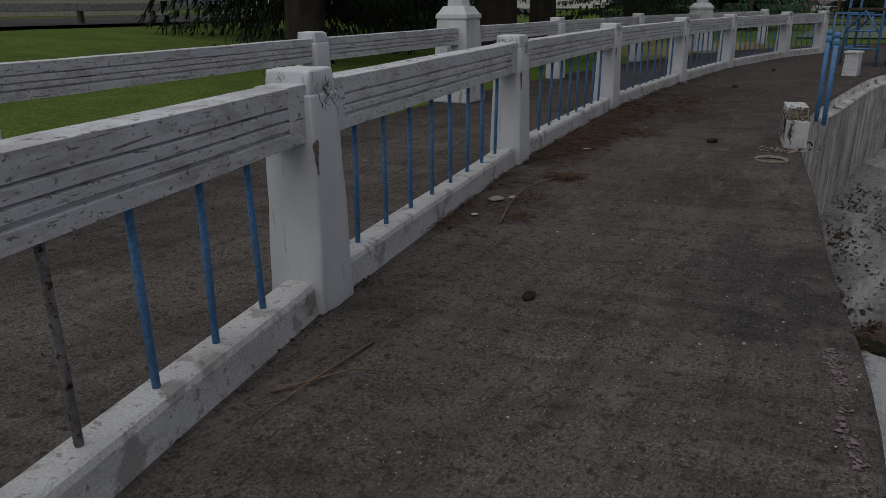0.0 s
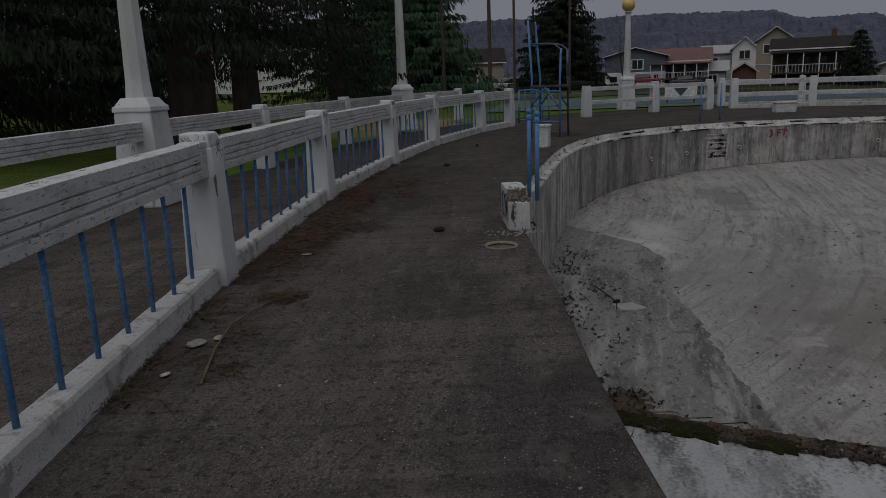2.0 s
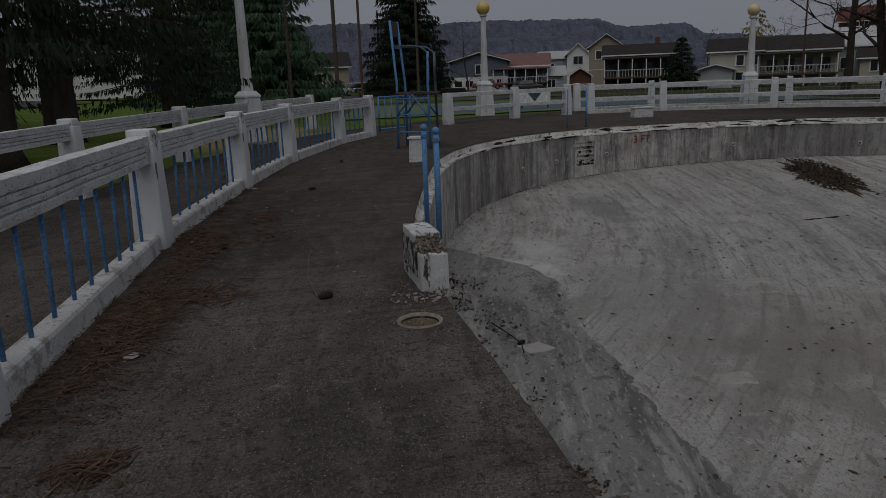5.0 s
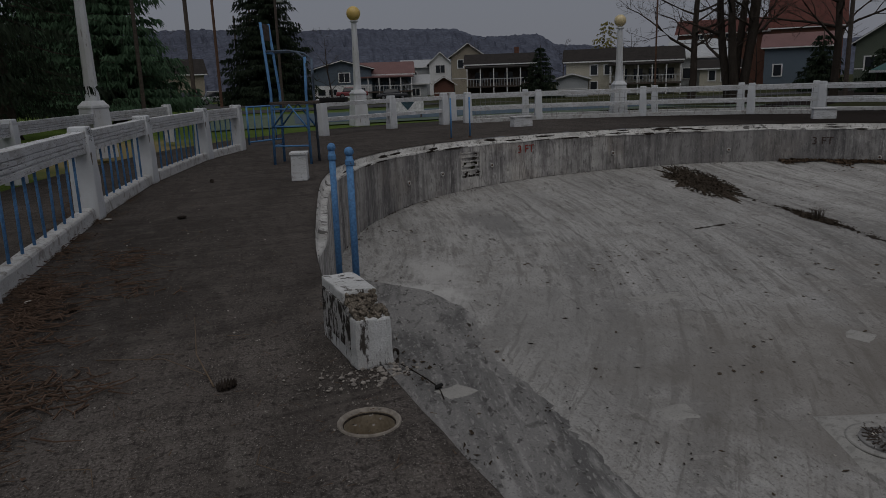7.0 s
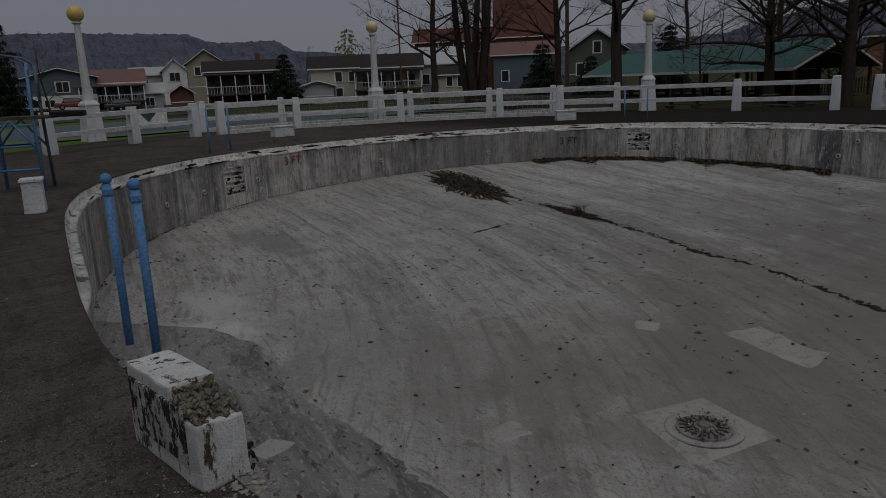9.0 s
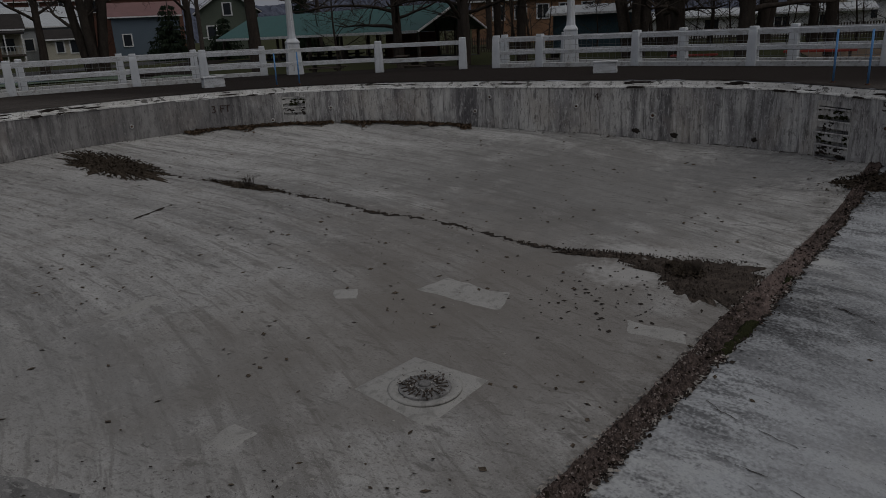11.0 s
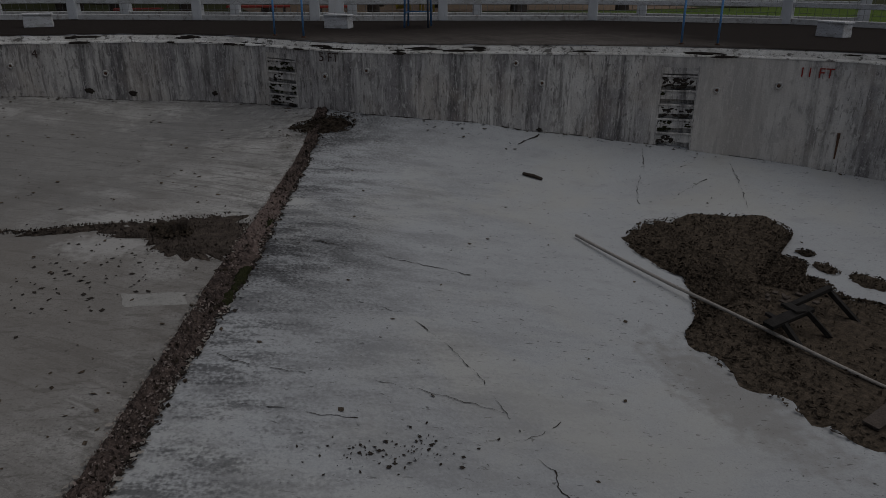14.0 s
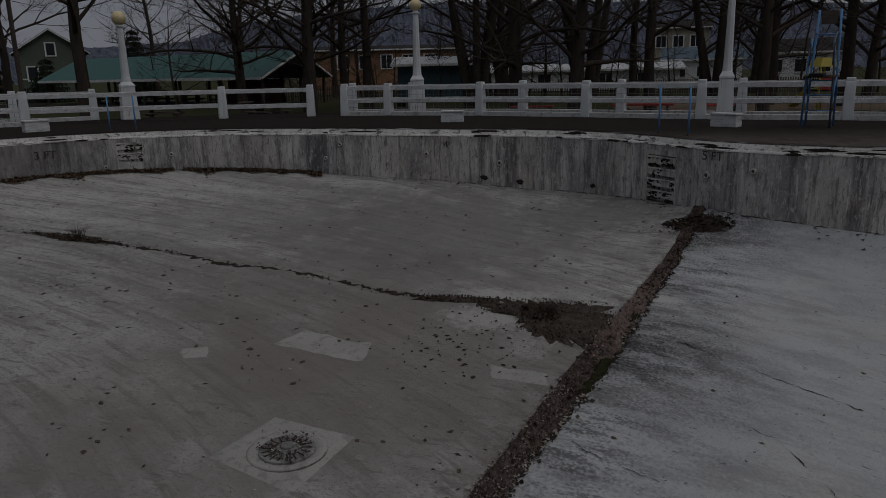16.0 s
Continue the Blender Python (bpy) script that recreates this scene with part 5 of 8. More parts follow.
# heaps of dead leaves
def leaf_heap(name, outline, label, mound, count, spread, ragged=0.25, material=M_LEAF, size=(0.012, 0.042)):
    ob = blanket("leaf_heap", outline, material, None, 0.012, mound, ragged, n=140, freq=1.7 if count > 3000 else 4.5)
    tagged(ob, label, "leaves", kind="stuff")
    pts = []
    for k in range(count):
        t, q = random.uniform(0, 6.283), math.sqrt(random.random()) * spread
        c = sum((outline(x * 0.785) for x in range(8)), Vector((0, 0))) / 8
        p = c + (outline(t) - c) * q
        pts.append((p.x, p.y, bottom(p.x, p.y) + mound * max(0.0, 1 - q ** 3) + 0.01))
    flakes("loose_leaves", pts, material, size, "loose dead brown leaves", 0.03)


LOBES = [(9.61, -0.54), (9.97, -1.09), (10.0, -1.51), (9.82, -2.38), (9.4, -3.1), (8.77, -3.14), (8.38, -2.66), (8.2, -2.33), (7.74, -2.47), (7.42, -2.12), (7.12, -2.2), (6.5, -2.1), (5.6, -2.7), (4.0, -2.4), (3.0, -1.0), (3.9, 0.4), (4.8, 0.64), (5.6, 0.74), (6.44, 0.66), (6.83, 0.24), (7.45, -0.15), (7.94, -0.41), (8.39, -0.32), (9.25, -0.31)]


def deep_heap(t):
    return spline(LOBES, t)


def spline(lobes, t):
    """A lobed outline, smooth between its turning points."""
    n = len(lobes)
    k = int(t / (2 * math.pi) * n) % n
    u = t / (2 * math.pi) * n - int(t / (2 * math.pi) * n)
    a, b, c, d = (Vector(lobes[(k + j) % n]) for j in (-1, 0, 1, 2))
    return 0.5 * (2 * b + (c - a) * u + (2 * a - 5 * b + 4 * c - d) * u * u + (3 * b - a - 3 * c + d) * u ** 3)


leaf_heap("leaf_heap", deep_heap, "dark wet heap of dead leaves in the deep end", 0.045, 9000, 1.0, 0.10)
leaf_heap("leaf_heap", oval(6.9, -2.75, 0.3, 0.2), "small clump of wet leaves", 0.02, 90, 1.1)
leaf_heap("leaf_heap", oval(8.01, -2.7, 0.14, 0.10), "small clump of wet leaves", 0.02, 60, 1.1)
leaf_heap("leaf_heap", oval(7.47, -2.55, 0.2, 0.13), "small clump of wet leaves", 0.02, 80, 1.1)
leaf_heap("leaf_heap", oval(13.6, 19.7, 0.6, 1.6, -18), "heap of brown leaves by the crack", 0.04, 1700, 1.2, 0.9)
leaf_heap("leaf_heap", oval(13.15, 15.6, 0.16, 0.8, -10), "leaves and dry grass in the crack", 0.03, 350, 1.3, 0.9)
T_LOBES = [(10.85, 7.3), (10.45, 7.15), (10.25, 6.7), (9.75, 6.6), (9.5, 6.2), (9.3, 5.8), (9.4, 5.55), (10.3, 5.3), (11.0, 5.45), (10.98, 5.95), (11.0, 6.4)]


def junction_heap(t):
    return spline(T_LOBES, t)


leaf_heap("leaf_heap", junction_heap, "silt and leaves where the crack meets the ridge", 0.014, 1100, 1.08, 0.32, M_SILT, (0.006, 0.022))
leaf_heap("leaf_heap", oval(10.88, 7.55, 0.12, 0.75, 4), "line of silt and leaves in the crack", 0.02, 260, 1.1, 0.35, M_SILT, (0.006, 0.03))
flakes("dark_flakes", [(x, y, bottom(x, y)) for x, y in ((random.gauss(9.2, 0.6), random.gauss(7.3, 0.7)) for k in range(150))], M_CRACK, (0.004, 0.05), "dark flaked patches beside the silt heap", 0.006)
leaf_heap("leaf_heap", oval(10.45, 6.35, 0.34, 0.26, 30), "dark clump of leaves round a weed", 0.05, 420, 1.1, 0.35)
flakes("loose_leaves", [(x, y, bottom(x, y)) for x, y in ((10.2 + random.gauss(0, 0.55), 6.1 + random.gauss(0, 0.6)) for k in range(500))], M_LEAF, (0.006, 0.022), "loose dead leaves round the silt heap")
leaf_heap("leaf_heap", oval(14.95, 3.3, 0.3, 0.6, -20), "leaves caught on the ridge", 0.03, 700, 1.15, 0.35)
flakes("loose_leaves", [(x, y, bottom(x, y)) for x, y in ((14.95 + random.gauss(0, 0.3), 3.2 + random.gauss(0, 0.45)) for k in range(500))], M_LEAF, (0.01, 0.04), "loose dead leaves round the ridge")
drift = []
for k in range(5200):
    a = radians(random.uniform(22, 60))
    dense = noise.noise(Vector((math.degrees(a) * 0.33, 2, 0))) + 0.15
    r = wave(POOL_WAVES, a) - 0.15 - abs(random.gauss(0, 0.05 + 0.35 * max(0.0, dense)))
    if dense > random.uniform(-0.3, 0.25):
        x, y = CX + r * math.cos(a), CY + r * math.sin(a)
        drift.append((x, y, bottom(x, y) + random.uniform(0, 0.04)))
flakes("leaf_drift", drift, mat("dry_brown_leaves", (0.15, 0.105, 0.072), (0.05, 0.036, 0.026), 14, 0.95, 0.3, 0.9, vary=0.4), (0.02, 0.06), "drift of brown leaves along the foot of the wall", 0.05)
leaf_heap("leaf_heap", oval(2.05, 8.3, 0.35, 0.22, 20), "pine litter by the foot of the wall", 0.02, 160, 1.3, 0.9)

# dry grass clumps
def grass_clump(x, y, n, h, label):
    bm = bmesh.new()
    for k in range(n):
        a, r = random.uniform(0, 6.28), random.uniform(0, 0.12)
        d = Vector((math.cos(a), math.sin(a), 0)) * random.uniform(0.3, 1.0)
        p = Vector((r * math.cos(a), r * math.sin(a), 0))
        tube(bm, [p, p + d * h * 0.3 + Vector((0, 0, h * 0.7)), p + d * h * 0.8 + Vector((0, 0, h * random.uniform(0.7, 1.1)))], [0.004, 0.003, 0.001], 3, False)
    ob = part("dry_grass", bm, M_TWIG, at=pose(x, y, bottom(x, y)))
    return tagged(ob, label, "weed")


grass_clump(13.1, 15.5, 60, 0.28, "dry weed growing from a crack")
grass_clump(10.35, 6.25, 70, 0.22, "dry weed in the silt by the ridge")

# loose debris all over the floor
spots = []
while len(spots) < 1500:
    x, y = random.uniform(1.2, 20), random.uniform(-8, 23)
    d = Vector((x - CX, y - CY))
    if d.length < wave(POOL_WAVES, math.atan2(d.y, d.x)) - 0.1:
        deep = (Vector((x, y)) - BEAM_A).dot(BEAM_N) < 0
        near = noise.noise(Vector((x * 0.9, y * 0.9, 0))) + 0.6 * noise.noise(Vector((x * 3, y * 3, 5))) > 0.12
        if (near and not deep) or random.random() < (0.16 if deep else 0.12):
            spots.append((x, y, bottom(x, y)))
flakes("scattered_leaves", spots, M_LEAF, (0.004, 0.055), "scattered dead leaves on the pool floor")
flakes("scattered_leaves", [(x, y, bottom(x, y)) for x, y in ((random.gauss(5.0, 0.13), random.gauss(4.7, 0.4)) for k in range(130))], M_CRACK, (0.006, 0.030), "cluster of dark flakes on the white floor")
spots = []
for k in range(1500):
    a = random.uniform(-math.pi, math.pi)
    r = wave(POOL_WAVES, a) - 0.04 - abs(random.gauss(0, 0.14))
    x, y = CX + r * math.cos(a), CY + r * math.sin(a)
    if noise.noise(Vector((x, y, 0)) * 0.9) > -0.15:
        spots.append((x, y, bottom(x, y)))
flakes("wall_foot_leaves", spots, M_LEAF, (0.015, 0.06), "dead leaves gathered at the foot of the pool wall")
litter = []
for deg_at, off, n in ((148, 0.45, 50), (153, 0.3, 70), (158, 0.9, 40), (163, 0.35, 90), (168, 0.5, 70), (172, 1.1, 40), (176, 0.3, 90), (179, 0.6, 60)):
    c = rim(radians(deg_at), -off - 0.1)
    litter += [(x, y, bottom(x, y) + 0.012) for x, y in ((random.gauss(c.x, 0.14), random.gauss(c.y, 0.28)) for k in range(n))]
flakes("apron_leaves", litter, M_LEAF, (0.010, 0.05), "clumps of dead leaves on the apron below the near edge", 0.03)
flakes("pale_chips", [(x, y, bottom(x, y)) for x, y in ((random.uniform(2.5, 14), random.uniform(7.5, 19)) for k in range(260))], M_CHIP, (0.01, 0.03), "pale flakes of paint on the pool floor")

# pole, stick, board and a broken wooden frame in the deep end
bm = bmesh.new()
a, b = Vector((9.65, 0.35)), Vector((4.75, -0.53))
pts = []
for k in range(13):
    p = a + (b - a) * k / 12
    pts.append((p.x, p.y, max(bottom(p.x, p.y), -2.72) + 0.05 + 0.05 * math.sin(k / 12 * 3.1)))
tagged(part("long_pole", tube(bm, pts, [0.024] * 12 + [0.02], 8), M_PIPE, smooth=True), "long pale pole lying across the deep end", "pole")
tagged(part("stick", tube(bmesh.new(), [(12.3, 0.02, bottom(12.3, 0.0) + 0.03), (12.15, -0.12, bottom(12.15, -0.1) + 0.045), (12.02, -0.25, bottom(12.0, -0.25) + 0.03)], [0.03, 0.035, 0.028], 7), M_BARK), "short dark stick on the white floor", "stick")
z0 = bottom(4.45, 0.0)
bd = boxed((0, 0, 0), (0.7, 0.16, 0.03), bevel=0.004)
tagged(part("board", bd, M_DARKWOOD, at=pose(4.35, -0.1, z0 + 0.09, 3, -4, -75)), "dark old board lying on the leaves", "board")
fr = thing("broken_bench", (6.2, -1.1, bottom(6.2, -1.1) + 0.02), "broken dark wooden bench tipped over in the leaves", "bench")
BEAMS = (("seat", ((-0.12, 0.91, 0.19), (-0.09, 0.28, 0.31)), 0.16, 0.05),
           ("seat_slat", ((0.16, 0.40, 0.27), (-0.16, 0.47, 0.31)), 0.13, 0.035),
           ("back_rail", ((0.13, 0.41, 0.23), (0.15, -0.27, 0.39)), 0.08, 0.05),
           ("leg", ((-0.19, 0.74, 0.22), (-0.43, 0.64, -0.03)), 0.075, 0.055),
           ("leg", ((-0.15, 0.38, 0.31), (-0.36, 0.12, -0.02)), 0.075, 0.055),
           ("leg", ((0.20, -0.27, 0.37), (-0.19, -0.49, -0.00)), 0.075, 0.055),
           ("brace", ((0.33, 0.48, 0.07), (-0.17, 0.66, 0.17)), 0.07, 0.04))
for name, (p, q), wide, thick in BEAMS:
    p, q = Vector(p), Vector(q)
    turn = (q - p).to_track_quat("X", "Z").to_matrix()
    part(name, boxed((p + q) / 2, ((q - p).length, wide, thick), 1.0, 0.005, tilt=turn), M_WETWOOD, fr)
bits = bmesh.new()
for k in range(9):
    box(bits, (0.55 + random.uniform(-0.3, 0.25), -0.15 + random.uniform(-0.25, 0.3), 0.04 + random.uniform(0, 0.05)), (random.uniform(0.05, 0.14), random.uniform(0.03, 0.07), 0.025), 1.0, 0.003, random.uniform(0, 180))
tagged(part("splinters", bits, M_DARKWOOD, fr, "pale broken bits of wood"), kind="stuff")


# ---- on the pool wall ----
def on_wall(a, z, out=0.0):
    """A frame on the wall: x along it, y into the pool, z up."""
    p, q = rim(radians(a + 0.5), -0.02), rim(radians(a - 0.5), -0.02)
    t = (q - p).normalized()
    inw = Vector((-t.y, t.x, 0))
    c = rim(radians(a), -0.122)
    if inw.dot(Vector((CX, CY, 0)) - c) < 0:
        inw, t = -inw, -t
    m = Matrix.Identity(4)
    m.col[0].xyz, m.col[1].xyz, m.col[2].xyz = inw.cross(Vector((0, 0, 1))), inw, Vector((0, 0, 1))
    m.translation = c + inw * out + Vector((0, 0, z))
    return m


for lo, hi in NICHES:
    mid = (lo + hi) / 2
    w = (rim(radians(lo)) - rim(radians(hi))).length
    p = rim(radians(mid))
    low = bottom(p.x, p.y)
    f = new("wall_steps")
    f.matrix_world = on_wall(mid, low)
    f.empty_display_size = 0.2
    tagged(f, "recessed concrete steps let into the pool wall, crusted with dirt", "steps", "wall steps")
    topz = -0.16 + (low - 0.1 + 0.16) / 8 - low + 0.02
    z0, z1 = (0.30 * topz, 0.98 * topz) if lo > 0 else (0.02, 0.90 * topz)
    deep = 0.0 if lo > 0 else 0.05
    part("back", boxed((0, -0.075 - deep, topz / 2 - 0.05), (w + 0.1, 0.06, topz + 0.1)), M_WALL, f, "stained back of the recess")
    part("cheek", boxed((-w / 2 - 0.012, -0.05, topz / 2 - 0.05), (0.03, 0.11, topz + 0.1)), M_WALL, f)
    part("cheek", boxed((w / 2 + 0.012, -0.05, topz / 2 - 0.05), (0.03, 0.11, topz + 0.1)), M_WALL, f)
    if z0 > 0.1:
        part("lower_face", boxed((0, -0.035, z0 / 2 - 0.05), (w, 0.06, z0 + 0.1)), M_WALL, f)
    if topz - z1 > 0.05:
        part("upper_face", boxed((0, -0.035, (topz + z1) / 2), (w, 0.06, topz - z1)), M_WALL, f)
    n = max(2, round((z1 - z0) / 0.27))
    for k in range(n):
        z, hh = z0 + (z1 - z0) * (k + 0.5) / n, (z1 - z0) / n
        t = bmesh.new()
        box(t, (0, -0.035 - deep / 2, z), (w - 0.01, 0.075 + deep, hh * 0.55), bevel=0.012)
        box(t, (0, -0.015, z + hh * 0.33), (w + 0.03, 0.075, 0.035), bevel=0.008)
        bmesh.ops.subdivide_edges(t, edges=[e for e in t.edges if e.calc_length() > 0.2], cuts=5, use_grid_fill=True)
        for v in t.verts:
            v.co += Vector((noise.noise(v.co * 9 + Vector((0, 6, k))), noise.noise(v.co * 9 + Vector((0, 0, k))), noise.noise(v.co * 8 + Vector((3, 0, k))))) * 0.016
        part("tread", t, M_WALL, f, "chipped stained tread")
        crust = bmesh.new()
        for j in range(26 if lo > 0 else 60):
            x = random.uniform(-w * 0.46, w * 0.46)
            if noise.noise(Vector((x * 3.0, k * 2.1, mid))) > -0.12:
                g = bmesh.ops.create_icosphere(crust, subdivisions=1, radius=random.uniform(0.016, 0.06), matrix=Matrix.Translation((x, -0.004, z + hh * random.uniform(-0.45, 0.30))) @ Matrix.Diagonal((1.2, 0.28, 0.62, 1)))
                for v in g["verts"]:
                    v.co += Vector((noise.noise(v.co * 30), noise.noise(v.co * 31) * 0.3, noise.noise(v.co * 32))) * 0.03
        tagged(part("crust", crust, M_MOSS if k % 2 else M_CRACK, f, "dark crust of dirt and moss"), kind="stuff")


def fitting(a, z, r=0.055):
    f = new("water_inlet")
    f.matrix_world = on_wall(a, z, 0.012) @ pose(0, 0, 0, -90, 0, 0)
    f.empty_display_size = 0.1
    tagged(f, "pale round water inlet in the pool wall", "inlet", "water inlets")
    part("flange", lathe([(r, -0.02), (r, 0.012), (r * 0.8, 0.022), (r * 0.55, 0.02), (r * 0.5, 0.0)], 18), M_BAND, f, smooth=True)
    part("nozzle", lathe([(r * 0.45, 0.0), (r * 0.4, 0.014), (r * 0.12, 0.016)], 14), M_RUST, f)


for a, z in ((41.5, -0.69), (49.0, -0.97), (21.2, -0.84), (18.9, -0.45), (4.5, -0.67), (-8.4, -0.88), (-48.1, -0.71), (-55.0, -0.55), (-70, -0.38), (-72, -0.77), (-83, -0.83), (-86.3, -0.69), (98.2, -0.75), (106, -0.8), (112, -0.85), (81, -0.7), (66, -0.75)):
    fitting(a, z, 0.075 if a in (-8.4, -86.3, -48.1) else 0.06)


def lettering(text, a, z, size, material, label):
    cu = bpy.data.curves.new("depth_mark", "FONT")
    cu.body, cu.size, cu.extrude, cu.align_x = text, size, 0.002, "CENTER"
    cu.materials.append(material)
    ob = new("depth_mark", cu)
    ob.matrix_world = on_wall(a, z, 0.02) @ pose(0, 0, 0, 90, 0, 180)
    return tagged(ob, label, "lettering")


M_MARK = mat("worn_dark_lettering", (0.09, 0.06, 0.055), (0.06, 0.05, 0.045), 8, 0.9, 0, 1.0, third=(0.3, 0.28, 0.26), third_at=0.58)
lettering("3 FT", 93.2, -0.50, 0.30, M_REDPAINT, "faded red depth mark painted on the pool wall")
lettering("3 FT", 55.2, -0.62, 0.30, M_MARK, "worn dark depth mark painted on the pool wall")
lettering("4", 1.0, -0.50, 0.26, M_MARK, "worn dark depth mark painted on the pool wall")
lettering("5 FT", -49.0, -0.40, 0.26, M_MARK, "worn dark depth mark painted on the pool wall")
lettering("11 FT", -88.1, -0.50, 0.26, M_REDPAINT, "faded red depth mark painted on the pool wall")
# rust run, a wall crack and broken holes
tagged(part("rust_run", boxed((0, 0, 0), (0.025, 0.01, 0.5), 2.2), M_RUST, at=on_wall(-89.8, -1.75, 0.008)), "streak of rust down the pool wall", "stain", kind="structure")
for a, z, s in ((-5.7, -1.27, 0.16), (-25.3, -1.32, 0.12), (-72.0, -1.72, 0.10), (-12.0, -1.36, 0.14)):
    t = bmesh.new()
    bmesh.ops.create_icosphere(t, subdivisions=3, radius=s)
    for v in t.verts:
        v.co *= 0.48 * (1 + 0.95 * noise.noise(v.co * 13 + Vector((a, 0, 0))))
        v.co = Vector((v.co.x * 1.15, v.co.y * 0.10, v.co.z * 0.75))
    tagged(part("broken_spot", t, M_CRACK, at=on_wall(a, z, 0.0), smooth=True), "dark hole broken in the pool wall", "hole", kind="structure")
# broken gaps in the coping band
for k in range(70):
    a = random.uniform(-100, 130)
    w = random.uniform(0.06, 0.34)
    t = bmesh.new()
    bmesh.ops.create_icosphere(t, subdivisions=3, radius=1.0)
    tall = random.uniform(0.010, 0.028)
    for v in t.verts:
        v.co *= 1 + 0.8 * noise.noise(v.co * 2.4 + Vector((k, 0, 0)))
        v.co = Vector((v.co.x * w, v.co.y * 0.012, v.co.z * tall))
    tagged(part("coping_break", t, M_CRACK, at=on_wall(a, random.choice((-0.06, -0.09, -0.13, -0.185)), random.choice((0.005, 0.012)) + 0.068)), "dark broken gap in the painted coping", "damage", kind="structure")


# ---- things on the deck ----
def plinth(x, y, rz, label, s=(0.27, 0.62, 0.38), broken=False, z=0.0):
    f = thing("plinth", (x, y, z), label, "plinth", "white plinths round the pool", rz)
    b = bmesh.new()
    if broken:
        box(b, (0, s[1] * 0.16, s[2] / 2), (s[0], s[1] * 0.68, s[2]), 0.97, 0.012)
        box(b, (0, -s[1] * 0.34, s[2] * 0.36), (s[0] * 0.99, s[1] * 0.34, s[2] * 0.72), 0.97, 0.012)
    else:
        box(b, (0, 0, s[2] / 2), s, 0.96, 0.014)
    bmesh.ops.subdivide_edges(b, edges=[e for e in b.edges if e.calc_length() > 0.1], cuts=3, use_grid_fill=True)
    for v in b.verts:
        v.co += Vector((noise.noise(v.co * 14), noise.noise(v.co * 14 + Vector((4, 0, 0))), noise.noise(v.co * 14 + Vector((0, 4, 0))))) * 0.008
    part("block", b, M_PLINTH if broken else M_WHITE_WORN, f)
    if broken:
        t = bmesh.new()
        for k in range(230):
            y = random.uniform(-0.30, -0.08)
            c = Vector((random.uniform(-0.09, 0.09), y, s[2] * 0.72 + random.uniform(-0.01, 0.02) + 0.07 * smooth01((y + 0.28) / 0.18)))
            g = bmesh.ops.create_icosphere(t, subdivisions=1, radius=random.uniform(0.006, 0.019), matrix=Matrix.Translation(c))
            for v in g["verts"]:
                v.co += Vector((noise.noise(v.co * 40), noise.noise(v.co * 41), noise.noise(v.co * 42))) * 0.012
        cores = part("broken_core", t, mat("broken_concrete_core", (0.30, 0.26, 0.21), (0.08, 0.068, 0.055), 30, 0.95, 0.8, 0.9), f, "exposed crumbling concrete core")
        tagged(cores, kind="stuff")
        part("panel", boxed((-s[0] / 2 - 0.004, 0.02, s[2] * 0.55), (0.012, s[1] * 0.8, s[2] * 0.62), bevel=0.004), mat("flaked_side_paint", (0.50, 0.50, 0.49), (0.30, 0.29, 0.28), 9.0, 0.9, 0.5, 0.9, fine=120, third=(0.045, 0.04, 0.036), third_at=0.47, streak=0.5, grain=0.2), f, "flaking painted side with dark bare patches")
    else:
        part("cap", boxed((0, 0, s[2] + 0.012), (s[0] + 0.03, s[1] + 0.03, 0.04), 0.97, 0.01), M_WHITE_WORN, f)
    return f


plinth(0.905, 8.13, 2, "broken white concrete plinth at the pool edge, flaking to bare concrete", (0.205, 0.62, 0.37), True)
plinth(2.2, 15.95, -18, "white concrete plinth near the lifeguard chair", (0.25, 0.29, 0.42))
for x, y in ((11.2, 25.2), (19.27, 20.8), (21.55, 9.1), (18.85, 2.05), (12.95, -7.75)):
    a = math.degrees(math.atan2(y - CY, x - CX))
    plinth(x, y, a, "low white concrete plinth on the far deck", (0.32, 0.66, 0.30))


def pole_with_ball(x, y, h, r, parent, lean=(0, 0)):
    b = bmesh.new()
    tube(b, [(x, y, 0), (x + lean[0] * 0.5, y + lean[1] * 0.5, h * 0.5), (x + lean[0], y + lean[1], h)], r, 14)
    pole = part("pole", b, M_BLUE, parent, smooth=True)
    part("collar", lathe([(r * 1.05, h - 0.07), (r * 1.3, h - 0.06), (r * 1.3, h - 0.03), (r * 0.9, h - 0.02), (r * 0.8, h)], 14), M_BLUE, pole, at=pose(x + lean[0], y + lean[1], 0))
    part("ball", lathe([(r * 1.35 * math.cos(t), h + r * 1.2 + r * 1.35 * math.sin(t)) for t in [radians(-80 + 170 * k / 10) for k in range(11)]], 14), M_BLUE, pole, smooth=True, at=pose(x + lean[0], y + lean[1], 0))


near_rails = thing("grab_rails", (1.24, 9.46, 0), "pair of blue steel grab posts with ball tops", "grab rail")
pole_with_ball(-0.02, 0.27, 0.97, 0.024, near_rails)
pole_with_ball(0.04, 0.0, 0.95, 0.026, near_rails)
for (lo, hi), h in zip(NICHES, (1.05, 0.95, 1.05, 1.05)):
    p, q = rim(radians(hi), 0.3), rim(radians(lo), 0.3)
    f = thing("grab_rails", p, "pair of blue steel grab posts above the wall steps", "grab rail", "far grab rails")
    for c in (p, q):
        part("pole", tube(bmesh.new(), [c - p, c - p + Vector((0, 0, h))], 0.022, 10), M_BLUE, f, smooth=True)
        part("foot", tube(bmesh.new(), [c - p, c - p + Vector((0, 0, 0.03))], 0.05, 12), M_RUST, f)


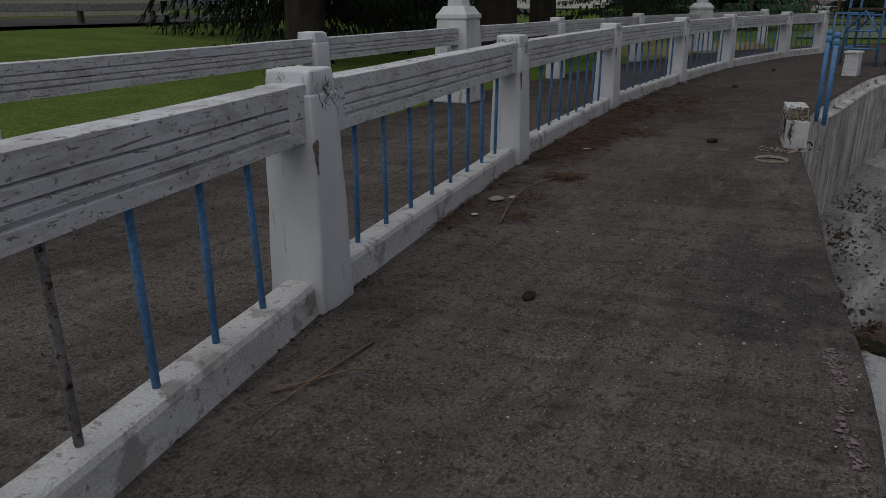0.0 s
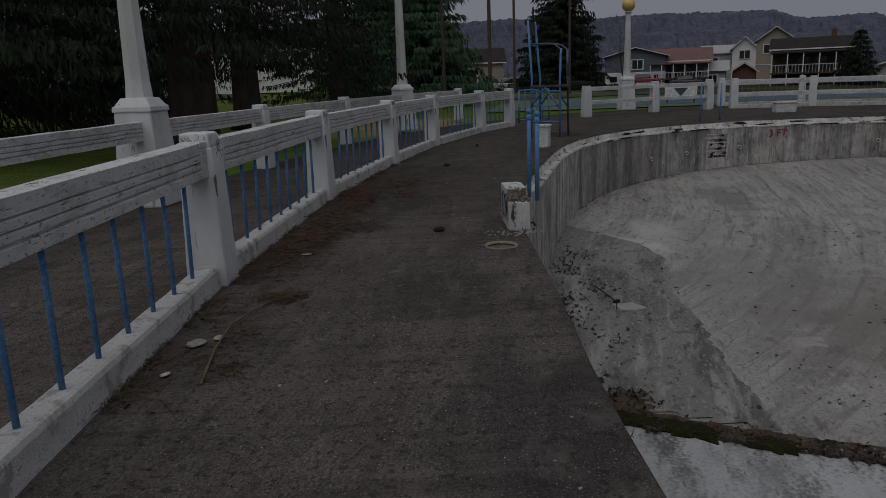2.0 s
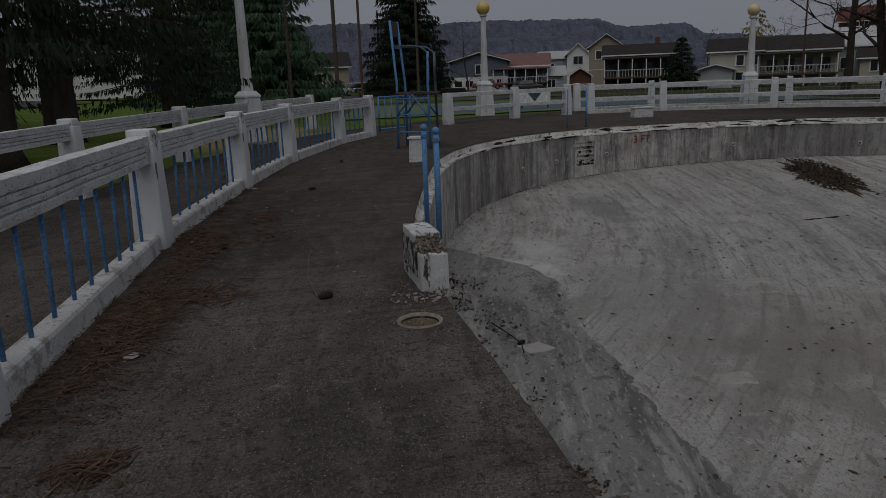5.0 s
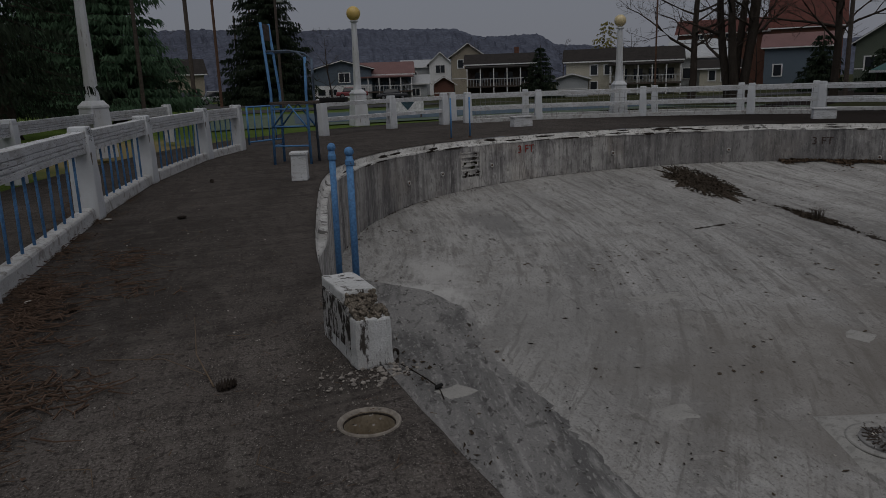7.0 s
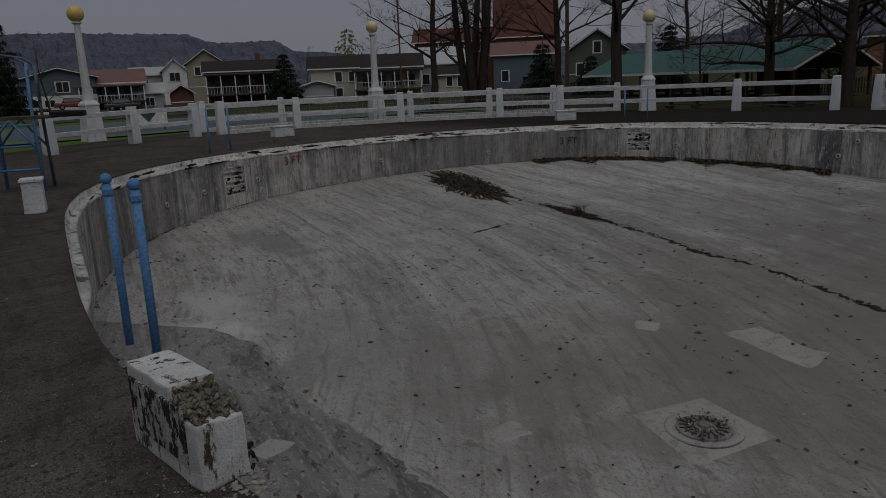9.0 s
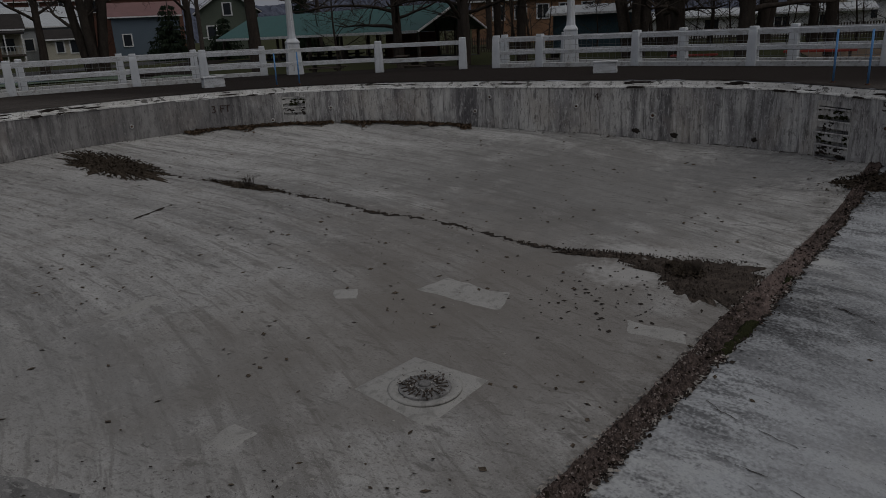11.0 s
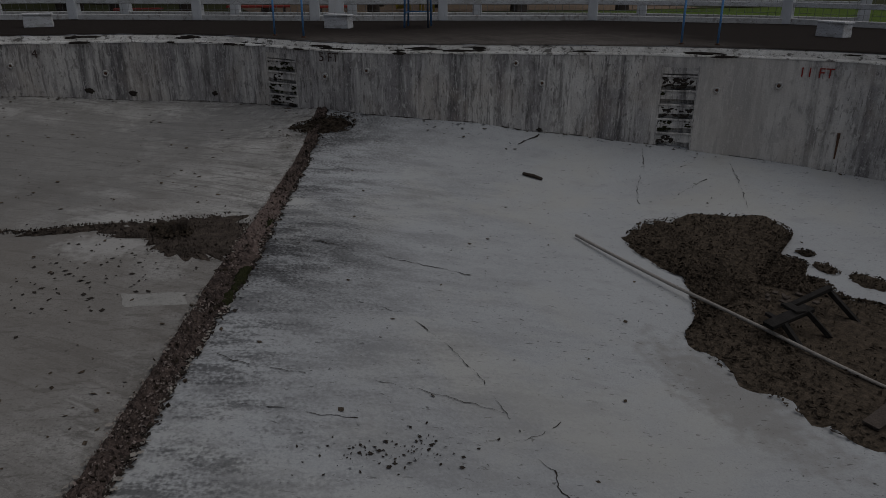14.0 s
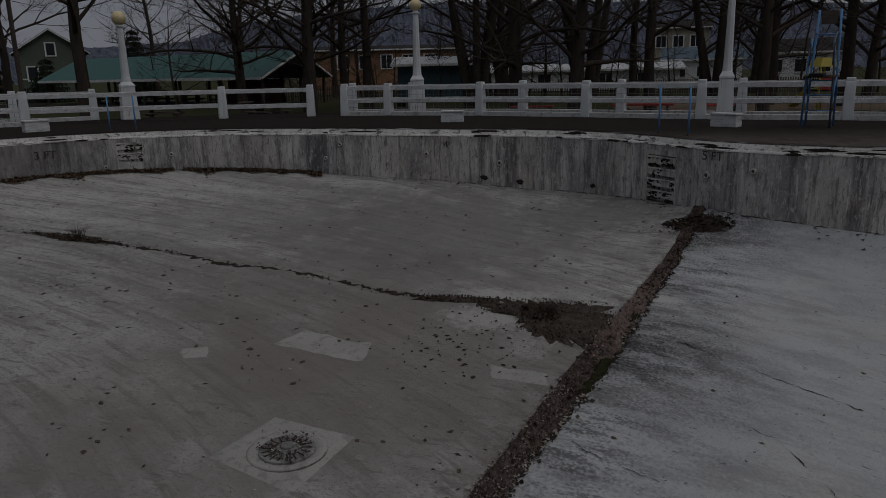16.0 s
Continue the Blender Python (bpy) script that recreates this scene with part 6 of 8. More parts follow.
def lifeguard_chair(x, y, rz, label):
    """A tall steel chair: four posts, rungs, a seat plank, a bent arm hoop, a board on top."""
    f = thing("lifeguard_chair", (x, y, 0), label, "lifeguard chair", "lifeguard chairs", rz)
    w, d = 0.36, 0.30
    for sx in (-1, 1):
        for sy in (-1, 1):
            back = sx < 0
            b = bmesh.new()
            h = 2.65 if back else 2.0
            tube(b, [(sx * w, sy * d, 0), (sx * w * 0.95, sy * d * 0.9, 1.35), (sx * w * (0.98 if not back else 1.25), sy * d * 0.75, h)], 0.026, 10)
            part("leg", b, M_BLUE if back or sy < 0 else M_GREYBLUE, f, smooth=True)
    for z in (0.35, 0.72, 1.05):
        part("rung", tube(bmesh.new(), [(-w, -d * 0.95, z), (w, -d * 0.95, z)], 0.017, 8), M_BLUE, f, smooth=True)
        part("rung", tube(bmesh.new(), [(-w, -d * 0.95, z), (-w, d * 0.95, z)], 0.017, 8), M_BLUE, f, smooth=True)
    part("brace", tube(bmesh.new(), [(-w, -d, 0.7), (0, -d, 1.13), (w, -d, 0.65)], 0.02, 8), M_BLUE, f, smooth=True)
    part("brace", tube(bmesh.new(), [(-w, d, 0.7), (0, d, 1.13), (w, d, 0.65)], 0.02, 8), M_BLUE, f, smooth=True)
    part("seat", boxed((0.1, 0, 1.16), (0.95, 0.62, 0.05), bevel=0.008), M_DARKWOOD, f, "weathered wooden seat plank")
    part("foot_board", boxed((0.80, 0, 1.19), (0.5, 0.3, 0.09), bevel=0.02), M_BLACK, f, "black padded board")
    for sy in (-1, 1):
        b = bmesh.new()
        tube(b, [(-w * 1.1, sy * d * 0.8, 2.12)] + [(0.05 + 0.31 * math.sin(t), sy * d * 0.8, 1.88 + 0.24 * math.cos(t)) for t in (0.0, 0.5, 1.0, 1.57)] + [(w, sy * d * 0.8, 1.4)], 0.02, 8)
        part("arm_hoop", b, M_GREYBLUE, f, smooth=True)
    part("top_board", boxed((-w * 1.2, 0, 2.48), (0.03, 0.34, 0.30), bevel=0.005), M_DARKWOOD, f, "weathered backrest board")
    part("back_rail", tube(bmesh.new(), [(-w * 1.15, -d * 0.8, 2.1), (-w * 1.15, d * 0.8, 2.1)], 0.018, 8), M_BLUE, f, smooth=True)
    return f


lifeguard_chair(2.72, 18.75, -28, "blue steel lifeguard chair with a wooden seat by the pool")
lifeguard_chair(18.6, 0.05, 155, "blue steel lifeguard chair on the far deck")

# low gate of blue bars between the gate posts, standing open
gt = thing("gate", (2.45, 23.6, 0), "open blue steel gate with upright bars", "gate", rz=35)
for z in (0.12, 1.0):
    part("rail", tube(bmesh.new(), [(0, 0, z), (1.25, 0, z)], 0.022, 8), M_BLUE, gt, smooth=True)
for k in range(6):
    part("bar", tube(bmesh.new(), [(0.02 + 1.21 * k / 5, 0, 0.05 if k in (0, 5) else 0.12), (0.02 + 1.21 * k / 5, 0, 1.0)], 0.016 if 0 < k < 5 else 0.024, 8), M_BLUE, gt, smooth=True)

# skimmer opening in the deck
sk = thing("skimmer_ring", (0.70, 7.22, 0.0), "pale round skimmer ring with a tan lid in the deck", "skimmer")
M_RIM = mat("worn_pale_rim", (0.33, 0.30, 0.26), (0.15, 0.13, 0.11), 12, 0.8, 0.2, 0.9, third=(0.06, 0.05, 0.04), third_at=0.62, grain=0.2)
M_TAN = mat("stained_tan_plastic", (0.34, 0.29, 0.215), (0.17, 0.135, 0.095), 7, 0.6, 0.1, 0.9, third=(0.05, 0.04, 0.03), third_at=0.60, streak=0.4, grain=0.2)
part("ring", lathe([(0.142, -0.03), (0.141, 0.006), (0.136, 0.011), (0.131, 0.010), (0.127, 0.002), (0.118, -0.002), (0.116, -0.03)], 44, False, False), M_RIM, sk, smooth=True)
part("bowl", lathe([(0.118, -0.003), (0.114, -0.03), (0.110, -0.10), (0.106, -0.26), (0.05, -0.27)], 40, False), M_TAN, sk, "stained tan inside of the skimmer", smooth=True)
part("seat_ring", tube(bmesh.new(), [(0.117 * math.cos(t), 0.117 * math.sin(t), -0.012) for t in [2 * math.pi * k / 40 for k in range(41)]], 0.005, 6), M_CRACK, sk, "dark gap inside the ring", smooth=True)
rg = bmesh.new()
tube(rg, [(0.038 * math.cos(t), 0.0, 0.038 * math.sin(t) + 0.045) for t in [2 * math.pi * k / 20 for k in range(19)]], 0.008, 8)
tagged(part("iron_ring", rg, M_CRACK, at=pose(1.035, 7.86, -0.02, 0, 0, 40), smooth=True), "rusty iron ring at the pool edge", "ring")


cord = thing("cord", (2.67, 11.41, -1.890), "thin dark cord with a weight lying on the pool floor", "cord")
part("line", tube(bmesh.new(), [(-0.19, 0.74, 0.072), (-0.11, 0.50, 0.052), (-0.04, 0.25, 0.032), (0.00, 0.00, 0.022), (-0.06, -0.29, 0.012)], 0.007, 6), M_CRACK, cord, smooth=True)
part("weight", lathe([(0.008, -0.06), (0.024, -0.04), (0.028, 0.0), (0.024, 0.04), (0.008, 0.06)], 14), M_BLACK, cord, "dark rounded weight", True, pose(0, 0, 0.035, 0, 85, 20))


def pine_cone(x, y, rz, s=1.0):
    b = bmesh.new()
    for k in range(70):
        q = k / 70
        r = 0.021 * math.sin(math.pi * (0.12 + 0.83 * q)) + 0.003
        t = k * 2.4
        c = Vector((q * 0.10, r * math.cos(t), r * math.sin(t) + 0.02))
        d = Vector((0.3, math.cos(t), math.sin(t))).normalized() * 0.012
        e = Vector((0, -math.sin(t), math.cos(t))) * 0.008
        b.faces.new([b.verts.new(v) for v in (c - d * 0.6 - e, c - d * 0.6 + e, c + d + e * 0.8, c + d - e * 0.8)])
    tube(b, [(0, 0, 0.02), (0.05, 0, 0.02), (0.1, 0, 0.02)], [0.008, 0.016, 0.004], 7)
    ob = part("pine_cone", b, M_BARK, at=pose(x, y, 0.0, 0, 0, rz) @ Matrix.Scale(s, 4))
    return tagged(ob, "open brown pine cone lying on the deck", "pine cone", "pine cones")


for x, y, rz in ((0.12, 7.87, 20), (-0.44, 3.27, 70), (0.2, 13.2, 0), (-0.7, 9.7, 40), (0.9, 16.5, 100), (-0.2, 17.6, 10)):
    pine_cone(x, y, rz, 1.0 if rz != 70 else 0.75)


def twig(pts, r, label):
    b = bmesh.new()
    tube(b, [(x, y, z + 0.01) for x, y, z in pts], [r * (1 - 0.6 * k / (len(pts) - 1)) for k in range(len(pts))], 6)
    return tagged(part("twig", b, M_DRYTWIG, smooth=True), label, "twig", "twigs on the deck")


twig([(-0.94, 4.44, 0), (-1.0, 4.85, 0.02), (-1.02, 5.2, 0.03), (-0.97, 5.55, 0.015), (-0.9, 5.82, 0.0), (-0.78, 5.86, 0.0)], 0.0075, "long bent dry twig on the deck")
twig([(-0.85, 5.85, 0), (-0.7, 5.72, 0.01), (-0.62, 5.58, 0.0)], 0.004, "thin side twig on the deck")
twig([(0.11, 7.92, 0), (0.06, 8.3, 0.05), (0.09, 8.75, 0.12)], 0.005, "thin dry twig on the deck")
twig([(-0.45, 8.6, 0.0), (-0.1, 8.3, 0.05), (0.1, 8.05, 0.01)], 0.004, "thin dry twig on the deck")
pointed_later = [(random.gauss(-0.86, 0.05), random.gauss(4.62, 0.06), 0) for k in range(160)]
twig([(-0.31, 4.85, 0), (-0.27, 4.72, 0.005), (-0.21, 4.58, 0)], 0.004, "short bent twig on the deck")
twig([(-1.05, 2.1, 0), (-0.85, 2.35, 0.01), (-0.7, 2.4, 0)], 0.006, "short dry twig by the fence")
twig([(-0.9, 2.6, 0), (-0.95, 2.2, 0.01), (-1.0, 1.9, 0)], 0.007, "short dry twig by the fence")
for k in range(16):
    x, y, a = random.uniform(-0.9, 0.8), random.uniform(2.5, 14), random.uniform(0, 6.28)
    l = random.uniform(0.06, 0.16)
    twig([(x, y, 0), (x + l * math.cos(a), y + l * math.sin(a), 0.008), (x + l * 1.8 * math.cos(a + 0.5), y + l * 1.8 * math.sin(a + 0.5), 0)], 0.003, "short dry twig on the deck")

# litter along the kerb, pebbles, paint chips, an old leaf
def along_fence(n, y0, y1, far):
    out = []
    for k in range(n):
        y = random.uniform(y0, y1)
        a = math.pi - math.atan2(y - CY, 11.8)
        p = yard(a, -0.1)
        if noise.noise(Vector((y * 1.2, 0, 3))) > -0.05:
            out.append((p.x + abs(random.gauss(0, far)), y, 0.0))
    return out


def pointed(name, spots, material, length, label):
    """Needles: thin slivers lying about."""
    verts, faces = [], []
    for x, y, z in spots:
        a, s = random.uniform(0, 6.28), random.uniform(*length)
        c, d = Vector((math.cos(a), math.sin(a), 0)) * s, Vector((-math.sin(a), math.cos(a), 0)) * 0.0035
        k = len(verts)
        h = Vector((x, y, z + random.uniform(0.003, 0.025)))
        verts += [h - c - d, h - c + d, h + c + Vector((0, 0, random.uniform(0, 0.02)))]
        faces.append((k, k + 1, k + 2))
    me = bpy.data.meshes.new(name)
    me.from_pydata(verts, [], faces)
    me.materials.append(material)
    return tagged(new(name, me), label, "litter", kind="stuff")


M_NEEDLES = mat("fallen_needles", (0.13, 0.09, 0.062), (0.055, 0.040, 0.03), 15, 0.95, 0, 1.0)
pointed("fallen_needles", along_fence(5200, 4.0, 22, 0.15), M_NEEDLES, (0.03, 0.09), "brown fallen needles along the fence kerb")
pointed("fallen_needles", [(-0.98 + random.gauss(0, 0.14), 7.9 + random.gauss(0, 0.5), 0) for k in range(350)], M_NEEDLES, (0.03, 0.09), "drift of brown fallen needles by the fence")
pointed("fallen_needles", [(random.gauss(-0.85, 0.07), random.gauss(5.85, 0.07), 0) for k in range(260)], M_NEEDLES, (0.02, 0.06), "small tuft of brown needles on the deck")


def twig_litter(spots, label):
    """A loose heap of thin bent twigs."""
    b = bmesh.new()
    for x, y in spots:
        a, n = random.uniform(0, 6.28), random.uniform(0.05, 0.17)
        p = Vector((x, y, random.uniform(0.004, 0.03)))
        q = p + Vector((math.cos(a) * n, math.sin(a) * n, random.uniform(-0.004, 0.02)))
        r = q + Vector((math.cos(a + 0.6) * n * 0.7, math.sin(a + 0.6) * n * 0.7, -0.006))
        tube(b, [p, q, r], [0.005, 0.004, 0.0025], 4, False)
    return tagged(part("twig_litter", b, M_LITTER), label, "litter", kind="stuff")


M_LITTER = mat("brown_twig_litter", (0.17, 0.115, 0.085), (0.05, 0.036, 0.028), 12, 0.95, 0, 1.0)
twig_litter([(-1.12 + abs(random.gauss(0, 0.13)) + 0.05 * (y - 7.9), y) for y in (random.gauss(7.75, 0.6) for k in range(400))], "drift of brown twigs along the fence kerb")
twig_litter([(-1.0 + abs(random.gauss(0, 0.16)), random.gauss(10.0, 0.5)) for k in range(380)], "drift of brown twigs along the fence kerb")
twig_litter([(-0.30 + random.gauss(0, 0.12), random.gauss(10.2, 0.25)) for k in range(40)], "few brown twigs on the deck")
twig_litter([(-0.86 + random.gauss(0, 0.09), random.gauss(5.85, 0.05)) for k in range(26)], "tuft of brown twigs on the deck")
twig_litter([(-0.62 + random.gauss(0, 0.12), random.gauss(8.15, 0.13)) for k in range(60)], "small heap of rusty twigs on the deck")
twig_litter([(-1.05 + abs(random.gauss(0, 0.12)), random.uniform(11.5, 16.5)) for k in range(160)], "brown twigs along the far kerb")
twig_litter([(-0.35 + random.gauss(0, 0.1), random.gauss(11.2, 0.25)) for k in range(60)], "drift of brown twigs on the deck")
pointed("fallen_needles", [(-1.15 + abs(random.gauss(0, 0.2)), random.gauss(7.7, 0.5), 0) for k in range(350)], M_LITTER, (0.02, 0.06), "brown needles among the twigs")
pointed("fallen_needles", [(random.gauss(-0.93, 0.05), random.gauss(5.15, 0.1), 0) for k in range(120)], M_LITTER, (0.015, 0.04), "rusty needles beside the bent twig")
pointed("fallen_needles", pointed_later, M_NEEDLES, (0.015, 0.04), "small rusty tuft of needles on the deck")
pointed("fallen_needles", [(random.uniform(-1.0, 1.0), random.uniform(1.5, 20), 0) for k in range(900)], M_NEEDLES, (0.015, 0.04), "scattered brown needles on the deck")
flakes("kerb_leaves", along_fence(500, 3.5, 22, 0.12), M_LEAF, (0.006, 0.025), "dead leaves along the fence kerb")
flakes("kerb_dirt", along_fence(1500, 1.5, 20, 0.03), M_CRACK, (0.004, 0.016), "dark dirt along the foot of the fence kerb", 0.006)
flakes("outer_leaves", [(p.x, p.y, 0) for p in (yard(radians(random.uniform(135, 225)), random.uniform(0.25, 2.1)) for k in range(700))], M_LEAF, (0.004, 0.013), "dead leaves on the path between the fences")


def pebbles(name, spots, r, label):
    b = bmesh.new()
    for x, y in spots:
        s = random.uniform(*r)
        g = bmesh.ops.create_icosphere(b, subdivisions=1, radius=s, matrix=Matrix.Translation((x, y, s * 0.45)) @ Matrix.Diagonal((1, random.uniform(0.6, 1), 0.6, 1)))
        for v in g["verts"]:
            v.co += Vector((random.uniform(-1, 1), random.uniform(-1, 1), random.uniform(-0.6, 0.6))) * s * 0.22
    ob = part(name, b, M_CRUMB)
    return tagged(ob, label, "pebbles", kind="stuff")


flakes("edge_paint", [(0.86 + 0.05 * noise.noise(Vector((y * 4, 0, 0))) + random.gauss(0, 0.012), y, 0.002) for y in (random.uniform(2.1, 3.25) for k in range(260)) if noise.noise(Vector((y * 5, 3, 0))) > -0.2], mat("faded_pink_paint", (0.24, 0.19, 0.20), (0.12, 0.095, 0.10), 20, 0.9, 0, 1.0), (0.004, 0.018), "flaking line of faded pink paint on the deck", 0.002)
pebbles("concrete_crumbs", [(0.9 + random.gauss(0, 0.12), 7.72 + random.gauss(0, 0.07)) for k in range(90)], (0.005, 0.017), "pale crumbs of concrete fallen from the plinth")
pebbles("pale_pebbles", [(random.uniform(-1.0, 0.95), random.uniform(1.2, 16)) for k in range(90)], (0.003, 0.010), "small pale pebbles scattered on the deck")
flakes("grit", [(random.uniform(-1.0, 0.95), random.uniform(0.8, 12), 0.0) for k in range(5200)], M_CRUMB, (0.002, 0.0055), "fine pale grit on the deck", 0.003)
flakes("dark_grit", [(random.uniform(-1.0, 0.95), random.uniform(0.8, 12), 0.0) for k in range(3600)], M_CRACK, (0.002, 0.008), "dark crumbs on the deck", 0.003)
flakes("leaf_crumbs", [(-1.12 + abs(random.gauss(0, 0.17)), random.gauss(7.6, 0.9), 0.0) for k in range(900)] + [(-1.05 + abs(random.gauss(0, 0.2)), random.uniform(2.5, 18), 0.0) for k in range(1500)], M_LITTER, (0.004, 0.016), "brown leaf crumbs along the kerb", 0.008)
flakes("plinth_crumbs", [(random.gauss(0.75, 0.22), random.gauss(7.75, 0.3), 0.0) for k in range(330)], M_CRUMB, (0.003, 0.011), "pale crumbs round the plinth", 0.008)
for x, y, r in ((-1.15, 5.0, 0.05), (-1.05, 5.08, 0.03), (-0.93, 7.09, 0.045), (-1.16, 4.56, 0.022), (-0.55, 13.6, 0.05), (-0.95, 10.1, 0.04)):
    b = bmesh.new()
    bmesh.ops.create_icosphere(b, subdivisions=2, radius=r)
    for v in b.verts:
        v.co = Vector((v.co.x * 1.3, v.co.y, v.co.z * 0.16 + 0.01)) * (1 + 0.3 * noise.noise(v.co * 30 + Vector((x, y, 0))))
    tagged(part("paint_flake", b, M_CHIP, at=pose(x, y, 0.003, 0, 0, x * 90)), "pale flake of fallen paint on the deck", "flake", "paint flakes")


# ---- trees ----
def spruce_mesh(h, r, seed, low=0.9, droop=0.45, dense=1.0, fat=1.0):
    """Crown of a spruce: whorls of drooping limbs hung with small sprays."""
    rnd = random.Random(seed)
    verts, faces = [], []
    z = low
    while z < h - 0.3:
        q = (z - low) / (h - low)
        length = r * (1 - q) ** 0.8 * rnd.uniform(0.8, 1.12) + 0.15
        n = max(4, int(9 * dense * (1 - 0.45 * q)))
        a0 = rnd.uniform(0, 6.28)
        for k in range(n):
            a = a0 + 2 * math.pi * k / n + rnd.uniform(-0.25, 0.25)
            ln = length * rnd.uniform(0.7, 1.1)
            steps = max(3, int(ln / 0.26 * dense))
            for j in range(1, steps + 1):
                s = j / steps
                x = ln * s
                zz = z - droop * ln * s * (1 - 0.45 * s) + rnd.uniform(-0.06, 0.06)
                for m in range(12):
                    side = rnd.uniform(-0.42, 0.42) * (0.35 + 0.65 * s) * ln * 0.45
                    px, py = x * math.cos(a) - side * math.sin(a), x * math.sin(a) + side * math.cos(a)
                    hang, w = rnd.uniform(0.06, 0.22) * (0.6 + 0.4 * fat) * (1.0 if fat < 1.5 else 1.7), rnd.uniform(0.010, 0.032) * fat
                    b = rnd.uniform(0, 3.14)
                    dx, dy = w * math.cos(b), w * math.sin(b)
                    lean, aa = rnd.uniform(0.0, 0.14) * (0.6 + 0.4 * fat) * (1.0 if fat < 1.5 else 2.2), a + rnd.uniform(-1.3, 1.3)
                    ex, ey = lean * math.cos(aa), lean * math.sin(aa)
                    i = len(verts)
                    verts += [(px - dx, py - dy, zz), (px + dx, py + dy, zz + 0.03), (px + dx * 0.4 + ex, py + dy * 0.4 + ey, zz - hang), (px - dx * 0.7 + ex * 0.6, py - dy * 0.7 + ey * 0.6, zz - hang * 0.75)]
                    faces.append((i, i + 1, i + 2, i + 3))
        z += 0.34 + 0.30 * q
    me = bpy.data.meshes.new("crown")
    me.from_pydata(verts, [], faces)
    return me


def limbs_mesh(h, r, seed, low, droop):
    rnd = random.Random(seed + 7)
    bm = bmesh.new()
    z = low
    while z < h * 0.8:
        q = (z - low) / (h - low)
        for k in range(4):
            a, ln = rnd.uniform(0, 6.28), r * (1 - q) ** 0.8 * rnd.uniform(0.6, 0.95)
            tube(bm, [(0, 0, z), (ln * 0.5 * math.cos(a), ln * 0.5 * math.sin(a), z - droop * ln * 0.35), (ln * math.cos(a), ln * math.sin(a), z - droop * ln * 0.55)], [0.05, 0.03, 0.008], 4, False)
        z += 0.7
    return finish("limbs", bm, M_BARK)


def conifer(x, y, h, r, seed, label, needles, low=0.9, droop=0.45, dense=1.0, trunk=0.4, fat=1.0):
    f = thing("conifer", (x, y, ground_height(x, y) - 0.05), label, "tree")
    part("trunk", tube(bmesh.new(), [(0, 0, 0), (0, 0, 0.5), (0.03, 0, h * 0.4), (0, 0, h)], [trunk * 1.35, trunk, trunk * 0.6, 0.03], 12), M_BARK, f, smooth=True)
    part("limb_wood", limbs_mesh(h, r, seed, low + 0.6, droop), None, f)
    me = spruce_mesh(h, r, seed, low, droop, dense, fat)
    me.materials.append(needles)
    part("crown", me, None, f)
    return f


conifer(-9.4, 15.6, 17, 5.0, 1, "tall dark spruce with drooping branches on the lawn", M_NEEDLE, 3.0, 0.5, 1.0, 0.5)
conifer(-5.6, 18.4, 18, 4.6, 2, "tall dark spruce with drooping branches behind the fence", M_NEEDLE, 3.2, 0.5, 1.0, 0.55)
conifer(-6.8, 27.5, 18, 4.8, 3, "tall dark spruce with drooping branches", M_NEEDLE, 2.8, 0.5, 0.9, 0.5)
conifer(-4.6, 35.0, 17, 4.6, 4, "tall dark spruce with drooping branches", M_NEEDLE, 1.8, 0.5, 0.9, 0.45)
conifer(-13.5, 22.0, 18, 5.2, 5, "tall dark spruce with drooping branches", M_NEEDLE, 1.5, 0.5, 0.8, 0.5, 1.6)
conifer(-15.0, 34.0, 18, 5.5, 6, "tall dark spruce at the edge of the lawn", M_NEEDLE, 1.2, 0.5, 0.7, 0.45, 1.8)
conifer(-0.9, 44.0, 9.5, 4.2, 8, "bushy green pine beyond the fence", M_PINE, 1.2, 0.12, 1.3, 0.3, 1.8)
conifer(-3.6, 47.0, 10.5, 4.4, 9, "bushy green pine beyond the fence", M_PINE, 1.2, 0.12, 1.3, 0.3, 1.8)
conifer(12.3, 79.0, 17, 5.2, 10, "tall dark spruce beside the road", M_NEEDLE, 1.0, 0.25, 1.0, 0.4, 2.4)
conifer(47.5, 87.0, 6.6, 2.6, 11, "dark rounded evergreen beside the houses", M_NEEDLE, 0.3, 0.2, 0.9, 0.3, 2.6)
conifer(71.0, 65.5, 7.0, 3.0, 12, "dark green evergreen in front of the houses", M_NEEDLE, 0.3, 0.2, 0.9, 0.3, 2.6)
conifer(68.0, 56.0, 4.6, 2.4, 14, "dark evergreen bush in front of the house", M_NEEDLE, 0.2, 0.2, 0.9, 0.2, 2.4)
conifer(77.5, 52.0, 8.0, 2.8, 13, "dark evergreen behind the pavilion", M_NEEDLE, 0.5, 0.2, 0.9, 0.3, 2.4)


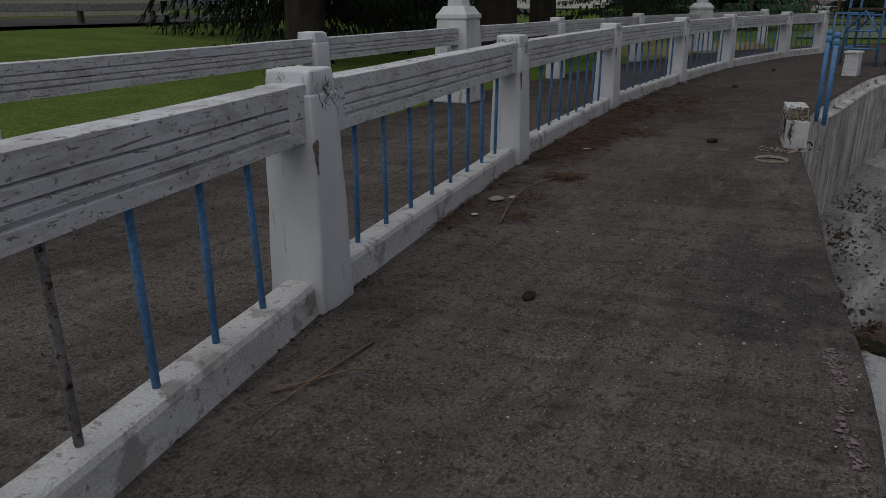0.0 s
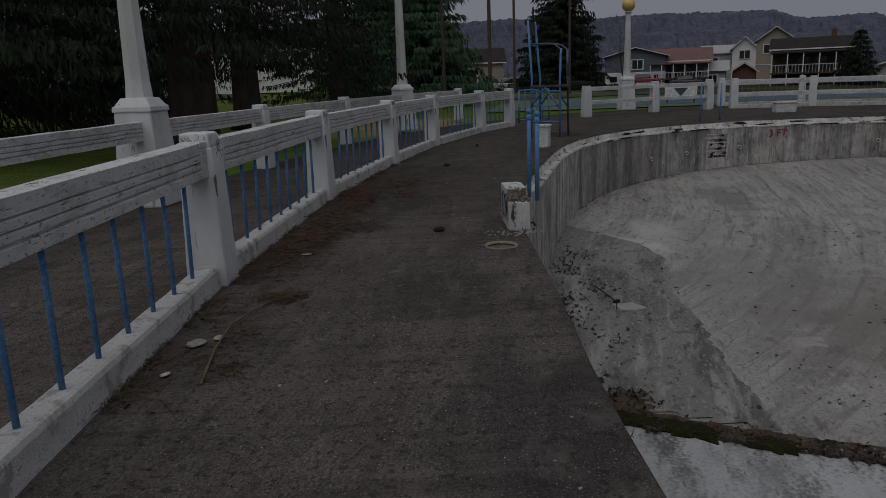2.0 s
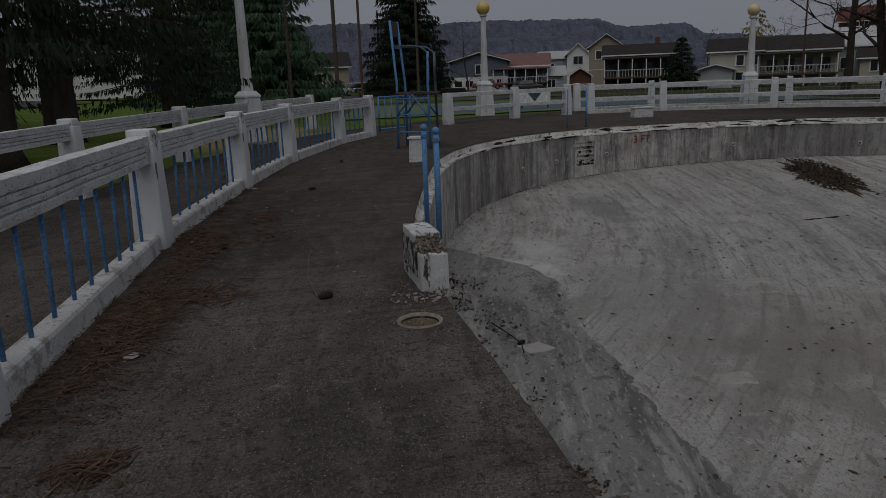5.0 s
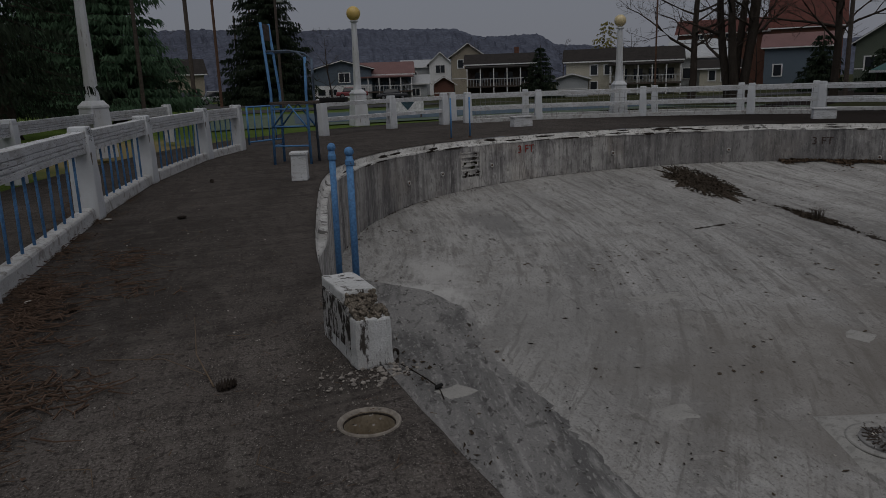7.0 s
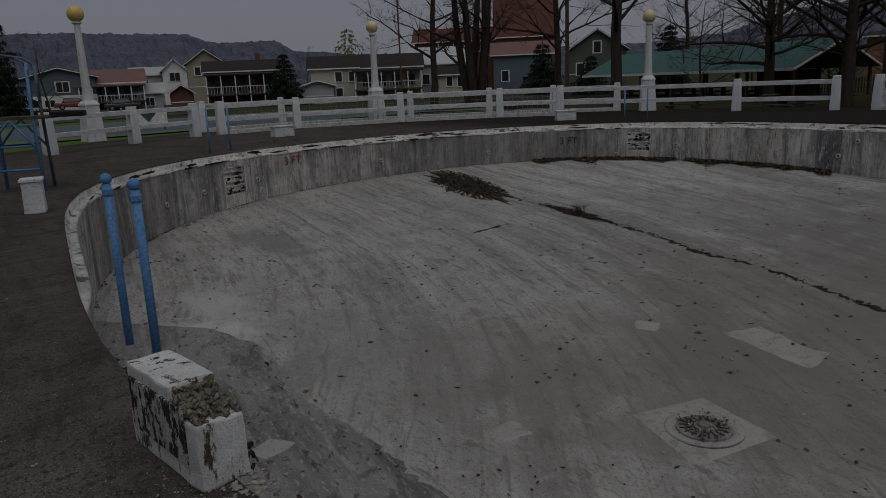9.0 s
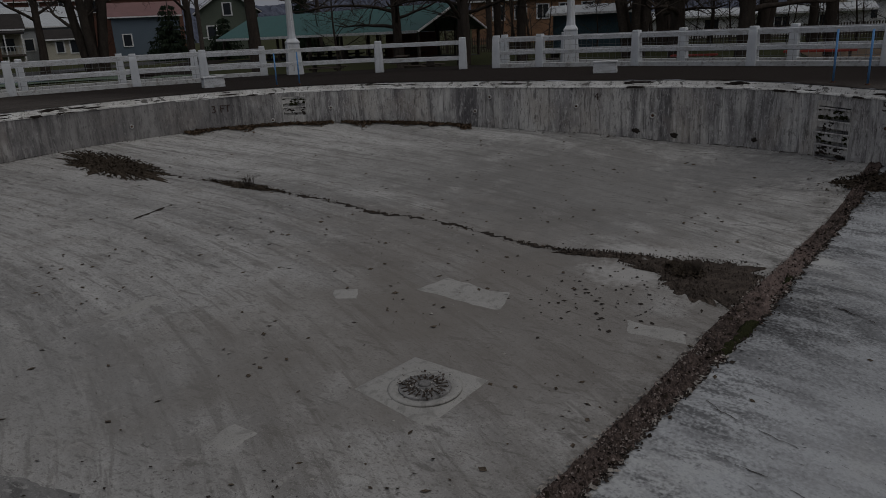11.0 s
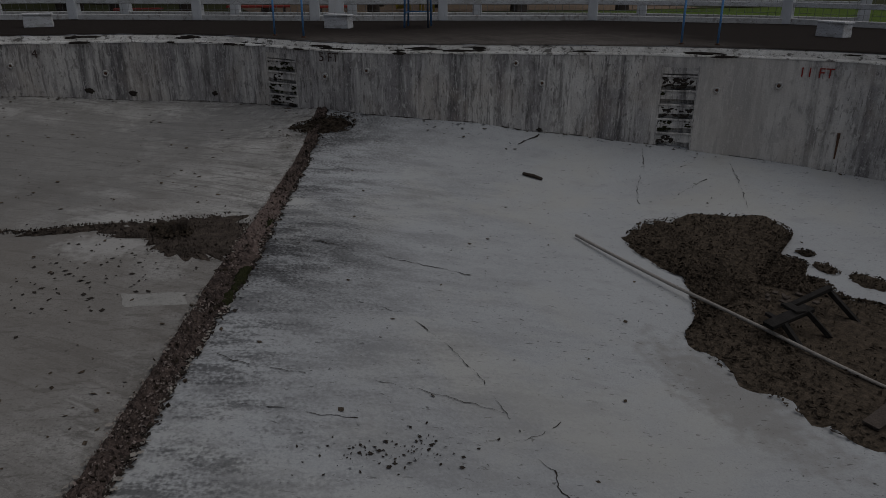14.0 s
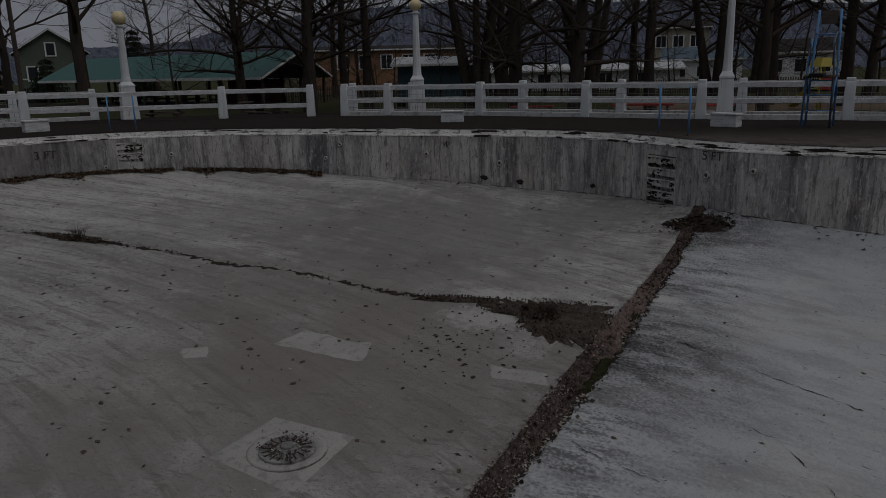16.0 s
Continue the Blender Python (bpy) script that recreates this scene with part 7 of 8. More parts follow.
def bare_tree_mesh(h, seed, r0, clear, limbs, reach, counts=(7, 5, 3), stems=1, low_limbs=0.5):
    """A leafless tree: a trunk with a leader, limbs that bend outwards, and branches, twigs and twig ends along them."""
    rnd = random.Random(seed)
    wood, twigs = ([], []), ([], [])

    def stick(store, pts, radii, n):
        verts, faces = store
        first = len(verts)
        for i, p in enumerate(pts):
            d = (pts[min(i + 1, len(pts) - 1)] - pts[max(i - 1, 0)]).normalized()
            u = d.orthogonal().normalized()
            w = d.cross(u)
            for k in range(n):
                a = 2 * math.pi * k / n
                verts.append(p + (u * math.cos(a) + w * math.sin(a)) * radii[i])
        for i in range(len(pts) - 1):
            for k in range(n):
                a, c = first + i * n + k, first + i * n + (k + 1) % n
                faces.append((a, c, c + n, a + n))

    def branch(p, d, length, r, level):
        n = (6, 4, 2, 1)[level]
        pts, radii = [p], [r]
        for k in range(n):
            d = (d + Vector((rnd.uniform(-1, 1), rnd.uniform(-1, 1), rnd.uniform(-0.6, 0.75))) * 0.24).normalized()
            p = p + d * length / n
            pts.append(p)
            radii.append(max(0.006, r * (1 - 0.75 * (k + 1) / n)))
        stick(wood if level == 0 else twigs, pts, radii, (6, 4, 3, 3)[level])
        if level == 3:
            return
        for k in range(counts[level]):
            at = rnd.uniform(0.2, 1.0) * n
            i = min(int(at), n - 1)
            q = pts[i] + (pts[i + 1] - pts[i]) * (at - i)
            side = Vector((rnd.uniform(-1, 1), rnd.uniform(-1, 1), rnd.uniform(-0.5, 0.8))).normalized()
            branch(q, (d * 0.55 + side * 0.75).normalized(), length * rnd.uniform(0.32, 0.6) * (1.15 - 0.5 * at / n), max(0.008, radii[i] * rnd.uniform(0.4, 0.6)), level + 1)

    for k in range(stems):
        a = 2 * math.pi * k / max(1, stems) + 0.4
        lean = Vector((math.cos(a), math.sin(a), 0)) * (0.16 if stems > 1 else 0.02)
        p, d = Vector((0, 0, -0.1)) + lean * 2.2, (Vector((0, 0, 1)) + lean).normalized()
        pts, radii = [p], [r0 * 1.25]
        for i in range(10):
            d = (d + Vector((rnd.uniform(-1, 1), rnd.uniform(-1, 1), 0.5)) * 0.07).normalized()
            p = p + d * h / 10
            pts.append(p)
            radii.append(r0 * (1 - 0.9 * ((i + 1) / 10) ** 1.2))
        stick(wood, pts, radii, 10)
        for j in range(limbs // stems):
            q = clear + (0.98 - clear) * ((j + rnd.random()) / (limbs // stems)) ** 1.1
            i = min(int(q * 10), 9)
            c = pts[i] + (pts[i + 1] - pts[i]) * (q * 10 - i)
            b = j * 2.4 + rnd.uniform(-0.5, 0.5) + seed
            up = rnd.uniform(0.15, 0.5) + 0.5 * q * low_limbs
            branch(c, Vector((math.cos(b), math.sin(b), up)).normalized(), h * reach * rnd.uniform(0.65, 1.1) * (1.1 - 0.7 * (q - clear)), radii[i] * rnd.uniform(0.34, 0.5), 0)
    out = []
    for name, (verts, faces), m in (("trunk", wood, M_BARK), ("twigs", twigs, M_TWIG)):
        me = bpy.data.meshes.new(name)
        me.from_pydata(verts, [], faces)
        me.materials.append(m)
        me.polygons.foreach_set("use_smooth", [True] * len(me.polygons))
        out.append(me)
    return out


KINDS = [bare_tree_mesh(15, 21, 0.36, 0.15, 26, 0.52, low_limbs=0.6), bare_tree_mesh(19, 22, 0.29, 0.20, 24, 0.36, low_limbs=0.8), bare_tree_mesh(9, 23, 0.12, 0.08, 12, 0.42, (5, 4, 2), low_limbs=1.4), bare_tree_mesh(17, 24, 0.31, 0.16, 30, 0.32, stems=5, low_limbs=1.2)]


def bare_tree(x, y, kind, rz, s, label):
    f = thing("bare_tree", (x, y, ground_height(x, y) - 0.05), label, "tree", "leafless trees", rz)
    f.scale = (s, s, s)
    for name, me in zip(("trunk", "crown"), KINDS[kind]):
        part(name, me, None, f)
    return f


for x, y, k, rz, s in ((48.5, 60.5, 1, 20, 1.15), (42.0, 48.0, 3, 120, 1.1), (46.1, 43.0, 1, 250, 1.0), (39.4, 32.7, 1, 70, 1.25), (49.0, 27.5, 0, 300, 1.0), (40.0, 19.5, 1, 10, 0.95), (45.0, 17.5, 1, 200, 1.0), (37.5, 8.0, 0, 45, 1.0), (35.0, 5.2, 0, 190, 0.95), (41.0, 1.0, 1, 100, 1.0), (45.0, -6.0, 1, 330, 1.0), (38.0, -12.0, 0, 20, 1.0), (54.0, 10.0, 0, 90, 1.0), (70.0, 27.0, 1, 60, 1.0), (52.0, -14.0, 0, 150, 1.0), (60.0, 0.0, 1, 30, 1.1), (36.5, -3.5, 1, 140, 0.9), (50.0, 20.5, 1, 15, 1.0), (34.0, -16.0, 1, 15, 1.0), (46.5, 11.0, 3, 15, 0.9), (52.0, 4.0, 3, 40, 1.0), (55.0, -5.0, 3, 10, 1.0), (62.0, 10.0, 3, 80, 1.0), (42.5, -9.0, 1, 310, 1.1), (64.0, -10.0, 0, 170, 1.1), (74.0, 38.0, 0, 100, 1.0), (78.0, 50.0, 1, 200, 1.0), (44.0, 21.0, 0, 250, 1.0)):
    bare_tree(x, y, k, rz, s, "large leafless tree in the park")
for x, y, s in ((25, 105, 1.0), (52, 118, 1.0), (64, 108, 0.9), (15, 95, 1.1), (70, 98, 1.0), (84, 88, 1.0), (3, 110, 1.0), (-8, 100, 1.0)):
    bare_tree(x, y, 2, x * 7, s, "leafless tree among the houses")
for k in range(60):
    x = 54 + 16 * random.random()
    y = -22 + 62 * (k + random.random()) / 60
    bare_tree(x, y, 2, k * 47, random.uniform(0.45, 0.95), "leafless shrub in the thicket at the park's edge")
wl = thing("willow", (72, 108, ground_height(72, 108)), "budding yellow-green willow behind the houses", "tree")
part("trunk", tube(bmesh.new(), [(0, 0, 0), (0.2, 0, 3), (0, 0, 6)], [0.5, 0.4, 0.2], 8), M_BARK, wl)
wm = spruce_mesh(12, 6.0, 31, 4.0, 0.9, 0.5, 2.0)
wm.materials.append(M_WILLOW)
part("crown", wm, None, wl)


# ---- buildings ----
def house(x, y, rz, w, d, h, roof, wall, top, label, windows=(), porch=False, z=None, lower=None, chimney=False, gable=False):
    """Walls, a pitched roof with eaves (ridge along the front, or with gable towards it), framed windows (x, z, w, h on the front), a porch."""
    f = thing("house", (x, y, (ground_height(x, y) if z is None else z) - 0.1), label, "house", rz=rz)
    lw, ld = (d, w) if gable else (w, d)

    def turned(p):
        return (p[1], -p[0], p[2]) if gable else p

    b = bmesh.new()
    vs = [(-lw / 2, -ld / 2, 0), (lw / 2, -ld / 2, 0), (lw / 2, ld / 2, 0), (-lw / 2, ld / 2, 0), (-lw / 2, -ld / 2, h), (lw / 2, -ld / 2, h), (lw / 2, ld / 2, h), (-lw / 2, ld / 2, h), (-lw / 2, 0, h + roof), (lw / 2, 0, h + roof)]
    v = [b.verts.new(turned(c)) for c in vs]
    for q in ((0, 1, 5, 4), (2, 3, 7, 6), (1, 2, 6, 9, 5), (3, 0, 4, 8, 7)):
        b.faces.new([v[i] for i in q])
    part("wall", b, wall, f)
    if lower:
        part("lower_wall", boxed((0, -d / 2 - 0.02, h * 0.22), (w - 0.1, 0.06, h * 0.44)), lower, f)
    e, t = 0.45, 0.14
    slope = roof / (ld / 2)
    for s in (-1, 1):
        b = bmesh.new()
        ps = [(-lw / 2 - e, s * (ld / 2 + e), h - e * slope), (lw / 2 + e, s * (ld / 2 + e), h - e * slope), (lw / 2 + e, 0, h + roof), (-lw / 2 - e, 0, h + roof)]
        lo, hi = [b.verts.new(turned(p)) for p in ps], [b.verts.new(turned((p[0], p[1], p[2] + t))) for p in ps]
        b.faces.new(lo)
        b.faces.new(hi[::-1])
        for i in range(4):
            b.faces.new((lo[i], hi[i], hi[(i + 1) % 4], lo[(i + 1) % 4]))
        bmesh.ops.recalc_face_normals(b, faces=b.faces[:])
        part("roof", b, top, f)
        for g in (-1, 1):
            board = tube(bmesh.new(), [turned((g * (lw / 2 + e + 0.02), s * (ld / 2 + e), h - e * slope + 0.02)), turned((g * (lw / 2 + e + 0.02), 0, h + roof + 0.02))], 0.09, 4)
            part("barge_board", board, M_SIDING["white"] if gable else top, f)
    part("fascia", boxed((0, -d / 2 - e, h - e * slope + 0.05), (w + 2 * e, 0.05, 0.16)) if not gable else boxed((0, -d / 2 - 0.02, h * 0.45), (w - 0.05, 0.05, 0.12)), M_SIDING["white"], f)
    for wx, wz, ww, wh in windows:
        fr = part("window", boxed((wx, -d / 2 - 0.05, wz), (ww + 0.24, 0.12, wh + 0.24)), M_SIDING["white"], f, "white window frame")
        n = 2 if ww > 1.1 else 1
        for k in range(n):
            part("pane", boxed((wx + (k - (n - 1) / 2) * ww / n, -d / 2 - 0.10, wz), (ww / n - 0.08, 0.04, wh)), M_PANE, fr)
    for s in (-1, 1):
        part("side_window", boxed((s * (w / 2 + 0.03), 0, h * 0.62), (0.1, 1.0, 1.3)), M_PANE, f)
    if porch:
        part("porch_roof", boxed((0, -d / 2 - 1.2, h * 0.90), (w + 0.4, 2.5, 0.16), tilt=Euler((0.10, 0, 0)).to_matrix()), top, f)
        part("porch_floor", boxed((0, -d / 2 - 1.2, h * 0.34), (w, 2.4, 0.2)), M_DARKWOOD, f)
        for k in range(6):
            part("porch_post", boxed((-w / 2 + 0.1 + (w - 0.2) * k / 5, -d / 2 - 2.3, h * 0.43), (0.13, 0.13, h * 0.86)), M_SIDING["white"], f)
        part("porch_rail", boxed((0, -d / 2 - 2.3, h * 0.56), (w, 0.06, 0.10)), M_SIDING["pale"], f)
        for k in range(int(w / 0.4)):
            part("porch_baluster", boxed((-w / 2 + 0.2 + k * 0.4, -d / 2 - 2.3, h * 0.46), (0.06, 0.04, h * 0.2)), M_SIDING["pale"], f)
        for k in (-0.32, -0.1, 0.12, 0.34):
            part("porch_window", boxed((w * k, -d / 2 - 0.05, h * 0.60), (w * 0.13, 0.08, h * 0.30)), M_PANE, f)
    if chimney:
        part("chimney", boxed((w * 0.25, 0.4, h + roof + 0.2), (0.7, 0.7, 1.6)), M_SIDING["brick"], f)
    return f


S = M_SIDING
house(28.6, 112.9, -14.8, 8.4, 9, 4.2, 1.15, S["slate"], M_DARKROOF, "slate-blue two-storey house with a white ground floor", [(0.3, 3.0, 1.5, 1.2), (-3.0, 1.0, 1.1, 0.8), (-1.4, 1.0, 1.2, 0.8), (2.9, 1.0, 0.7, 1.0)], lower=S["white"], gable=True)
house(34.9, 112.0, -18.2, 8.0, 7, 3.9, 1.6, S["slate"], M_PINKROOF, "low dark house with a faded red metal roof and porch", porch=True)
house(38.9, 109.5, -19.5, 3.4, 5, 2.5, 1.1, S["pale"], S["grey"], "pale garage with a grey metal roof", [(0.0, 1.2, 1.2, 1.0)])
house(54.2, 144.6, -21.4, 9.0, 7, 5.6, 1.3, S["grey"], S["grey"], "pale grey house on the slope behind", [(-2.2, 4.0, 1.0, 1.2)])
house(55.5, 140.0, -21.7, 4.2, 5, 6.2, 1.9, S["white"], S["grey"], "white gabled house on the slope far behind", [(0.0, 5.0, 1.8, 1.4)], gable=True)
house(40.3, 101.6, -22.6, 2.8, 2.8, 2.3, 0.9, S["brick"], M_REDROOF, "small red shed between the houses", gable=True)
house(51.7, 118.4, -24.5, 5.4, 6, 6.6, 1.9, S["tan"], M_DARKROOF, "tan two-storey house with a steep gable", [(-1.2, 5.3, 0.9, 1.2), (1.2, 5.3, 0.9, 1.2)], gable=True)
house(50.2, 103.5, -27.2, 9.6, 6, 4.9, 1.3, S["brown"], M_DARKROOF, "dark brown house with a deep porch", porch=True, chimney=True)
house(53.0, 88.4, -32.1, 4.0, 4, 2.4, 0.55, S["pale"], S["grey"], "low pale shed with a shallow roof", gable=True)
house(57.6, 91.3, -33.9, 6.0, 7, 4.6, 1.5, S["cream"], M_DARKROOF, "cream two-storey house with a dark roof", [(0.6, 3.4, 0.9, 1.2), (2.4, 3.4, 0.9, 1.2), (0.6, 1.4, 0.9, 1.0)])
house(63.9, 87.4, -37.8, 8.9, 7, 4.5, 1.6, S["cream"], M_DARKROOF, "cream house with a long two-level porch", porch=True)
house(73.1, 86.8, -41.7, 8.1, 8, 4.8, 2.2, S["pale"], S["pale"], "pale house with a steep metal roof", [(-2, 2.6, 1.0, 1.3), (1, 2.6, 1.4, 1.6)])
house(70.3, 80.6, -42.5, 4.6, 4, 3.2, 0.9, S["cream"], M_DARKROOF, "small cream annex with a dark roof", [(-0.8, 2.2, 0.8, 1.2), (0.8, 2.2, 1.0, 1.4)])
house(95.0, 106.0, -44.0, 15, 12, 9.0, 2.4, S["brick"], M_REDROOF, "large red brick building behind the trees", [(-4, 8, 1.2, 1.8), (0, 8, 1.2, 1.8), (4, 8, 1.2, 1.8)])
house(99.0, 93.0, -47.5, 10, 10, 9.4, 6.4, S["brick"], M_REDROOF, "tall brick building with a steep red roof", [(-3, 7, 1.2, 1.8), (3, 7, 1.2, 1.8)])
house(83.1, 79.6, -48.0, 8.3, 8, 5.6, 1.7, S["slate"], M_PINKROOF, "blue-grey house with a faded red roof", [(-2.5, 2.6, 1.0, 1.4), (2.0, 2.6, 1.0, 1.4)])
house(80.2, 64.2, -52.9, 7.0, 9, 5.4, 2.3, S["green"], M_DARKROOF, "grey-green two-storey house with a gable", [(0, 5.6, 0.9, 1.3), (-2, 3.0, 1.0, 1.4), (2, 3.0, 1.0, 1.4)], gable=True)
house(93.0, 27.0, -77.9, 17, 9, 5.0, 0.5, S["tanbrick"], M_DARKROOF, "long low brick building behind the trees", [(k * 2.6, 3.6, 1.3, 1.5) for k in (-2, -1, 0, 1, 2)])
house(59.5, 15.1, -85.0, 6.4, 5, 2.9, 0.5, S["darkblue"], S["pale"], "low dark green shed with a pale roof behind the fence")
house(108.9, -10.9, -98.9, 7.7, 8, 7.4, 1.0, S["tan"], M_DARKROOF, "tan three-storey building behind the trees", [(k * 2.2, 5.6, 1.3, 1.4) for k in (-1, 0, 1)])
house(83.6, -9.6, -101.1, 7.6, 6, 3.1, 1.1, S["white"], M_COURT, "low white building with a blue-grey roof", [(k * 2.2, 1.8, 1.1, 1.0) for k in (-1, 0, 1)])
house(84.0, -19.5, -106, 8, 7, 3.6, 1.2, S["white"], M_DARKROOF, "white single-storey house beyond the park", [(k * 2.2, 2.2, 1.1, 1.2) for k in (-1, 0, 1)])
house(78.0, 4.0, -92, 20, 5, 2.2, 0.5, S["white"], S["pale"], "long low white building behind the trees", [(k * 3, 1.4, 1.3, 0.9) for k in (-2, -1, 0, 1, 2)])
house(-40, 62, 38, 12, 9, 4.5, 2.2, S["white"], M_DARKROOF, "white house beyond the road", [(-3, 2.2, 1.4, 1.4), (0, 2.2, 1.4, 1.4), (3, 2.2, 1.4, 1.4)])
house(-36, 30, 68, 12, 8, 3.4, 2.0, S["cream"], M_DARKROOF, "pale bungalow beyond the road", [(-3, 1.9, 1.3, 1.2), (2, 1.9, 1.3, 1.2)])
house(-22, 84, 18, 14, 9, 4.5, 2.0, S["white"], M_DARKROOF, "white building beyond the trees", [(-4, 2.4, 1.6, 1.4), (0, 2.4, 1.6, 1.4), (4, 2.4, 1.6, 1.4)])
house(2, 118, 0, 14, 9, 4.0, 2.0, S["tan"], M_DARKROOF, "tan shop building at the end of the road", [(-4, 2, 2, 1.6), (2, 2, 2, 1.6)])

# open picnic pavilion with a green hipped roof
PV = thing("pavilion", (60.0, 38.0, ground_height(60, 38) - 0.05), "long open picnic pavilion with a green metal roof", "pavilion", rz=-111.7)
PW, PD, PE, PH = 27.0, 8.0, 2.2, 4.1
b = bmesh.new()
pv = [(-PW / 2, -PD / 2, PE), (PW / 2, -PD / 2, PE), (PW / 2, PD / 2, PE), (-PW / 2, PD / 2, PE), (-PW / 2 + 0.3, 0, PH), (PW / 2 + 0.3, 0, PH)]
lo, hi = [b.verts.new((x, y, z - 0.18)) for x, y, z in pv], [b.verts.new(p) for p in pv]
for q in ((0, 1, 5, 4), (2, 3, 4, 5), (3, 0, 4)):
    b.faces.new([hi[i] for i in q])
    b.faces.new([lo[i] for i in q][::-1])
for i, j in ((0, 1), (1, 5), (5, 2), (2, 3), (3, 0)):
    b.faces.new((lo[i], lo[j], hi[j], hi[i]))
part("roof", b, M_GREENROOF, PV)
for s in (-1, 1):
    b = bmesh.new()
    tube(b, [(PW / 2 + 0.05, s * PD / 2, PE - 0.1), (PW / 2 + 0.35, 0, PH - 0.1)], 0.09, 4)
    part("barge_board", b, M_SIDING["white"], PV)
part("fascia", boxed((0, -PD / 2 - 0.03, PE - 0.1), (PW, 0.06, 0.2)), M_SIDING["white"], PV)
for k in range(7):
    for s in (-1, 1):
        part("post", boxed((-PW / 2 + 0.4 + k * (PW - 0.8) / 6, s * (PD / 2 - 0.5), PE / 2), (0.18, 0.18, PE)), M_DARKWOOD, PV)
part("floor_slab", boxed((0, 0, 0.04), (PW - 0.6, PD - 0.6, 0.1)), M_ROAD, PV)
part("store_room", boxed((PW / 2 - 6, 1.5, 1.0), (3, 3, 2.0)), M_SIDING["brick"], PV)


def picnic_table(x, y, rz, z):
    f = thing("picnic_table", (x, y, z), "dark picnic table with fixed benches", "table", "picnic tables", rz)
    part("tabletop", boxed((0, 0, 0.74), (1.8, 0.72, 0.06), bevel=0.005), M_DARKWOOD, f)
    for s in (-1, 1):
        part("bench", boxed((0, s * 0.65, 0.44), (1.8, 0.26, 0.05), bevel=0.005), M_DARKWOOD, f)
        part("leg", boxed((s * 0.65, 0, 0.37), (0.08, 1.4, 0.08), bevel=0.004), M_DARKWOOD, f)
        part("leg", boxed((s * 0.65, 0, 0.37), (0.08, 0.5, 0.72), bevel=0.004), M_DARKWOOD, f)
    return f


tb = picnic_table(41.5, 24.0, 15, ground_height(41.5, 24))
for x, y, rz in ((56.5, 29.5, -22), (58.0, 33.0, -22), (59.3, 36.5, -22), (60.7, 40.0, -22), (62.0, 43.5, -22), (63.3, 47.0, -22), (36.0, 20.5, 60), (34.0, 25.0, 100), (39.5, 14.0, 40)):
    copy_thing(tb, pose(x, y, ground_height(x, y), 0, 0, rz))

# court and road beyond the gate, car park, guard rail
def sheet(name, pts, material, label, lift=0.03, cat="ground"):
    b = bmesh.new()
    a, c, d, e = (Vector(p) for p in pts)
    g = []
    for i in range(13):
        row = []
        for j in range(13):
            u, v = i / 12, j / 12
            p = (a * (1 - u) + c * u) * (1 - v) + (e * (1 - u) + d * u) * v
            row.append(b.verts.new((p.x, p.y, ground_height(p.x, p.y) + lift)))
        g.append(row)
    for i in range(12):
        for j in range(12):
            b.faces.new((g[i][j], g[i][j + 1], g[i + 1][j + 1], g[i + 1][j]))
    ob = part(name, b, material)
    bmesh_up(ob)
    return tagged(ob, label, cat, kind="structure")


sheet("court", [(2.0, 33.5), (40, 33.5), (42, 47), (4, 48)], M_COURT_GREEN, "green surround of a sports court", 0.05)
sheet("court_surface", [(6, 35.5), (34, 35.5), (36, 45), (8, 46)], M_COURT, "faded blue sports court", 0.06)
sheet("road", [(-5, 58), (95, 72), (97, 66), (-4, 51)], M_ROAD, "asphalt street between park and houses", 0.04, "road")
sheet("road_west", [(-30, -40), (-24, -40), (-16, 70), (-22, 72)], M_ROAD, "asphalt road beyond the lawn", 0.04, "road")
sheet("car_park", [(-6, 68), (16, 70), (18, 92), (-6, 92)], M_ROAD, "asphalt car park", 0.05, "car park")
sheet("dirt_yard", [(30, -24), (50, -24), (50, 2), (34, 2)], mat("bare_earth", (0.20, 0.15, 0.11), (0.13, 0.10, 0.075), 0.4, 0.95, 0.3, 1.0), "bare earth of the playground", 0.05)
sheet("park_path", [(34, 40), (70, 62), (72, 58), (36, 36.5)], M_DECK, "pale path across the park", 0.05)
gr_ = thing("guard_rail", (-20.5, 5, ground_height(-20.5, 5)), "long weathered guard rail beside the road", "guard rail")
for k in range(22):
    y = -8 + 3.0 * k
    x = -22.5 + 0.085 * (y + 8)
    part("post", boxed((x + 20.5, y - 5, ground_height(x, y) - ground_height(-20.5, 5) + 0.3), (0.15, 0.15, 0.75)), M_DARKWOOD, gr_)
    if k < 21:
        part("beam", boxed((x + 20.5 + 0.2, y - 3.5, ground_height(x, y + 1.5) - ground_height(-20.5, 5) + 0.55), (0.07, 3.02, 0.26), bevel=0.02, rz=-4.9), M_SIDING["grey"], gr_)


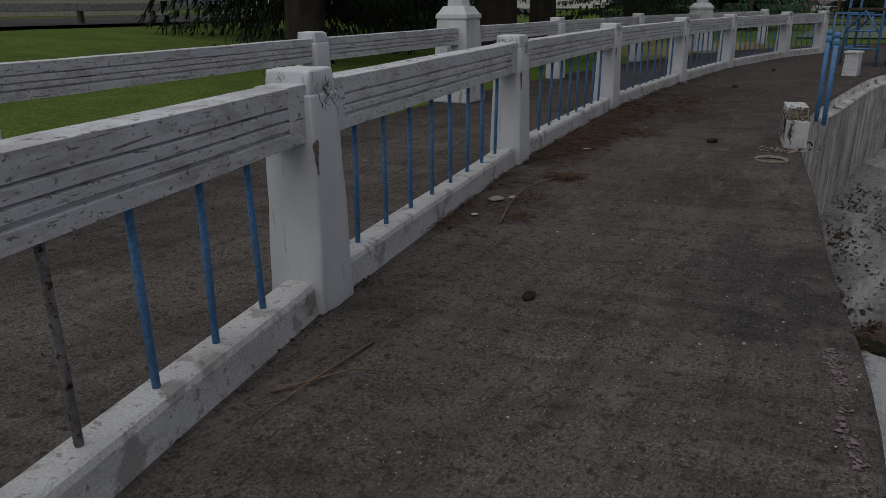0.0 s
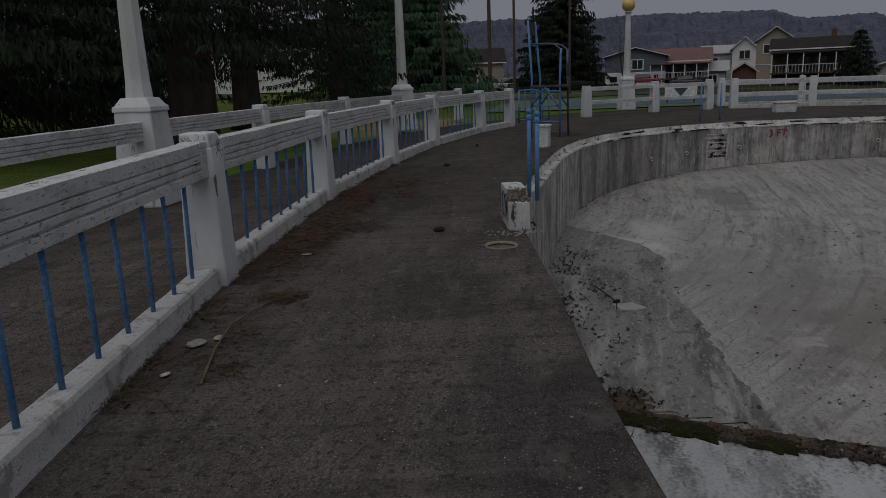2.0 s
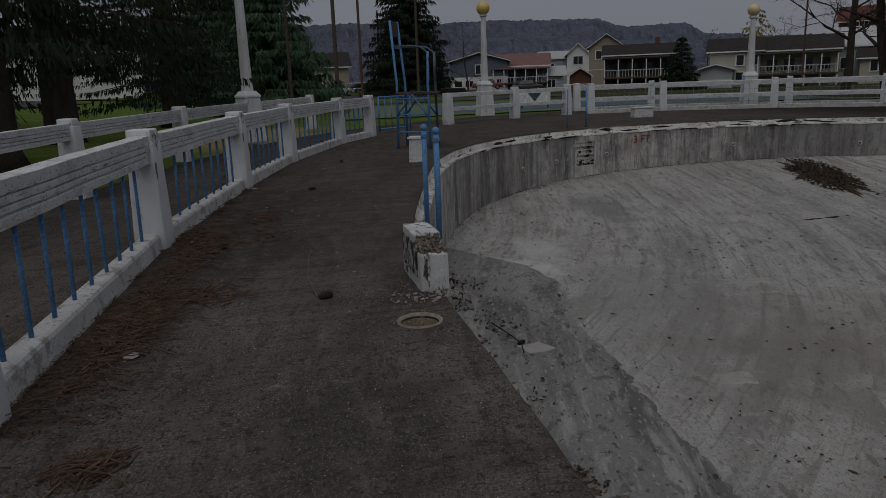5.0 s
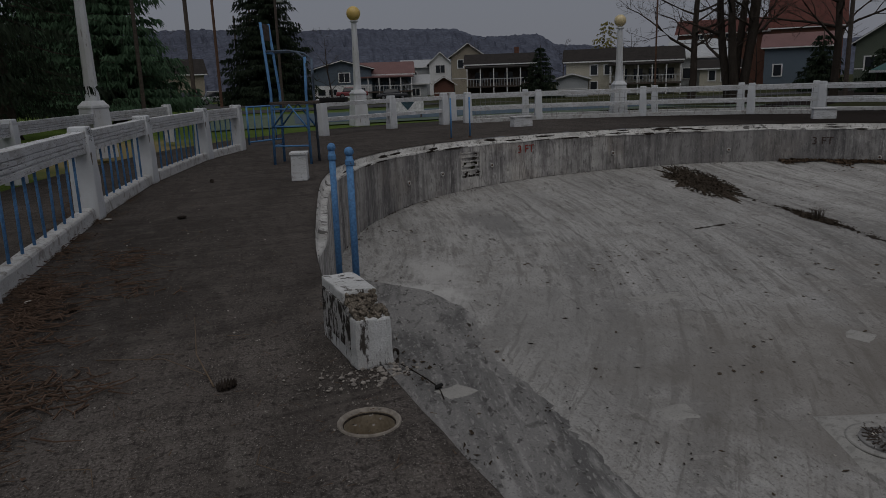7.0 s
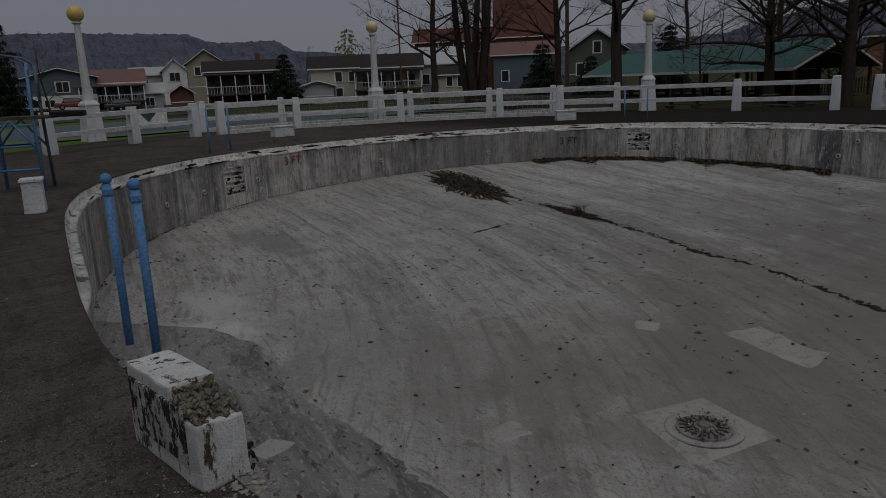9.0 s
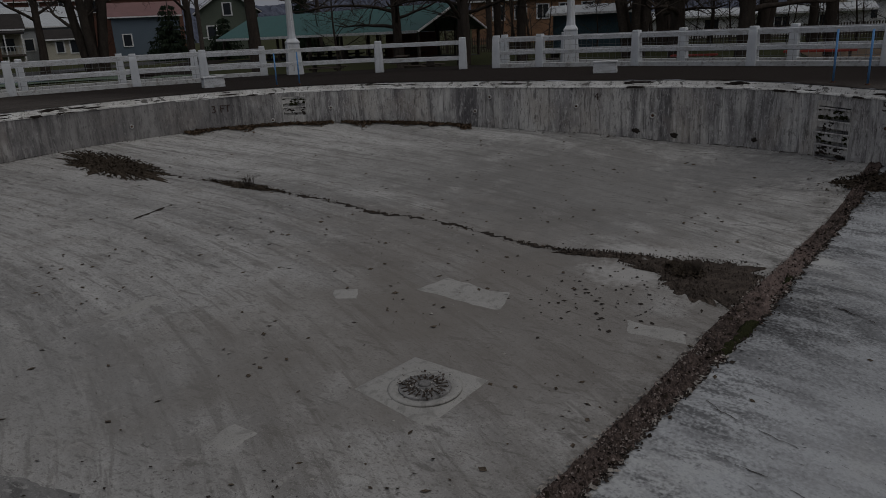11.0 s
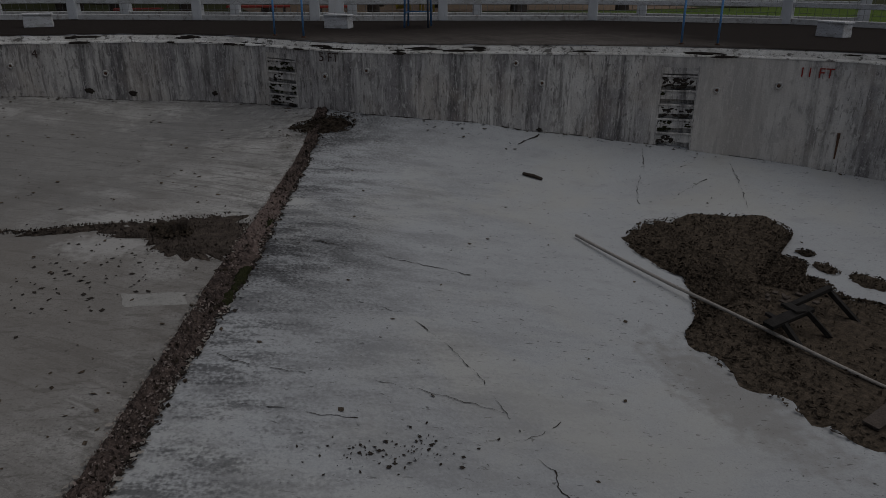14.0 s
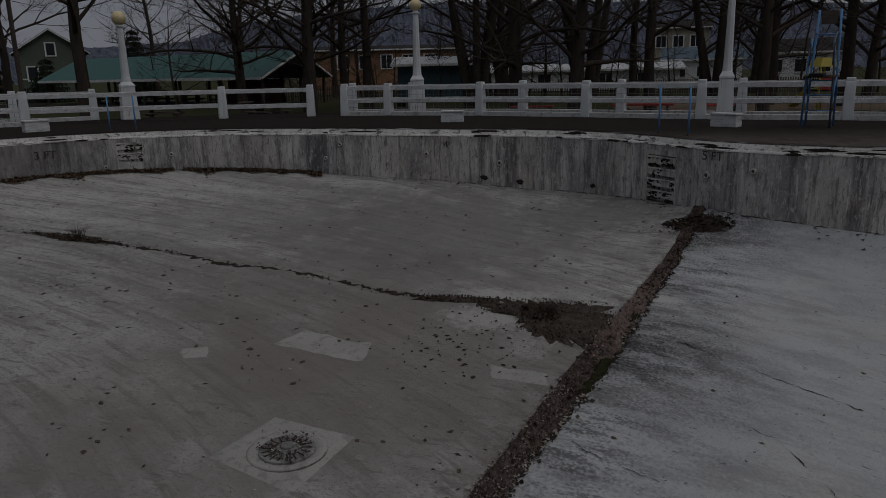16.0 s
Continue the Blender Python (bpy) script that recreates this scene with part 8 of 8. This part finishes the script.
def car(x, y, rz, paint, label):
    f = thing("car", (x, y, ground_height(x, y) + 0.05), label, "car", "parked cars", rz)
    b = bmesh.new()
    box(b, (0, 0, 0.58), (4.4, 1.75, 0.56), 0.95, 0.12)
    part("body", b, paint, f, smooth=True)
    b = bmesh.new()
    box(b, (-0.15, 0, 1.1), (2.4, 1.55, 0.56), 0.74, 0.1)
    part("cabin", b, M_PANE, f, smooth=True)
    part("roof", boxed((-0.15, 0, 1.40), (1.65, 1.15, 0.07), 0.9, 0.02), paint, f)
    for sx in (-1.35, 1.35):
        for sy in (-0.8, 0.8):
            wh = part("wheel", tube(bmesh.new(), [(sx, sy - 0.1, 0.31), (sx, sy + 0.1, 0.31)], 0.32, 16), M_BLACK, f)
            part("rim", tube(bmesh.new(), [(sx, sy - 0.11, 0.31), (sx, sy + 0.11, 0.31)], 0.19, 12), M_WIRE, wh)
    return f


P_WHITE, P_RED, P_BLACK, P_SILVER = (mat(n, c, [v * 0.9 for v in c], 1, 0.3, 0, 1.0) for n, c in (("white_car_paint", (0.6, 0.6, 0.6)), ("red_car_paint", (0.2, 0.03, 0.035)), ("black_car_paint", (0.03, 0.032, 0.036)), ("silver_car_paint", (0.35, 0.36, 0.37))))
for x, y, rz, p, l in ((8.0, 88, 8, P_SILVER, "silver car parked by the road"), (13.5, 86, 10, P_BLACK, "black pickup parked by the road"), (3.0, 92, 5, P_WHITE, "white car in the car park"), (27.5, 104, -12, P_RED, "dark red car in front of the house"), (33, 103, -12, P_BLACK, "black car in front of the house"), (-1.5, 98, 15, P_WHITE, "white truck beyond the court"), (1.5, 101, 15, P_WHITE, "white van beyond the court"), (6.0, 97, 20, P_RED, "red car beyond the court"), (76, 69, -45, P_SILVER, "silver car by the houses"), (-30, 47, 70, P_WHITE, "white car beyond the road"), (-27, 60, 60, P_SILVER, "silver car beyond the road")):
    car(x, y, rz, p, l)


# white notice board behind the fence, with a dark emblem
nb = thing("notice_board", (11.30, 36.17, ground_height(11.30, 36.17)), "white notice board with a dark triangular emblem behind the fence", "sign", rz=-19.9)
BZ = 0.48 - ground_height(11.30, 36.17)
part("panel", boxed((0, 0, BZ), (1.45, 0.04, 0.56), bevel=0.006), M_SIDING["white"], nb)
tri = bmesh.new()
tv = [tri.verts.new((x, y, z)) for y in (-0.024, -0.034) for x, z in ((-0.32, BZ + 0.17), (0.32, BZ + 0.17), (0.0, BZ - 0.2))]
for q in ((0, 1, 2), (5, 4, 3), (0, 3, 4, 1), (1, 4, 5, 2), (2, 5, 3, 0)):
    tri.faces.new([tv[i] for i in q])
part("emblem", tri, M_SIDING["darkblue"], nb, "dark triangular emblem")
for x in (-0.6, 0.6):
    part("post", boxed((x, 0.05, BZ / 2), (0.08, 0.06, BZ + 0.3)), M_DARKWOOD, nb)


# utility poles and wires
def utility_pole(x, y, h, r, label, arm=True, rusty=False, lean=0.0):
    f = thing("utility_pole", (x, y, ground_height(x, y) - 0.1), label, "pole", "utility poles")
    part("pole", tube(bmesh.new(), [(0, 0, 0), (lean * 0.5, 0, h / 2), (lean, 0, h)], [r, r * 0.9, r * 0.75], 8), M_RUST if rusty else M_DARKWOOD, f)
    if arm:
        part("cross_arm", boxed((lean, 0, h - 0.6), (2.2, 0.12, 0.14)), M_DARKWOOD, f)
        part("transformer", tube(bmesh.new(), [(lean + 0.35, 0, h - 2.4), (lean + 0.35, 0, h - 1.5)], 0.25, 10), M_SIDING["grey"], f)
    return f


for x, y, h, r, arm, rusty in ((3.9, 62, 14, 0.16, False, False), (6.9, 73, 17, 0.13, False, True), (10.6, 63.5, 10.5, 0.12, True, False), (10.0, 84, 9, 0.12, False, False), (12.2, 88, 15, 0.12, False, True), (0.2, 40, 12, 0.09, False, False), (45.5, 41.5, 12, 0.16, False, False), (36.0, 50.0, 14, 0.07, False, True)):
    utility_pole(x, y, h, r, "slender pole beyond the court" if not arm else "wooden utility pole with a cross arm", arm, rusty)
wires = thing("overhead_wires", (10.6, 63.5, 9.5), "thin overhead wires across the park", "wire")
for a, c in (((10.6, 63.5, 9.9), (45.5, 41.5, 11.0)), ((3.9, 62, 9.6), (10.6, 63.5, 9.9)), ((10.6, 63.5, 9.6), (-20, 60, 9.5))):
    a, c = Vector(a), Vector(c)
    o = Vector((10.6, 63.5, 9.5))
    part("wire", tube(bmesh.new(), [a + (c - a) * k / 12 - o - Vector((0, 0, 1.0 * math.sin(math.pi * k / 12))) for k in range(13)], 0.02, 4), M_BLACK, wires)

# playground: slide tower
pg = thing("playground_slide", (38.5, -6.6, ground_height(38.5, -6.6)), "yellow and red playground slide tower", "slide", rz=20)
pg.scale = (0.75, 0.75, 0.85)
for sx in (-0.6, 0.6):
    for sy in (-0.6, 0.6):
        part("post", tube(bmesh.new(), [(sx, sy, 0), (sx, sy, 2.6)], 0.06, 8), M_YELLOW, pg, smooth=True)
part("platform", boxed((0, 0, 1.2), (1.3, 1.3, 0.1)), M_BLACK, pg)
part("canopy", boxed((0, 0, 2.75), (1.5, 1.5, 0.5), 0.35, 0.03), M_YELLOW, pg)
part("chute", boxed((1.6, 0, 0.75), (2.3, 0.6, 0.08), bevel=0.02, tilt=Euler((0, 0.5, 0)).to_matrix()), M_YELLOW, pg)
for s in (-1, 1):
    part("chute_side", boxed((1.6, s * 0.32, 0.85), (2.3, 0.05, 0.25), bevel=0.02, tilt=Euler((0, 0.5, 0)).to_matrix()), M_YELLOW, pg)
part("panel", boxed((-0.65, 0, 1.6), (0.06, 1.2, 0.7)), M_REDPAINT, pg)
for x, y, s, rz in ((33.0, 2.4, (2.6, 0.5, 0.5), 80), (31.5, -0.5, (1.6, 0.5, 0.4), 95), (36.0, 7.2, (2.0, 0.6, 0.5), 85), (29.5, -8.0, (0.5, 0.5, 0.9), 0)):
    bb = thing("park_bench", (x, y, ground_height(x, y)), "low red park bench behind the fence", "bench", rz=rz)
    part("seat", boxed((0, 0, s[2]), (s[0], s[1], 0.08), bevel=0.01), M_REDPAINT, bb)
    for k in (-1, 1):
        part("leg", boxed((k * s[0] * 0.4, 0, s[2] / 2), (0.1, s[1] * 0.9, s[2])), M_DARKWOOD, bb)

# picket fence far behind the trees
pk = thing("picket_fence", (64, 8, ground_height(64, 8)), "dark picket fence at the edge of the park", "fence", rz=95)
for z in (0.4, 0.95):
    part("rail", boxed((0, 0, z), (52, 0.06, 0.1)), M_DARKWOOD, pk)
b = bmesh.new()
for k in range(260):
    box(b, (-26 + k * 0.2, 0.05, 0.6), (0.1, 0.03, 1.2 + 0.05 * (k % 2)))
tagged(part("paling", b, M_DARKWOOD, pk), kind="stuff")

# wooded hills on the horizon, their haze painted in by the blue-grey material
SKYLINE = ((-80, 2.6), (-45, 3.0), (-22, 3.7), (-9, 4.6), (8, 4.9), (14, 4.7), (18, 4.3), (22, 3.8), (25.5, 3.0), (28, 2.3), (33, 2.1), (46, 2.0), (54, 2.1), (58.6, 2.5), (60.7, 3.4), (64.5, 3.3), (67, 3.9), (73, 4.1), (84, 4.2), (94, 4.1), (120, 3.6), (165, 2.8))


def skyline(a):
    """The hills' height over the horizon, in degrees, towards the bearing a."""
    for (a0, e0), (a1, e1) in zip(SKYLINE, SKYLINE[1:]):
        if a0 <= a <= a1:
            return e0 + (e1 - e0) * smooth01((a - a0) / (a1 - a0))
    return 2.5


def hill(name, radius, a0, a1, part_of, seed, label):
    b, n, m = bmesh.new(), 1500, 12
    rows = [[] for k in range(m + 1)]
    for k in range(n + 1):
        d = a0 + (a1 - a0) * k / n
        a = radians(d)
        top_z = radius * math.tan(radians(skyline(d))) * part_of * (1 + 0.05 * noise.noise(Vector((a * 9, seed, 0)))) * smooth01(min(k, n - k) / 90)
        rag = 0.0022 * radius * (abs(noise.noise(Vector((a * 170, seed, 3)))) + abs(noise.noise(Vector((a * 420, seed, 3)))) + 1.2 * abs(noise.noise(Vector((a * 900, seed, 3)))))
        for j, row in enumerate(rows):
            q = j / m
            rr = 0.70 + 0.30 * q + 0.012 * noise.noise(Vector((a * 40, q * 6, seed)))
            z = -3 + (top_z + 3) * math.sin(q * 1.5708) ** 1.15 + (rag if j == m else 0.0035 * radius * noise.noise(Vector((a * 300, q * 40, seed))) * min(1, j))
            row.append(b.verts.new((radius * rr * math.cos(a), radius * rr * math.sin(a), z)))
    for r0, r1 in zip(rows, rows[1:]):
        for k in range(n):
            b.faces.new((r0[k], r0[k + 1], r1[k + 1], r1[k]))
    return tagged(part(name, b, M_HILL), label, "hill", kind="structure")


hill("backdrop_hills", 560, -75, 160, 0.72, 2.0, "wooded hills on the horizon, greyed by haze put into their colour")
hill("backdrop_ridge", 900, -78, 163, 1.0, 7.0, "distant wooded ridge with haze put into its colour")
